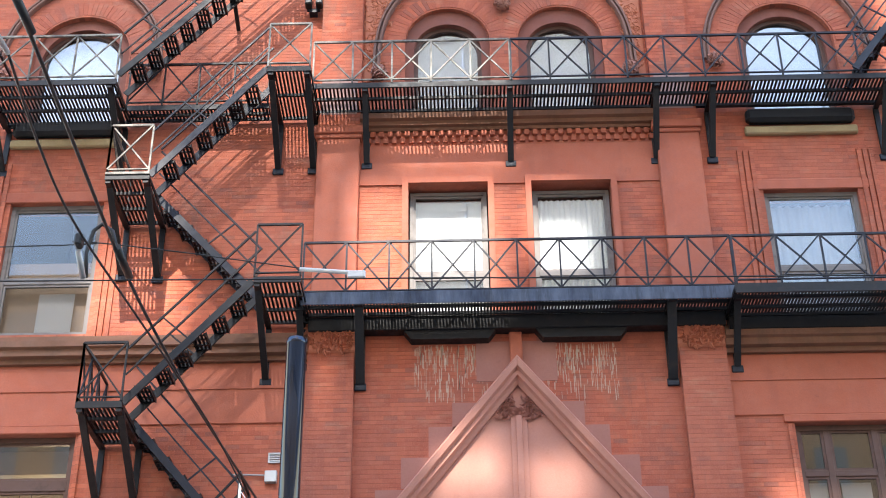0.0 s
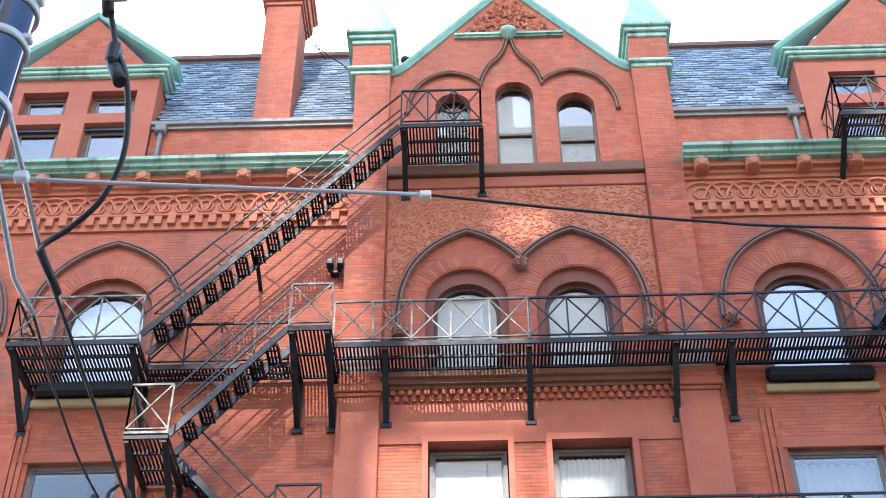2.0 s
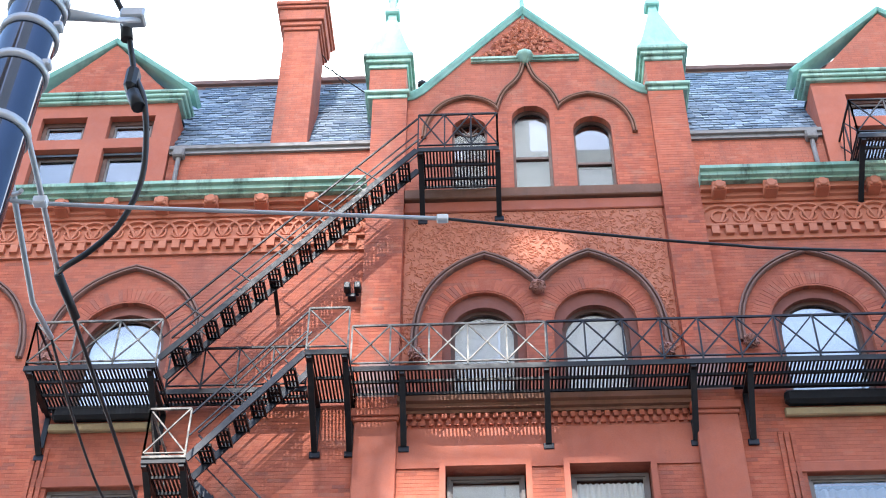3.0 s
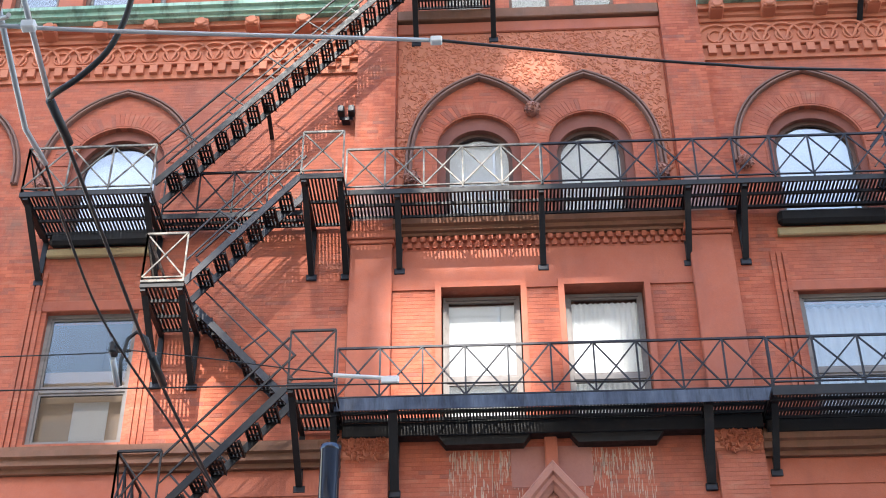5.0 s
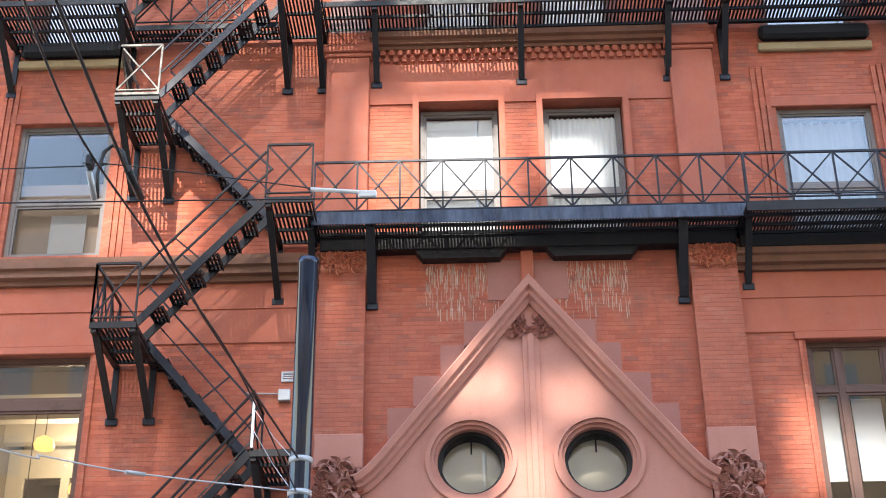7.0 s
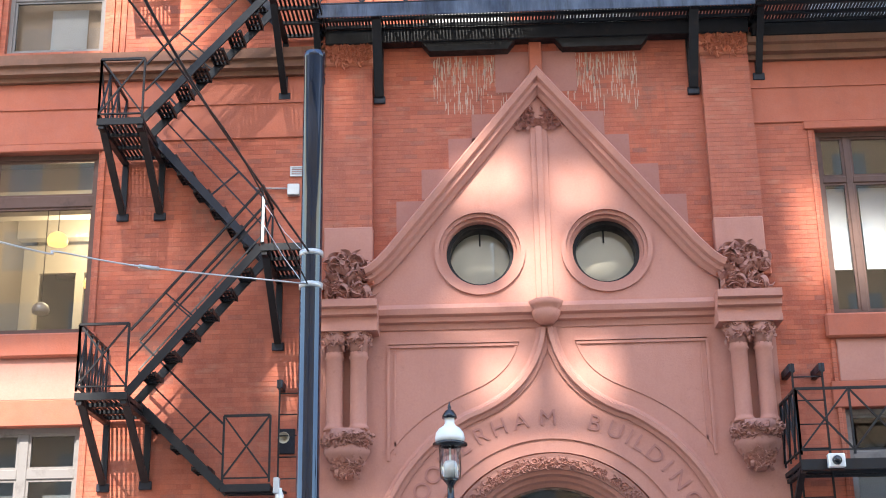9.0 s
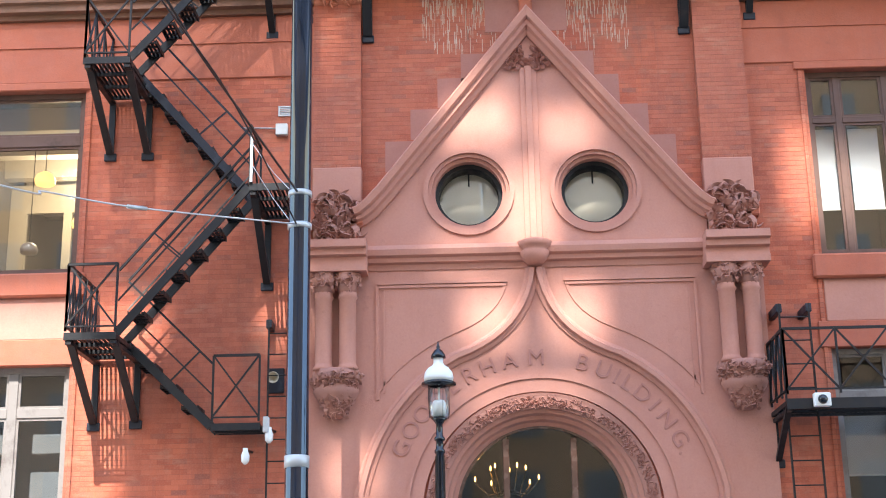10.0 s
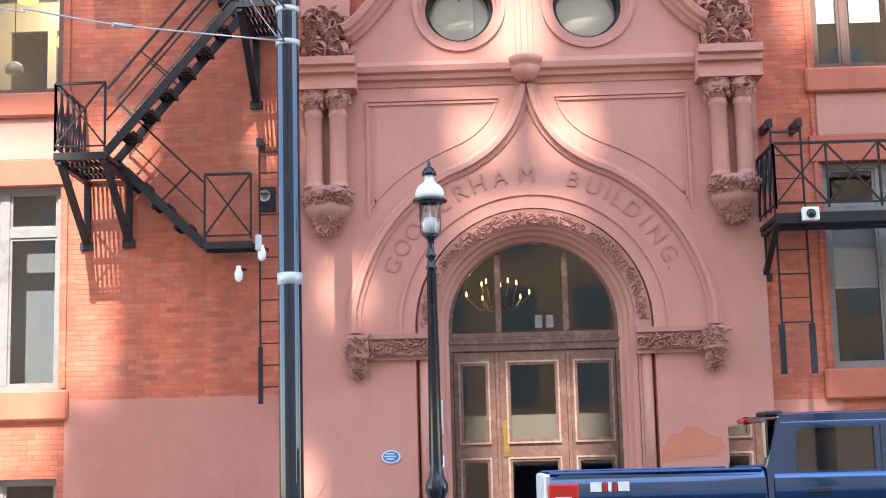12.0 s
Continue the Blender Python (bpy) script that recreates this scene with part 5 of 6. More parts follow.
part("wall_beam", boxes((-3.22, 3.25, -0.24, -0.02, 11.42, 11.66), bevel=0.01), IRON, main3, "deep black wall beam")
part("wall_beam", boxes((3.30, 9.5, -0.24, -0.02, 11.34, 11.55), bevel=0.01), IRON, main3, "deep black wall beam")
right3 = fe.platform(3.27, 9.5, 11.66, cross=(0.3, 0.6, 0.85), beam=0.16, step=0.05)
fe.rail((-3.266, SLIM), (3.359, SLIM), 11.773, 0.93, 0.65, IRON_BLUE)
fe.rail((3.30, OUT), (9.4, OUT), 11.66, 0.83, 0.65, IRON_BLUE)
# second floor
fe.stair(-5.74, 9.88, -3.98, 11.86, OUT, MID, (True, True))
landB = fe.platform(-6.312, -5.645, 9.739, DEEP, IN, cross=(0.33, 0.66))
fe.bracket(landB, -6.253, 9.739, 8.75, DEEP)
fe.bracket(landB, -5.694, 9.739, 8.75, DEEP)
fe.rail((-6.292, DEEP), (-5.665, DEEP), 9.739, 0.92, 0.8)
fe.rail((-6.292, DEEP), (-6.292, IN), 9.739, 0.92, 0.55)
fe.stair(-3.97, 7.86, -5.74, 9.86, -0.52, IN, (True, False), IRON_BLUE)
land2 = fe.platform(-3.919, -3.311, 7.788, DEEP, IN, cross=(0.33, 0.66))
fe.bracket(land2, -3.870, 7.788, 6.70, DEEP)
fe.bracket(land2, -3.350, 7.788, 6.70, DEEP)
fe.rail((-3.909, DEEP), (-3.909, -0.55), 7.788, 0.85, 1.1)
# first floor
fe.stair(-5.74, 5.84, -3.98, 7.88, OUT, MID, (True, True))
landC = fe.platform(-6.351, -5.645, 5.758, DEEP, IN, cross=(0.33, 0.66))
fe.bracket(landC, -6.292, 5.758, 4.72, DEEP)
fe.bracket(landC, -5.694, 5.758, 4.74, DEEP)
fe.rail((-6.331, DEEP), (-5.665, DEEP), 5.778, 0.92, 0.8)
fe.rail((-6.331, DEEP), (-6.331, IN), 5.778, 0.92, 0.3)
fe.stair(-4.52, 4.62, -5.74, 5.82, -0.56, IN, (True, False))
low = fe.platform(-4.52, -3.84, 4.64, -0.60, IN, cross=(0.5,))
fe.rail((-4.50, -0.60), (-3.86, -0.60), 4.66, 0.92, 0.8)
fe.ladder(-3.79, -3.50, -0.28, 2.45, 6.15, 0.30)
part("leg", boxes((-3.82, -3.76, -0.30, -0.24, 2.42, 3.2)), IRON_BLUE, fe.top)

fr = Escape("black iron fire escape with ladder on the brick front")
p1 = fr.platform(3.20, 7.5, 4.72, cross=(0.3, 0.6), beam=0.14)
fr.bracket(p1, 3.25, 4.72, 4.0, width=0.08)
fr.rail((3.22, OUT), (7.4, OUT), 4.78, 0.88, 0.70)
fr.rail((3.22, OUT), (3.22, IN), 4.78, 0.88, 0.35)
fr.ladder(3.33, 3.74, -0.50, 3.12, 6.15, 0.33)
for x in (3.33, 3.74):
    part("leg", boxes((x - 0.05, x + 0.03, -0.53, -0.47, 2.62, 3.30), bevel=0.006), IRON_BLUE, fr.top)

fu = Escape("black iron fire escape climbing past the cornice")
p5 = fu.platform(6.15, 9.5, 20.82, cross=(0.3, 0.6))
fu.bracket(p5, 6.25, 20.82, 20.0)
fu.rail((6.17, OUT), (9.4, OUT), 20.82, 0.95, 0.7)
fu.rail((6.17, OUT), (6.17, 0.1), 20.82, 0.95, 0.5)
fu.stair(5.72, 15.70, 9.5, 20.7, -1.08, MID, (True, True), IRON_BLUE)

# ---------------------------------------------------------------- behind the panes
def folds(x0, x1, z0, z1, y, depth=0.04, step=0.16):
    bm = bmesh.new()
    n = int((x1 - x0) / (step / 4))
    rows = [[bm.verts.new((x0 + (x1 - x0) * i / n, y + depth * math.sin(i * math.tau / 4 + 0.6 * math.sin(i * 0.7)), z)) for i in range(n + 1)] for z in (z0, z1)]
    for i in range(n):
        bm.faces.new((rows[0][i], rows[0][i + 1], rows[1][i + 1], rows[1][i])).smooth = True
    return bm


def curtain(x0, x1, z0, z1, y, label="pale gathered curtain behind the window"):
    return tagged(mesh_object("curtain", folds(x0, x1, z0, z1, y), CURTAIN), label, "curtain")


def roller(x0, x1, z0, z1, y, label="pale roller blind drawn behind the window", cloth=CURTAIN):
    b = thing("roller_blind", label, "blind", "window blinds")
    part("cloth", boxes((x0, x1, y, y + 0.006, z0, z1)), cloth, b)
    part("bottom_bar", boxes((x0, x1, y - 0.012, y + 0.012, z0 - 0.025, z0), bevel=0.004), WHITE, b)
    return b


roller(-1.58, -0.46, 11.6, 14.1, 0.30, cloth=WHITE_BLIND)
tagged(mesh_object("vertical_blind", folds(0.46, 1.58, 11.6, 14.1, 0.33, 0.03, 0.09), WHITE_BLIND), "vertical slat blind behind the sash window", "blind")
for c in (-1.0, 1.0):
    roller(c - 0.6, c + 0.6, 15.7, 17.7, 0.42, "grey-blue roller blind drawn behind the window", DUSK)
for c in (LB, RB):
    roller(c - 0.75, c + 0.75, 15.7, 17.8, 0.42, "grey-blue roller blind drawn behind the window", DUSK)
# beige sheet added for the brownish wall mirrored in the lower panes
roller(LB - 0.82, LB + 0.82, 11.55, 13.05, 0.34, "light brown sheet standing for the wall reflected in the window", BEIGE)
roller(LB - 0.16, LB + 0.42, 11.62, 12.45, 0.30)
# no real blind: dark grey sheet gives the panes their reflected grey
roller(LB - 0.95, LB + 0.95, 2.5, 5.6, 0.7, "added dark grey sheet for the grey reflection in the window", GREY_REFLECTION)
curtain(RB - 0.74, RB + 0.74, 11.6, 13.95, 0.42)
roller(-0.30, 0.40, 20.7, 23.0, 0.27, "white roller blind drawn behind the attic window", WHITE_BLIND)
roller(0.96, 1.62, 20.7, 21.45, 0.27, "grey-blue roller blind in the attic window", DUSK)
roller(RB - 0.76, RB + 0.76, 3.88, 4.70, 0.36, "cream roller blind half drawn in the window")
for x in (RB - 0.56, RB, RB + 0.56):
    roller(x - 0.22, x + 0.22, 7.75, 9.0, 0.27, "pale roller blind half drawn in the window")

LAMP = bpy.data.materials.new("warm_bulb")
LAMP.use_nodes = True
LAMP.node_tree.nodes["Principled BSDF"].inputs["Emission Color"].default_value = (1.0, 0.50, 0.12, 1)
LAMP.node_tree.nodes["Principled BSDF"].inputs["Emission Strength"].default_value = 0.5


FLAME = LAMP.copy()
FLAME.name = "candle_bulb"
FLAME.node_tree.nodes["Principled BSDF"].inputs["Emission Strength"].default_value = 2.6


def pendant(x, y, z, top, r=0.17, lit=True):
    p = thing("pendant_lamp", "glowing amber glass pendant lamp on a cord" if lit else "clear glass pendant lamp on a cord", "lamp", "pendant lamps")
    part("cord", tube(bmesh.new(), [(x, y, z + r * 0.8), (x, y, top)], 0.008, 6), RUBBER, p)
    part("shade", lathe(bmesh.new(), [(r * 0.9, -r * 0.45), (r, 0), (r * 0.8, r * 0.5), (r * 0.3, r * 0.8)], (x, y, z), 16), LAMP if lit else GALV, p)


for y in (1.0, 2.1, 3.2, 4.3, 5.4):
    part("ceiling_beam", boxes((-9.0, -5.6, y, y + 0.22, 9.62, 10.0)), PALE_PLASTER, building)
part("room_partition", plate(bmesh.new(), rect(-9.0, -5.6, 6.6, 9.62), [rect(-8.7 + i * 0.8, -8.05 + i * 0.8, 7.6, 9.1) for i in range(4)], 3.6, 3.68), PALE_PLASTER, building, "glazed office partition")
pendant(-7.75, 1.6, 9.0, 10.0)
pendant(-7.12, 1.6, 8.25, 10.0, 0.16)
pendant(-7.8, 1.2, 7.72, 10.0, 0.14, False)
pendant(-7.59, 1.2, 13.40, 14.4, 0.13, False)
# unseen point lamp added to brighten the room behind the left window
room_fill = new("room_fill_light", bpy.data.lights.new("room_fill_light", "POINT"))
room_fill.data.energy, room_fill.data.color, room_fill.data.shadow_soft_size = 50, (1.0, 0.80, 0.55), 0.3
room_fill.location = (-7.5, 2.5, 9.2)

ch = thing("chandelier", "brass chandelier with candle bulbs in the entrance hall", "chandelier")
part("stem", tube(bmesh.new(), [(-0.45, 1.6, 3.85), (-0.45, 1.6, 5.7)], 0.02, 8), BRASS, ch)
for i in range(10):
    a = i * math.tau / 10 + 0.2
    r = 0.50 if i % 2 else 0.28
    x, y, z = -0.45 + r * math.cos(a), 1.6 + r * math.sin(a), 3.88 + (0.18 if i % 2 else 0.36)
    part("arm", tube(bmesh.new(), [(-0.45, 1.6, 3.9), (-0.45 + r * 0.6 * math.cos(a), 1.6 + r * 0.6 * math.sin(a), 3.82), (x, y, z - 0.06)], 0.010, 6), BRASS, ch)
    part("bulb", lathe(bmesh.new(), [(0.008, -0.035), (0.013, 0.0), (0.010, 0.02), (0.003, 0.04)], (x, y, z), 8), FLAME, ch)

# ---------------------------------------------------------------- things fixed to the front
def wall_lamp(x, y, z, label, tilt=0):
    w = thing("floodlight", label, "lamp", "security lamps", (x, y, z))
    part("arm", bar(bmesh.new(), (0, 0, 0.05), (0, -y, 0.10), 0.03, 0.03), IRON, w)
    part("bulb", lathe(bmesh.new(), [(0.02, -0.14), (0.055, -0.10), (0.06, -0.02), (0.035, 0.04), (0.035, 0.08)], (0, 0, 0), 12), WHITE, w)


wall_lamp(-3.72, -0.55, 4.50, "white flood lamp bulb on a wall arm")
wall_lamp(-4.04, -0.55, 4.22, "small white flood lamp bulb under the landing")
part("junction_box", boxes((-3.80, -3.72, -0.62, -0.50, 4.50, 4.72), bevel=0.01), GALV, low, "grey junction box")


def camera_box(x, y, z):
    c = thing("security_camera", "white boxed security camera with dark dome", "camera", "security cameras")
    part("housing", boxes((x - 0.11, x + 0.11, y, y + 0.10, z - 0.09, z + 0.09), bevel=0.012), WHITE, c)
    part("dome", lathe(bmesh.new(), [(0.065, 0.0), (0.055, -0.035), (0.03, -0.055), (0.005, -0.06)], (x, y, z), 14, "y"), BLACK_GLOSS, c)


camera_box(3.64, -1.23, 4.68)
hl = thing("horn_speaker", "small beige wall horn beside the ladder", "speaker")
part("horn", lathe(bmesh.new(), [(0.03, 0.2), (0.05, 0.08), (0.085, 0.0), (0.07, 0.015), (0.02, 0.1)], (-3.72, -0.30, 5.32), 12, "y"), plain("beige_plastic", (0.42, 0.36, 0.27)), hl)
part("plate", boxes((-3.84, -3.60, -0.04, 0, 5.14, 5.50), bevel=0.01), IRON_BLUE, hl)
fl = thing("twin_floodlight", "twin black floodlights on a wall bracket", "lamp")
part("bracket", boxes((-3.52, -3.28, -0.10, -0.06, 17.98, 18.03), (-3.47, -3.33, -0.16, 0, 17.9, 17.96)), IRON_BLUE, fl)
for x in (-3.48, -3.29):
    part("head", boxes((x - 0.06, x + 0.06, -0.30, -0.12, 17.98, 18.14), bevel=0.02), IRON, fl)
    part("lens", boxes((x - 0.045, x + 0.045, -0.31, -0.301, 18.0, 18.12)), IRON_BLUE, fl)
vent = thing("wall_vent", "small grey slatted vent in the brick wall", "vent")
part("frame", plate(bmesh.new(), rect(-3.75, -3.54, 9.34, 9.50), [rect(-3.73, -3.56, 9.36, 9.48)], -0.03, 0), GALV, vent)
for i in range(4):
    part("slat", boxes((-3.73, -3.56, -0.02, -0.005, 9.37 + i * 0.03, 9.385 + i * 0.03)), GALV, vent)
bx = thing("service_box", "grey metal service box on the brick wall", "box")
part("body", boxes((-3.78, -3.60, -0.09, 0, 9.02, 9.20), bevel=0.01), GALV, bx)
part("conduit", tube(bmesh.new(), [(-3.78, -0.04, 9.14), (-4.3, -0.04, 9.16)], 0.012, 6), GALV, bx)
pq = thing("plaque", "oval blue plaque with a white rim on pink stone", "plaque")
ov = [(-2.03 + 0.13 * math.cos(a * math.tau / 28), 1.66 + 0.09 * math.sin(a * math.tau / 28)) for a in range(28)]
inn = [(-2.03 + 0.112 * math.cos(a * math.tau / 28), 1.66 + 0.074 * math.sin(a * math.tau / 28)) for a in range(28)]
part("rim", plate(bmesh.new(), ov, [inn], -0.085, -0.06), DUSK, pq)
part("face", plate(bmesh.new(), inn, [], -0.075, -0.06), plain("blue_enamel", (0.06, 0.20, 0.45), 0.3), pq)
for i, w in enumerate((0.12, 0.16, 0.10)):
    part("bar", boxes((-2.04 - w / 2, -2.04 + w / 2, -0.079, -0.0755, 1.70 - i * 0.035 - 0.008, 1.70 - i * 0.035 + 0.008)), DUSK, pq)
ic = thing("intercom", "pale metal intercom panel beside the door", "intercom")
part("panel", boxes((-1.42, -1.30, -0.03, 0.02, 1.95, 2.42), bevel=0.008), GALV, ic)
part("button_box", boxes((-1.40, -1.30, -0.05, 0.02, 1.50, 1.66), bevel=0.008), WHITE, ic)

tie = thing("flat_bar", "upright white-painted flat bar on the landing", "bar")
part("bar", boxes((-3.905, -3.870, -1.49, -1.475, 7.80, 8.48), bevel=0.004), WHITE, tie)
for k, (za, zb) in enumerate(((8.5, 6.86), (8.2, 6.46))):
    cable_pts = [(-3.89, -1.48, za - 0.13), (-3.42, -2.5, (za + zb) / 2 - 0.12), (-2.98, -3.64, zb)]
    w = mesh_object("tie_wire", tube(bmesh.new(), cable_pts, 0.006, 6), GALV)
    tagged(w, "thin pale tie wire from landing to pole", "cable", "overhead cables")

# ---------------------------------------------------------------- street furniture
def strap(p, x, y, z, r, mat, h=0.07):
    part("strap", lathe(bmesh.new(), [(r, 0), (r + 0.012, 0.004), (r + 0.012, h - 0.004), (r, h)], (x, y, z), 24), mat, p)


pole = thing("utility_pole", "black gloss steel pole with galvanised straps", "pole", "street poles", (0, 0, 0))
part("shaft", lathe(bmesh.new(), [(0.15, 0.0), (0.138, 0.3), (0.132, 5.0), (0.126, 9.40), (0.135, 9.41), (0.135, 9.48), (0.10, 9.50)], (-2.909, -3.736, 0), 32), POLE, pole)
for z in (6.80, 6.40, 3.60):
    strap(pole, -2.909, -3.736, z, 0.131, GALV, 0.07 if z > 4 else 0.14)
part("base_flange", lathe(bmesh.new(), [(0.26, 0.0), (0.26, 0.05), (0.19, 0.08), (0.16, 0.2)], (-2.909, -3.736, 0), 24), BLACK_GLOSS, pole)

near = thing("utility_pole", "blue-black steel pole with several galvanised straps", "pole", "street poles")
NX, NY = -3.173, -14.793
part("shaft", lathe(bmesh.new(), [(0.17, -0.16), (0.145, 3.0), (0.135, 9.4), (0.14, 9.45), (0.1, 9.5)], (NX, NY, 0), 32), POLE, near)
for z in (6.42, 6.86, 7.14, 7.36, 7.62):
    strap(near, NX, NY, z, 0.142, GALV, 0.05)
arm = part("bracket_arm", tube(bmesh.new(), [(NX + 0.13, NY + 0.05, 7.42), (NX + 0.30, NY + 0.30, 7.68), (NX + 0.40, NY + 0.42, 7.83)], [0.035, 0.018, 0.018], 10), GALV, near)
part("clamp", boxes((NX + 0.28, NX + 0.42, NY + 0.36, NY + 0.46, 7.80, 7.88), bevel=0.01), GALV, near)
for z in (6.9, 7.2, 7.40):
    part("bolt", boxes((NX + 0.12, NX + 0.17, NY - 0.05, NY + 0.01, z, z + 0.045), bevel=0.008), GALV, near)


def cable(name, label, pts, r, mat=RUBBER, group="overhead cables", n=6):
    """A hanging wire through the points, rounded between them."""
    P = [Vector(p) for p in pts]
    out = []
    for i in range(len(P) - 1):
        a, b = P[i], P[i + 1]
        m0 = (P[i + 1] - P[i - 1]) / 2 if i else (b - a)
        m1 = (P[i + 2] - P[i]) / 2 if i + 2 < len(P) else (b - a)
        for k in range(n):
            t = k / n
            out.append(a * (2 * t**3 - 3 * t**2 + 1) + m0 * (t**3 - 2 * t**2 + t) + b * (3 * t**2 - 2 * t**3) + m1 * (t**3 - t**2))
    out.append(P[-1])
    return tagged(mesh_object(name, tube(bmesh.new(), out, r, 8), mat), label, "cable", group)


ca = cable("span_cable", "thick black span cable between two street poles", [(-3.194, -13.643, 6.56), (-3.240, -12.244, 6.60), (-3.294, -10.445, 6.64), (-3.186, -9.242, 6.52), (-3.119, -8.041, 6.54), (-2.926, -3.886, 6.83)], 0.013)
part("sleeve", tube(bmesh.new(), [(-3.194, -13.643, 6.56), (-3.160, -13.343, 6.50)], 0.026, 10), RUBBER, ca)
part("insulator", tube(bmesh.new(), [(-3.282, -10.794, 6.65), (-3.275, -10.394, 6.63)], 0.030, 10), RUBBER, ca)
part("end_rod", tube(bmesh.new(), [(NX + 0.05, NY + 0.12, 6.66), (-3.111, -14.342, 6.54), (-3.194, -13.643, 6.56)], 0.016, 8), GALV, ca)
cb = cable("span_cable", "thin black span cable between two street poles", [(-3.270, -13.345, 6.36), (-3.376, -12.446, 6.44), (-3.383, -11.546, 6.42), (-3.256, -10.344, 6.41), (-3.132, -9.441, 6.37), (-2.988, -7.538, 6.40), (-2.926, -3.886, 6.42)], 0.009)
part("end_rod", tube(bmesh.new(), [(NX, NY + 0.15, 6.45), (-3.294, -13.645, 6.36), (-3.270, -13.345, 6.36)], 0.016, 8), GALV, cb)
part("hanger", boxes((-3.428, -3.378, -11.317, -11.227, 6.37, 6.46), bevel=0.012), RUBBER, cb)
part("hanger_bolt", tube(bmesh.new(), [(-3.409, -11.247, 6.36), (-3.413, -11.047, 6.26)], 0.022, 8), GALV, cb)
cable("feeder_cable", "heavy black feeder cable looping from the pole", [(-3.028, -14.490, 8.6), (-2.979, -14.439, 8.09), (-2.881, -14.337, 7.87), (-2.803, -14.236, 7.54), (-2.713, -14.234, 7.30), (-2.685, -14.134, 7.05), (-2.707, -14.034, 6.84), (-2.808, -13.936, 6.65), (-2.970, -13.839, 6.55), (-3.122, -13.742, 6.53), (-3.204, -13.643, 6.57)], 0.017)
sp = thing("cable_splice", "black moulded splice box on the feeder cable", "cable splice")
part("body", boxes((-2.838, -2.768, -14.286, -14.186, 7.38, 7.55), bevel=0.02), RUBBER, sp)
part("collar", tube(bmesh.new(), [(-2.783, -14.236, 7.36), (-2.733, -14.235, 7.24)], 0.04, 10), RUBBER, sp)
part("collar", tube(bmesh.new(), [(-2.862, -14.307, 7.74), (-2.891, -14.348, 7.92)], 0.036, 10), RUBBER, sp)
rod = cable("strain_rod", "grey strain rod and cable strung along the kerb", [(NX + 0.05, NY + 0.3, 6.36), (-3.091, -14.341, 6.42), (-1.066, -14.064, 6.50)], 0.0115, GALV)
part("end_clamp", boxes((-1.106, -1.046, -14.084, -14.044, 6.48, 6.52), bevel=0.006), WHITE, rod)
part("end_clamp", boxes((-3.111, -3.041, -14.381, -14.331, 6.39, 6.44), bevel=0.006), WHITE, rod)
cable("strung_wire", "twisted black wire strung along the kerb", [(-1.066, -14.064, 6.50), (-0.337, -13.970, 6.46), (0.361, -13.877, 6.44), (1.318, -13.719, 6.50), (6.247, -13.067, 6.8)], 0.008)
tw = cable("trolley_wire", "taut black trolley wire over the street", [(-29.797, -11.040, 6.52), (-3.242, -10.544, 6.52), (2.257, -10.441, 6.51), (30.192, -9.919, 6.5)], 0.006)
tw2 = cable("trolley_wire", "slack black carrier wire over the street", [(-11.800, -10.703, 6.72), (-4.202, -10.561, 6.81), (-3.672, -10.552, 6.85), (-3.0, -10.54, 6.77), (-2.5, -10.53, 6.69), (-2.0, -10.52, 6.61)], 0.005)
part("loop", tube(bmesh.new(), [(-3.552, -10.549, 6.55), (-3.572, -10.550, 6.75), (-3.542, -10.549, 6.94), (-3.482, -10.548, 7.00), (-3.402, -10.547, 6.94), (-3.332, -10.545, 6.72)], 0.016, 8), RUBBER, tw, "bent black pull-off loop")
part("bar_insulator", tube(bmesh.new(), [(-2.002, -10.520, 6.60), (-1.522, -10.511, 6.56)], 0.016, 8), WHITE, tw, "white bar insulator")
part("bar_insulator", boxes((-1.652, -1.522, -10.533, -10.493, 6.52, 6.58), bevel=0.008), WHITE, tw, "white bar insulator")
gw = cable("guy_wire", "pale guy wire from the black pole", [(-2.906, -3.886, 6.42), (-4.375, -5.564, 6.12), (-5.080, -6.377, 6.04), (-5.447, -7.084, 5.92), (-8.773, -12.147, 5.7)], 0.009, GALV)
part("turnbuckle", tube(bmesh.new(), [(-4.297, -5.472, 6.135), (-4.453, -5.655, 6.105)], 0.022, 8), GALV, gw)

sl = thing("street_lamp", "black heritage street lamp with white domed lantern", "street lamp")
X, Y = -1.295, -3.906
part("post", lathe(bmesh.new(), [(0.20, 0.0), (0.20, 0.35), (0.15, 0.42), (0.12, 0.9), (0.10, 1.2), (0.125, 1.26), (0.125, 1.34), (0.085, 1.42), (0.070, 1.5), (0.046, 3.70), (0.060, 3.72), (0.060, 3.745), (0.044, 3.76), (0.042, 3.84), (0.060, 3.855), (0.060, 3.88), (0.040, 3.90), (0.036, 4.03), (0.06, 4.065), (0.095, 4.10)], (X, Y, 0), 20), BLACK_GLOSS, sl)
for k in range(10):
    a = k * math.tau / 10
    part("flute", bar(bmesh.new(), (X + 0.069 * math.cos(a), Y + 0.069 * math.sin(a), 1.55), (X + 0.046 * math.cos(a), Y + 0.046 * math.sin(a), 3.68), 0.012, 0.012), BLACK_GLOSS, sl)
CLEAR = glass_material("clear_lantern_glass", 0.03)
ln = part("lantern", lathe(bmesh.new(), [(0.112, 4.11), (0.122, 4.20), (0.126, 4.46)], (X, Y, 0), 20), CLEAR, sl)
ln.visible_shadow = False
part("lamp_core", lathe(bmesh.new(), [(0.072, 4.11), (0.075, 4.27), (0.06, 4.30), (0.012, 4.31), (0.012, 4.45)], (X, Y, 0), 14), WHITE, sl)
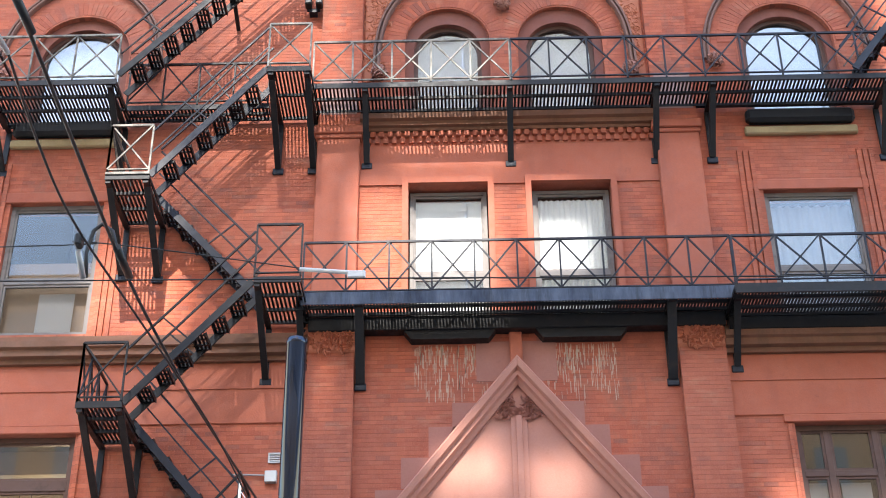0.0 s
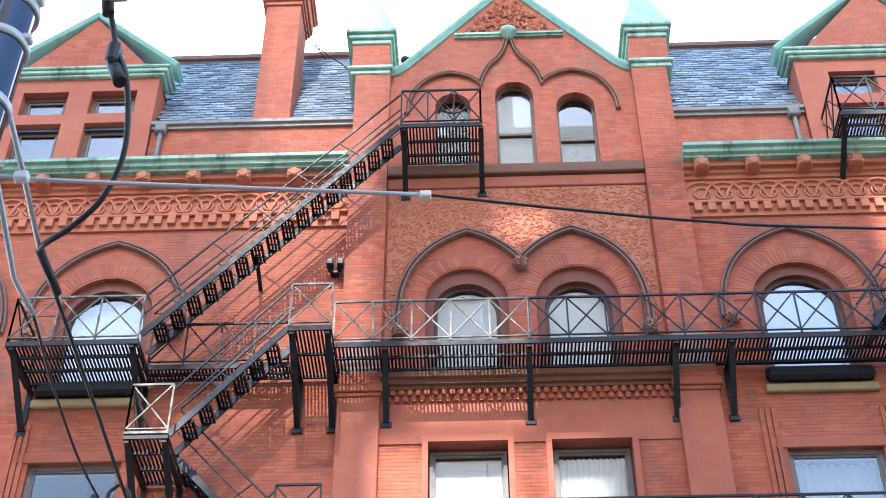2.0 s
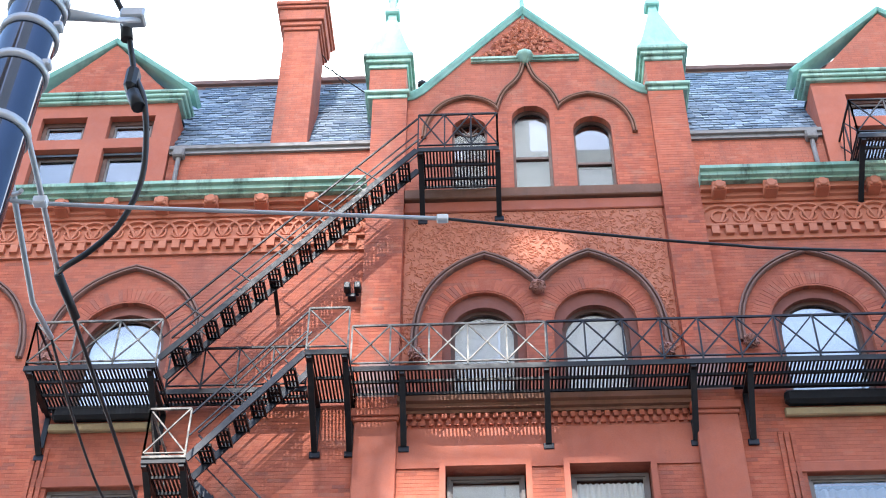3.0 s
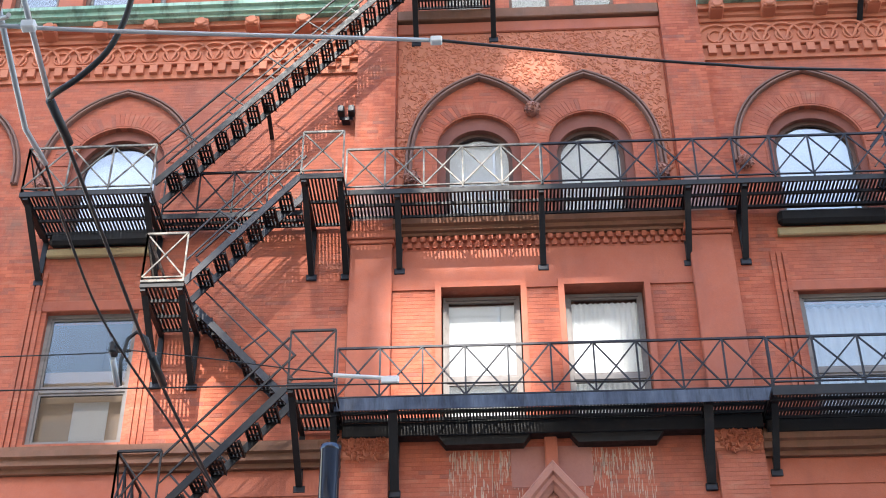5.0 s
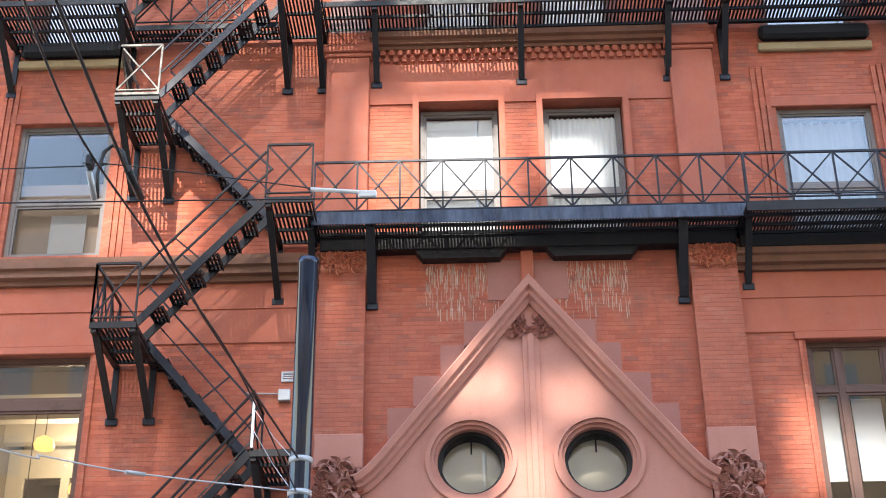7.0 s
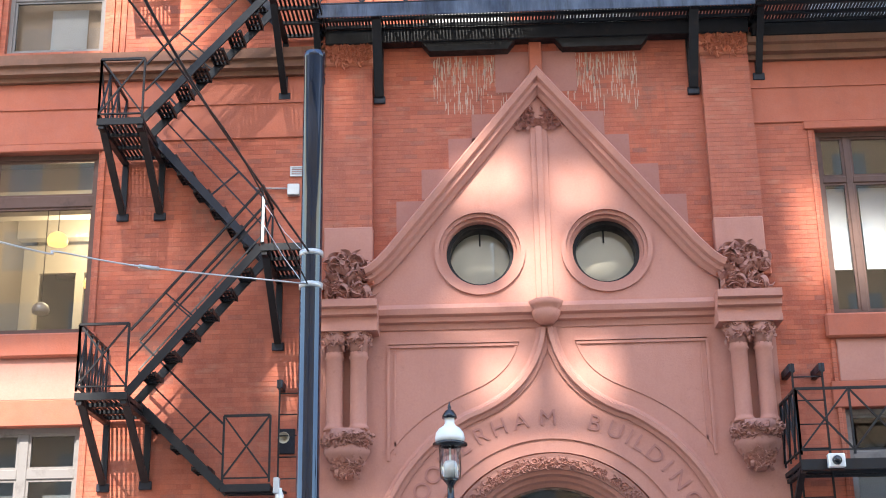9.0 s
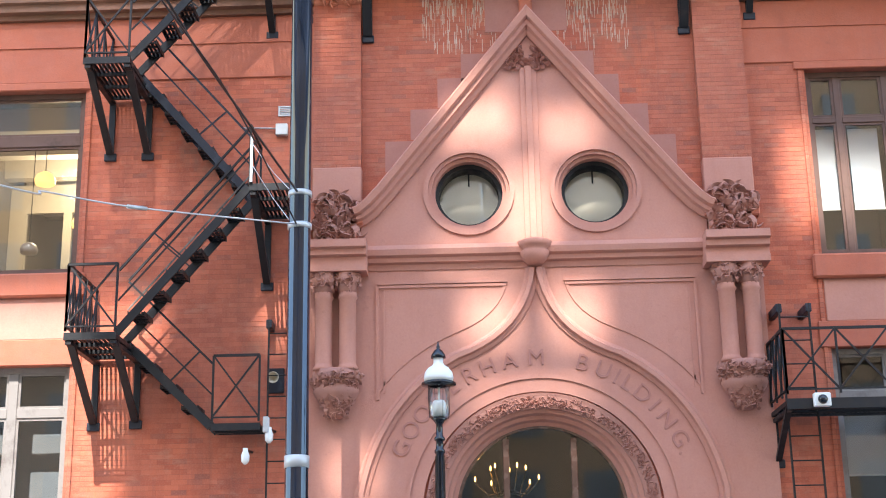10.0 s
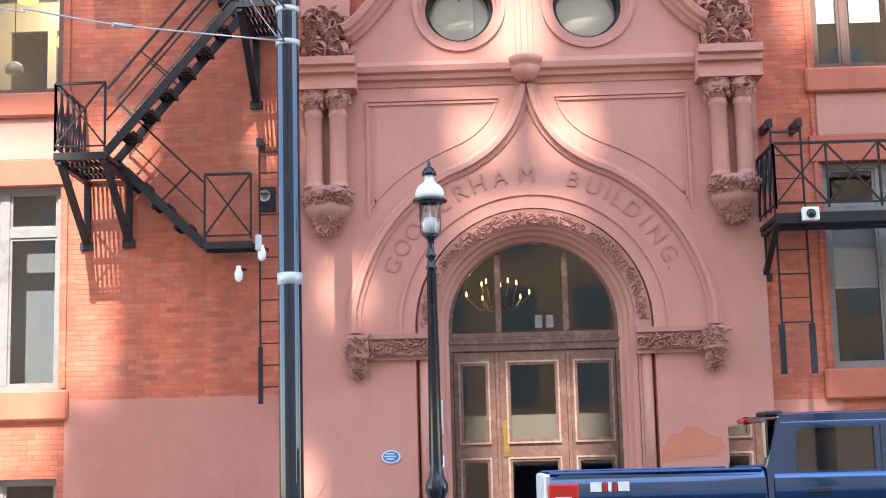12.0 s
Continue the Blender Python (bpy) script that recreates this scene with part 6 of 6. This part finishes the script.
for k in range(4):
    a = k * math.tau / 4 + 0.4
    part("cage_bar", bar(bmesh.new(), (X + 0.113 * math.cos(a), Y + 0.113 * math.sin(a), 4.10), (X + 0.128 * math.cos(a), Y + 0.128 * math.sin(a), 4.47), 0.006, 0.006), BLACK_GLOSS, sl)
part("brim", lathe(bmesh.new(), [(0.10, 4.46), (0.195, 4.475), (0.195, 4.50), (0.15, 4.52)], (X, Y, 0), 24), BLACK_GLOSS, sl)
part("dome", lathe(bmesh.new(), [(0.160, 4.515), (0.168, 4.56), (0.155, 4.62), (0.118, 4.67), (0.07, 4.70), (0.055, 4.73), (0.055, 4.79)], (X, Y, 0), 24), WHITE, sl, "white enamel dome")
part("finial", lathe(bmesh.new(), [(0.085, 4.785), (0.08, 4.82), (0.05, 4.87), (0.015, 4.89), (0.022, 4.91), (0.012, 4.94), (0.003, 4.98)], (X, Y, 0), 16), BLACK_GLOSS, sl)

# ---------------------------------------------------------------- pickup truck at the kerb
PAINT = gloss("blue_metallic_car_paint", (0.020, 0.075, 0.20), 0.10, 0.7)
TINT = gloss("dark_tinted_glass", (0.035, 0.036, 0.04), 0.02, 0.5)
TRIM = plain("black_plastic_trim", (0.02, 0.02, 0.022), 0.6)
RED = plain("red_lens", (0.55, 0.015, 0.01), 0.15)
tr = thing("pickup_truck", "shiny dark blue pickup truck parked at the kerb", "truck", "", (0.17, 0.05, 0))
TY0, TY1 = -6.60, -4.62


def side(outline, holes, y0, y1, bevel=0.02):
    bm = plate(bmesh.new(), outline, holes, y0, y1)
    bmesh.ops.recalc_face_normals(bm, faces=bm.faces)
    return bm


def loft_x(x0, x1, prof, bow=0.0):
    """A pressed panel: one section carried along the length of the body."""
    bm = bmesh.new()
    n = 8
    rows = [[bm.verts.new((x0 + (x1 - x0) * i / n, y, z + bow * math.sin(math.pi * i / n))) for y, z in prof] for i in range(n + 1)]
    for a, b in zip(rows, rows[1:]):
        for j in range(len(prof) - 1):
            bm.faces.new((a[j], b[j], b[j + 1], a[j + 1])).smooth = True
    bmesh.ops.recalc_face_normals(bm, faces=bm.faces)
    return bm


wheel_gap = lambda cx: [(cx + 0.47, 0.42)] + arc(cx, 0.42, 0.47, 0, 180, 12) + [(cx - 0.47, 0.42)]
bed_out = [(-0.34, 0.45)] + wheel_gap(0.72)[::-1] + [(1.58, 0.45), (1.58, 1.38), (1.50, 1.40), (-0.25, 1.44), (-0.35, 1.40), (-0.38, 1.0)]
for y0, y1 in ((TY0, TY0 + 0.12), (TY1 - 0.12, TY1)):
    b = part("bed_side", side(bed_out, [], y0, y1), PAINT, tr, "blue bed side with bright reflections")
    out = -1 if y0 == TY0 else 1
    face = y0 if out < 0 else y1
    part("shoulder", loft_x(-0.36, 1.57, [(face - out * a, z) for a, z in ((0.11, 1.452), (0.05, 1.446), (0.012, 1.42), (-0.012, 1.37), (-0.022, 1.30), (-0.020, 1.22), (-0.006, 1.12), (0.02, 1.06))]), PAINT, b)
    part("rail_cap", boxes((-0.36, 1.56, y0 + 0.005, y1 - 0.005, 1.43, 1.462), bevel=0.012), PAINT, b)
part("bed_floor", boxes((-0.3, 1.55, TY0 + 0.12, TY1 - 0.12, 0.75, 0.82)), TRIM, tr)
# white colour on the tailgate paints the bright highlight along its edge
part("tailgate", boxes((-0.41, -0.33, TY0 + 0.13, TY1 - 0.13, 0.55, 1.44), bevel=0.02), WHITE, tr, "tailgate painted white for the light on its edge")
part("bumper", boxes((-0.56, -0.36, TY0 + 0.05, TY1 - 0.05, 0.38, 0.55), bevel=0.03), GALV, tr)
cab_out = [(1.62, 0.40), (3.35, 0.40), (3.42, 1.30), (4.30, 1.28), (3.35, 1.86), (3.10, 1.925), (1.85, 1.93), (1.72, 1.90), (1.60, 1.45)]
rear_w = [(1.86, 1.42), (2.58, 1.42), (2.58, 1.80), (1.93, 1.80), (1.88, 1.76)]
front_w = [(2.70, 1.42), (3.70, 1.42), (3.30, 1.78), (2.70, 1.80)]
for y0, y1 in ((TY0 + 0.02, TY0 + 0.10), (TY1 - 0.10, TY1 - 0.02)):
    c = part("cab_side", side(cab_out, [rear_w, front_w], y0, y1), PAINT, tr, "blue cab side with mirror-like gloss")
    out = -1 if y0 < TY0 + 0.05 else 1
    face = y0 if out < 0 else y1
    part("roof_rail", loft_x(1.74, 3.22, [(face - out * a, z) for a, z in ((0.30, 1.952), (0.16, 1.948), (0.07, 1.930), (0.02, 1.895), (-0.006, 1.85), (-0.008, 1.815))], 0.006), PAINT, c, "glossy blue roof edge")
    part("belt_line", loft_x(1.66, 3.36, [(face - out * a, z) for a, z in ((0.02, 1.41), (-0.010, 1.395), (-0.022, 1.34), (-0.024, 1.26), (-0.012, 1.14), (0.01, 1.06))]), PAINT, c)
    for w in (rear_w, front_w):
        part("window_glass", side(w, [], y0 + 0.03, y0 + 0.045), TINT, c)
    part("door_seam", boxes((2.63, 2.642, y0 - 0.003, y0 + 0.01, 0.5, 1.86)), TRIM, c)
    part("door_handle", boxes((1.95, 2.17, y0 - 0.03, y0, 1.22, 1.27), bevel=0.01), TRIM, c)
part("cab_roof", boxes((1.74, 3.2, TY0 + 0.10, TY1 - 0.10, 1.86, 1.945), bevel=0.03), PAINT, tr)
part("rear_window", boxes((1.60, 1.66, TY0 + 0.10, TY1 - 0.10, 1.42, 1.88), bevel=0.02), TINT, tr)
part("cab_back", boxes((1.60, 1.68, TY0 + 0.10, TY1 - 0.10, 0.5, 1.42)), PAINT, tr)
part("brake_light", boxes((1.56, 1.62, -5.75, -5.45, 1.88, 1.92), bevel=0.01), RED, tr)
part("roof_pod", boxes((1.62, 1.80, TY0 + 0.12, TY0 + 0.5, 1.92, 1.965), bevel=0.015), TRIM, tr)
part("windscreen", bar(bmesh.new(), (4.25, (TY0 + TY1) / 2, 1.28), (3.33, (TY0 + TY1) / 2, 1.86), 1.74, 0.03, (0, 1, 0)), TINT, tr)
hood_ = [(3.36, 0.40), (3.58, 0.42)] + wheel_gap(4.05)[::-1] + [(4.55, 0.40), (5.05, 0.45), (5.08, 1.05), (4.95, 1.18), (3.42, 1.28)]
for y0, y1 in ((TY0 + 0.01, TY0 + 0.12), (TY1 - 0.12, TY1 - 0.01)):
    part("front_wing", side(hood_, [], y0, y1), PAINT, tr)
part("bonnet", boxes((3.40, 5.0, TY0 + 0.12, TY1 - 0.12, 1.14, 1.27), bevel=0.04), PAINT, tr)
part("grille", boxes((4.98, 5.12, TY0 + 0.12, TY1 - 0.12, 0.45, 1.14), bevel=0.03), GALV, tr)
part("chassis", boxes((-0.3, 4.9, TY0 + 0.3, TY1 - 0.3, 0.25, 0.5)), TRIM, tr)
tl = part("tail_light", boxes((-0.385, -0.10, TY0 - 0.035, TY0 + 0.06, 1.02, 1.36), bevel=0.02), RED, tr, "red tail light with clear centre")
part("clear_lens", boxes((-0.32, -0.17, TY0 - 0.040, TY0 - 0.034, 1.10, 1.24), bevel=0.004), WHITE, tl)
for i, (x, w, m) in enumerate(((0.0, 0.10, WHITE), (0.115, 0.03, RED), (0.16, 0.03, WHITE), (0.205, 0.03, RED), (0.25, 0.10, WHITE))):
    part("decal_bar", boxes((x, x + w, TY0 - 0.028, TY0, 1.28, 1.365)), m, tr)
part("fuel_cap", lathe(bmesh.new(), [(0.10, 0.0), (0.10, -0.006), (0.085, -0.008)], (0.58, TY0, 1.20), 18, "y"), PAINT, tr)
for cx in (0.72, 4.05):
    for y in (TY0 + 0.02, TY1 - 0.26):
        wh = part("wheel", lathe(bmesh.new(), [(0.22, 0.0), (0.36, 0.0), (0.40, 0.04), (0.40, 0.20), (0.36, 0.24), (0.22, 0.24)], (cx, y, 0.24), 26, "y"), TRIM, tr)
        part("rim", lathe(bmesh.new(), [(0.06, 0.03), (0.22, 0.01), (0.24, 0.04), (0.24, 0.22), (0.1, 0.22)], (cx, y, 0.24), 20, "y"), GALV, wh)

# ---------------------------------------------------------------- across the street
TAN = stone_material("tan_brick", (0.36, 0.25, 0.16), (0.42, 0.30, 0.20), (0.26, 0.18, 0.12), 0.3)
FARGLASS = plain('far_window_glass', (0.16, 0.19, 0.22), 0.2)
PALE = stone_material("pale_concrete", (0.74, 0.74, 0.73), (0.80, 0.80, 0.79), (0.62, 0.62, 0.62), 0.3)


def far_building(x0, x1, y0, y1, h, mat, storey, bay, label):
    b = thing("apartment_building", label, "building", "buildings across the park")
    part("wall", boxes((x0, x1, y0, y1, -0.16, h)), mat, b)
    proto = None
    z = 4.0
    while z + 2.2 < h:
        x = x0 + bay / 2
        while x < x1 - 1:
            if proto is None:
                proto = part("window", boxes((-0.8, 0.8, 0.0, 0.05, 0, 2.0), bevel=0.01), FARGLASS, b)
                proto.location = (x, y1, z)
            else:
                o = new("window", proto.data)
                o.parent, o.location = b, (x, y1, z)
            x += bay
        z += storey
    return b


far_building(-52, -11, -60, -42, 37, TAN, 3.6, 3.4, "tan brick block with rows of dark windows")
far_building(12, 50, -62, -44, 30, TAN, 3.6, 3.4, "tan brick block with rows of dark windows")
far_building(-10.6, 11.5, -58, -45, 20, TAN, 3.6, 3.4, "tan brick block with rows of dark windows")
# tower out of view, added to cast shade on the front
tower = thing("apartment_building", "added unseen pale tower with a roof screen that patterns the sunlight", "building", "buildings across the park")
part("wall", boxes((-9.6, -0.5, -80, -60, -0.16, 70.6)), PALE, tower)
for i in range(1, 19):
    part("floor_band", boxes((-9.7, -0.4, -60, -59.9, i * 3.7, i * 3.7 + 0.4)), PALE, tower)
# its roof screen is added to shade the front; openings let sun patches through
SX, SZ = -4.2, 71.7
SUN_GAPS = [(-1.30, -0.25, 8.7, 9.7), (0.10, 0.95, 8.6, 9.4), (-0.50, 0.30, 7.0, 8.55), (-1.5, -0.6, 6.9, 7.45), (-1.05, -0.30, 5.75, 6.75), (0.20, 0.95, 5.75, 6.8),
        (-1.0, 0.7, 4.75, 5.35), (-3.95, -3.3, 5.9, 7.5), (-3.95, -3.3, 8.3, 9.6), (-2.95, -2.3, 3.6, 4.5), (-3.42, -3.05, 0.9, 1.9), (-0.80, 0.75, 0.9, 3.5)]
part("shade_screen", plate(bmesh.new(), rect(-9.6, -0.5, 70.6, 81.5), [rect(a + SX, b + SX, c + SZ, d + SZ) for a, b, c, d in SUN_GAPS], -60.3, -60.0), PALE, tower, "roof screen cut to shape the sunlight on the front")
part("shade_screen", plate(bmesh.new(), [(-13.0, 70.6), (-9.6, 70.6), (-9.6, 73.0), (-10.2, 74.3), (-10.9, 74.3), (-10.9, 73.4), (-11.6, 72.9)], [], -60.3, -60.0), PALE, tower, "roof screen cut to shape the sunlight on the front")
part("shade_screen", boxes((-10.15, -9.6, -60.3, -60.0, 70.6, 77.2)), PALE, tower, "solid end of the shade screen")
# a second, taller added tower: a pierced wall shades the front, with open upright fins beside and over it to thin the
# sun
slab = thing("apartment_building", "added unseen pale tower with a pierced shade wall and sun-thinning fins", "building", "buildings across the park")
FX, FZ = -4.10, 70.0
part("wall", boxes((-0.3, 20, -80, -60.5, -0.16, 78.0)), PALE, slab)
SUN_HOLES = [(-2.6, -0.1, 11.2, 14.3), (0.15, 1.2, 12.7, 14.2), (-1.9, 0.1, 14.55, 15.5), (-0.4, 0.6, 18.7, 19.5)]
part("shade_wall", plate(bmesh.new(), [(-2.7 + FX, 9.9 + FZ), (16 + FX, 7.5 + FZ), (16 + FX, 13.6 + FZ), (6.7 + FX, 13.6 + FZ), (6.7 + FX, 20.5 + FZ), (-2.7 + FX, 20.5 + FZ)],
                          [rect(a + FX, b + FX, c + FZ, d + FZ) for a, b, c, d in SUN_HOLES], -58.75, -58.5), PALE, slab, "shade wall pierced for sun patches on the front")
part("shade_wall", boxes((3.2 + FX, 16 + FX, -58.75, -58.5, 2.4 + FZ, 7.45 + FZ)), PALE, slab)
part("ledge", boxes((-13 + FX, -2.8 + FX, -59.0, -58.4, 7.0 + FZ, 7.3 + FZ)), PALE, slab)
part("top_beam", boxes((-13 + FX, 13 + FX, -58.8, -58.4, 28.4 + FZ, 28.8 + FZ)), PALE, slab)
top_fin = part("fin", boxes((0, 0.175, -58.7, -58.5, 20.6 + FZ, 28.4 + FZ)), PALE, slab)
top_fin.location.x = -2.65 + FX
wide_fin = part("fin", boxes((0, 0.195, -58.7, -58.5, 7.3 + FZ, 28.4 + FZ)), PALE, slab)
wide_fin.location.x = -13 + FX
# fins left open for a sun patch, and fins narrowed higher up to pass more sun
gap_fin = boxes((0, 0.185, -58.7, -58.5, 7.3 + FZ, 11.35 + FZ), (0, 0.185, -58.7, -58.5, 13.1 + FZ, 28.4 + FZ))
slim_fin = boxes((0, 0.185, -58.7, -58.5, 7.3 + FZ, 14.6 + FZ), (0, 0.11, -58.7, -58.5, 14.6 + FZ, 28.4 + FZ))
fin_meshes = [wide_fin.data]
for bm in (gap_fin, slim_fin):
    me = bpy.data.meshes.new("fin")
    bm.to_mesh(me)
    bm.free()
    me.materials.append(PALE)
    fin_meshes.append(me)
for i in range(1, 44):
    at = -13 + i * 0.2356
    o = new("fin", fin_meshes[1] if -6.9 < at < -5.4 else fin_meshes[2] if at > -5.4 else fin_meshes[0])
    o.parent, o.location = slab, (at + FX, 0, 0)
for i in range(1, 66):
    o = new("fin", top_fin.data)
    o.parent, o.location = slab, (-2.65 + FX + i * 0.2356, 0, 0)
# paving behind the street, out of view, added pale to bounce light onto the front
tagged(mesh_object("bounce_plaza", boxes((-80, 80, -41, -15.4, -0.16, -0.02), bevel=0.02), CONCRETE), "unseen pale paved square with a kerb, added to bounce sunlight", "pavement", kind="structure")
# plain bright haze beyond the roofs
HAZE = bpy.data.materials.new("white_haze")
HAZE.use_nodes = True
hb = HAZE.node_tree.nodes["Principled BSDF"]
hb.inputs["Base Color"].default_value = (0, 0, 0, 1)
hb.inputs["Emission Color"].default_value, hb.inputs["Emission Strength"].default_value = (0.97, 0.98, 1.0, 1), 1.3
tagged(mesh_object("backdrop", boxes((-700, 700, 600, 601, -0.5, 900)), HAZE), "plain bright hazy sky", "sky", kind="structure")
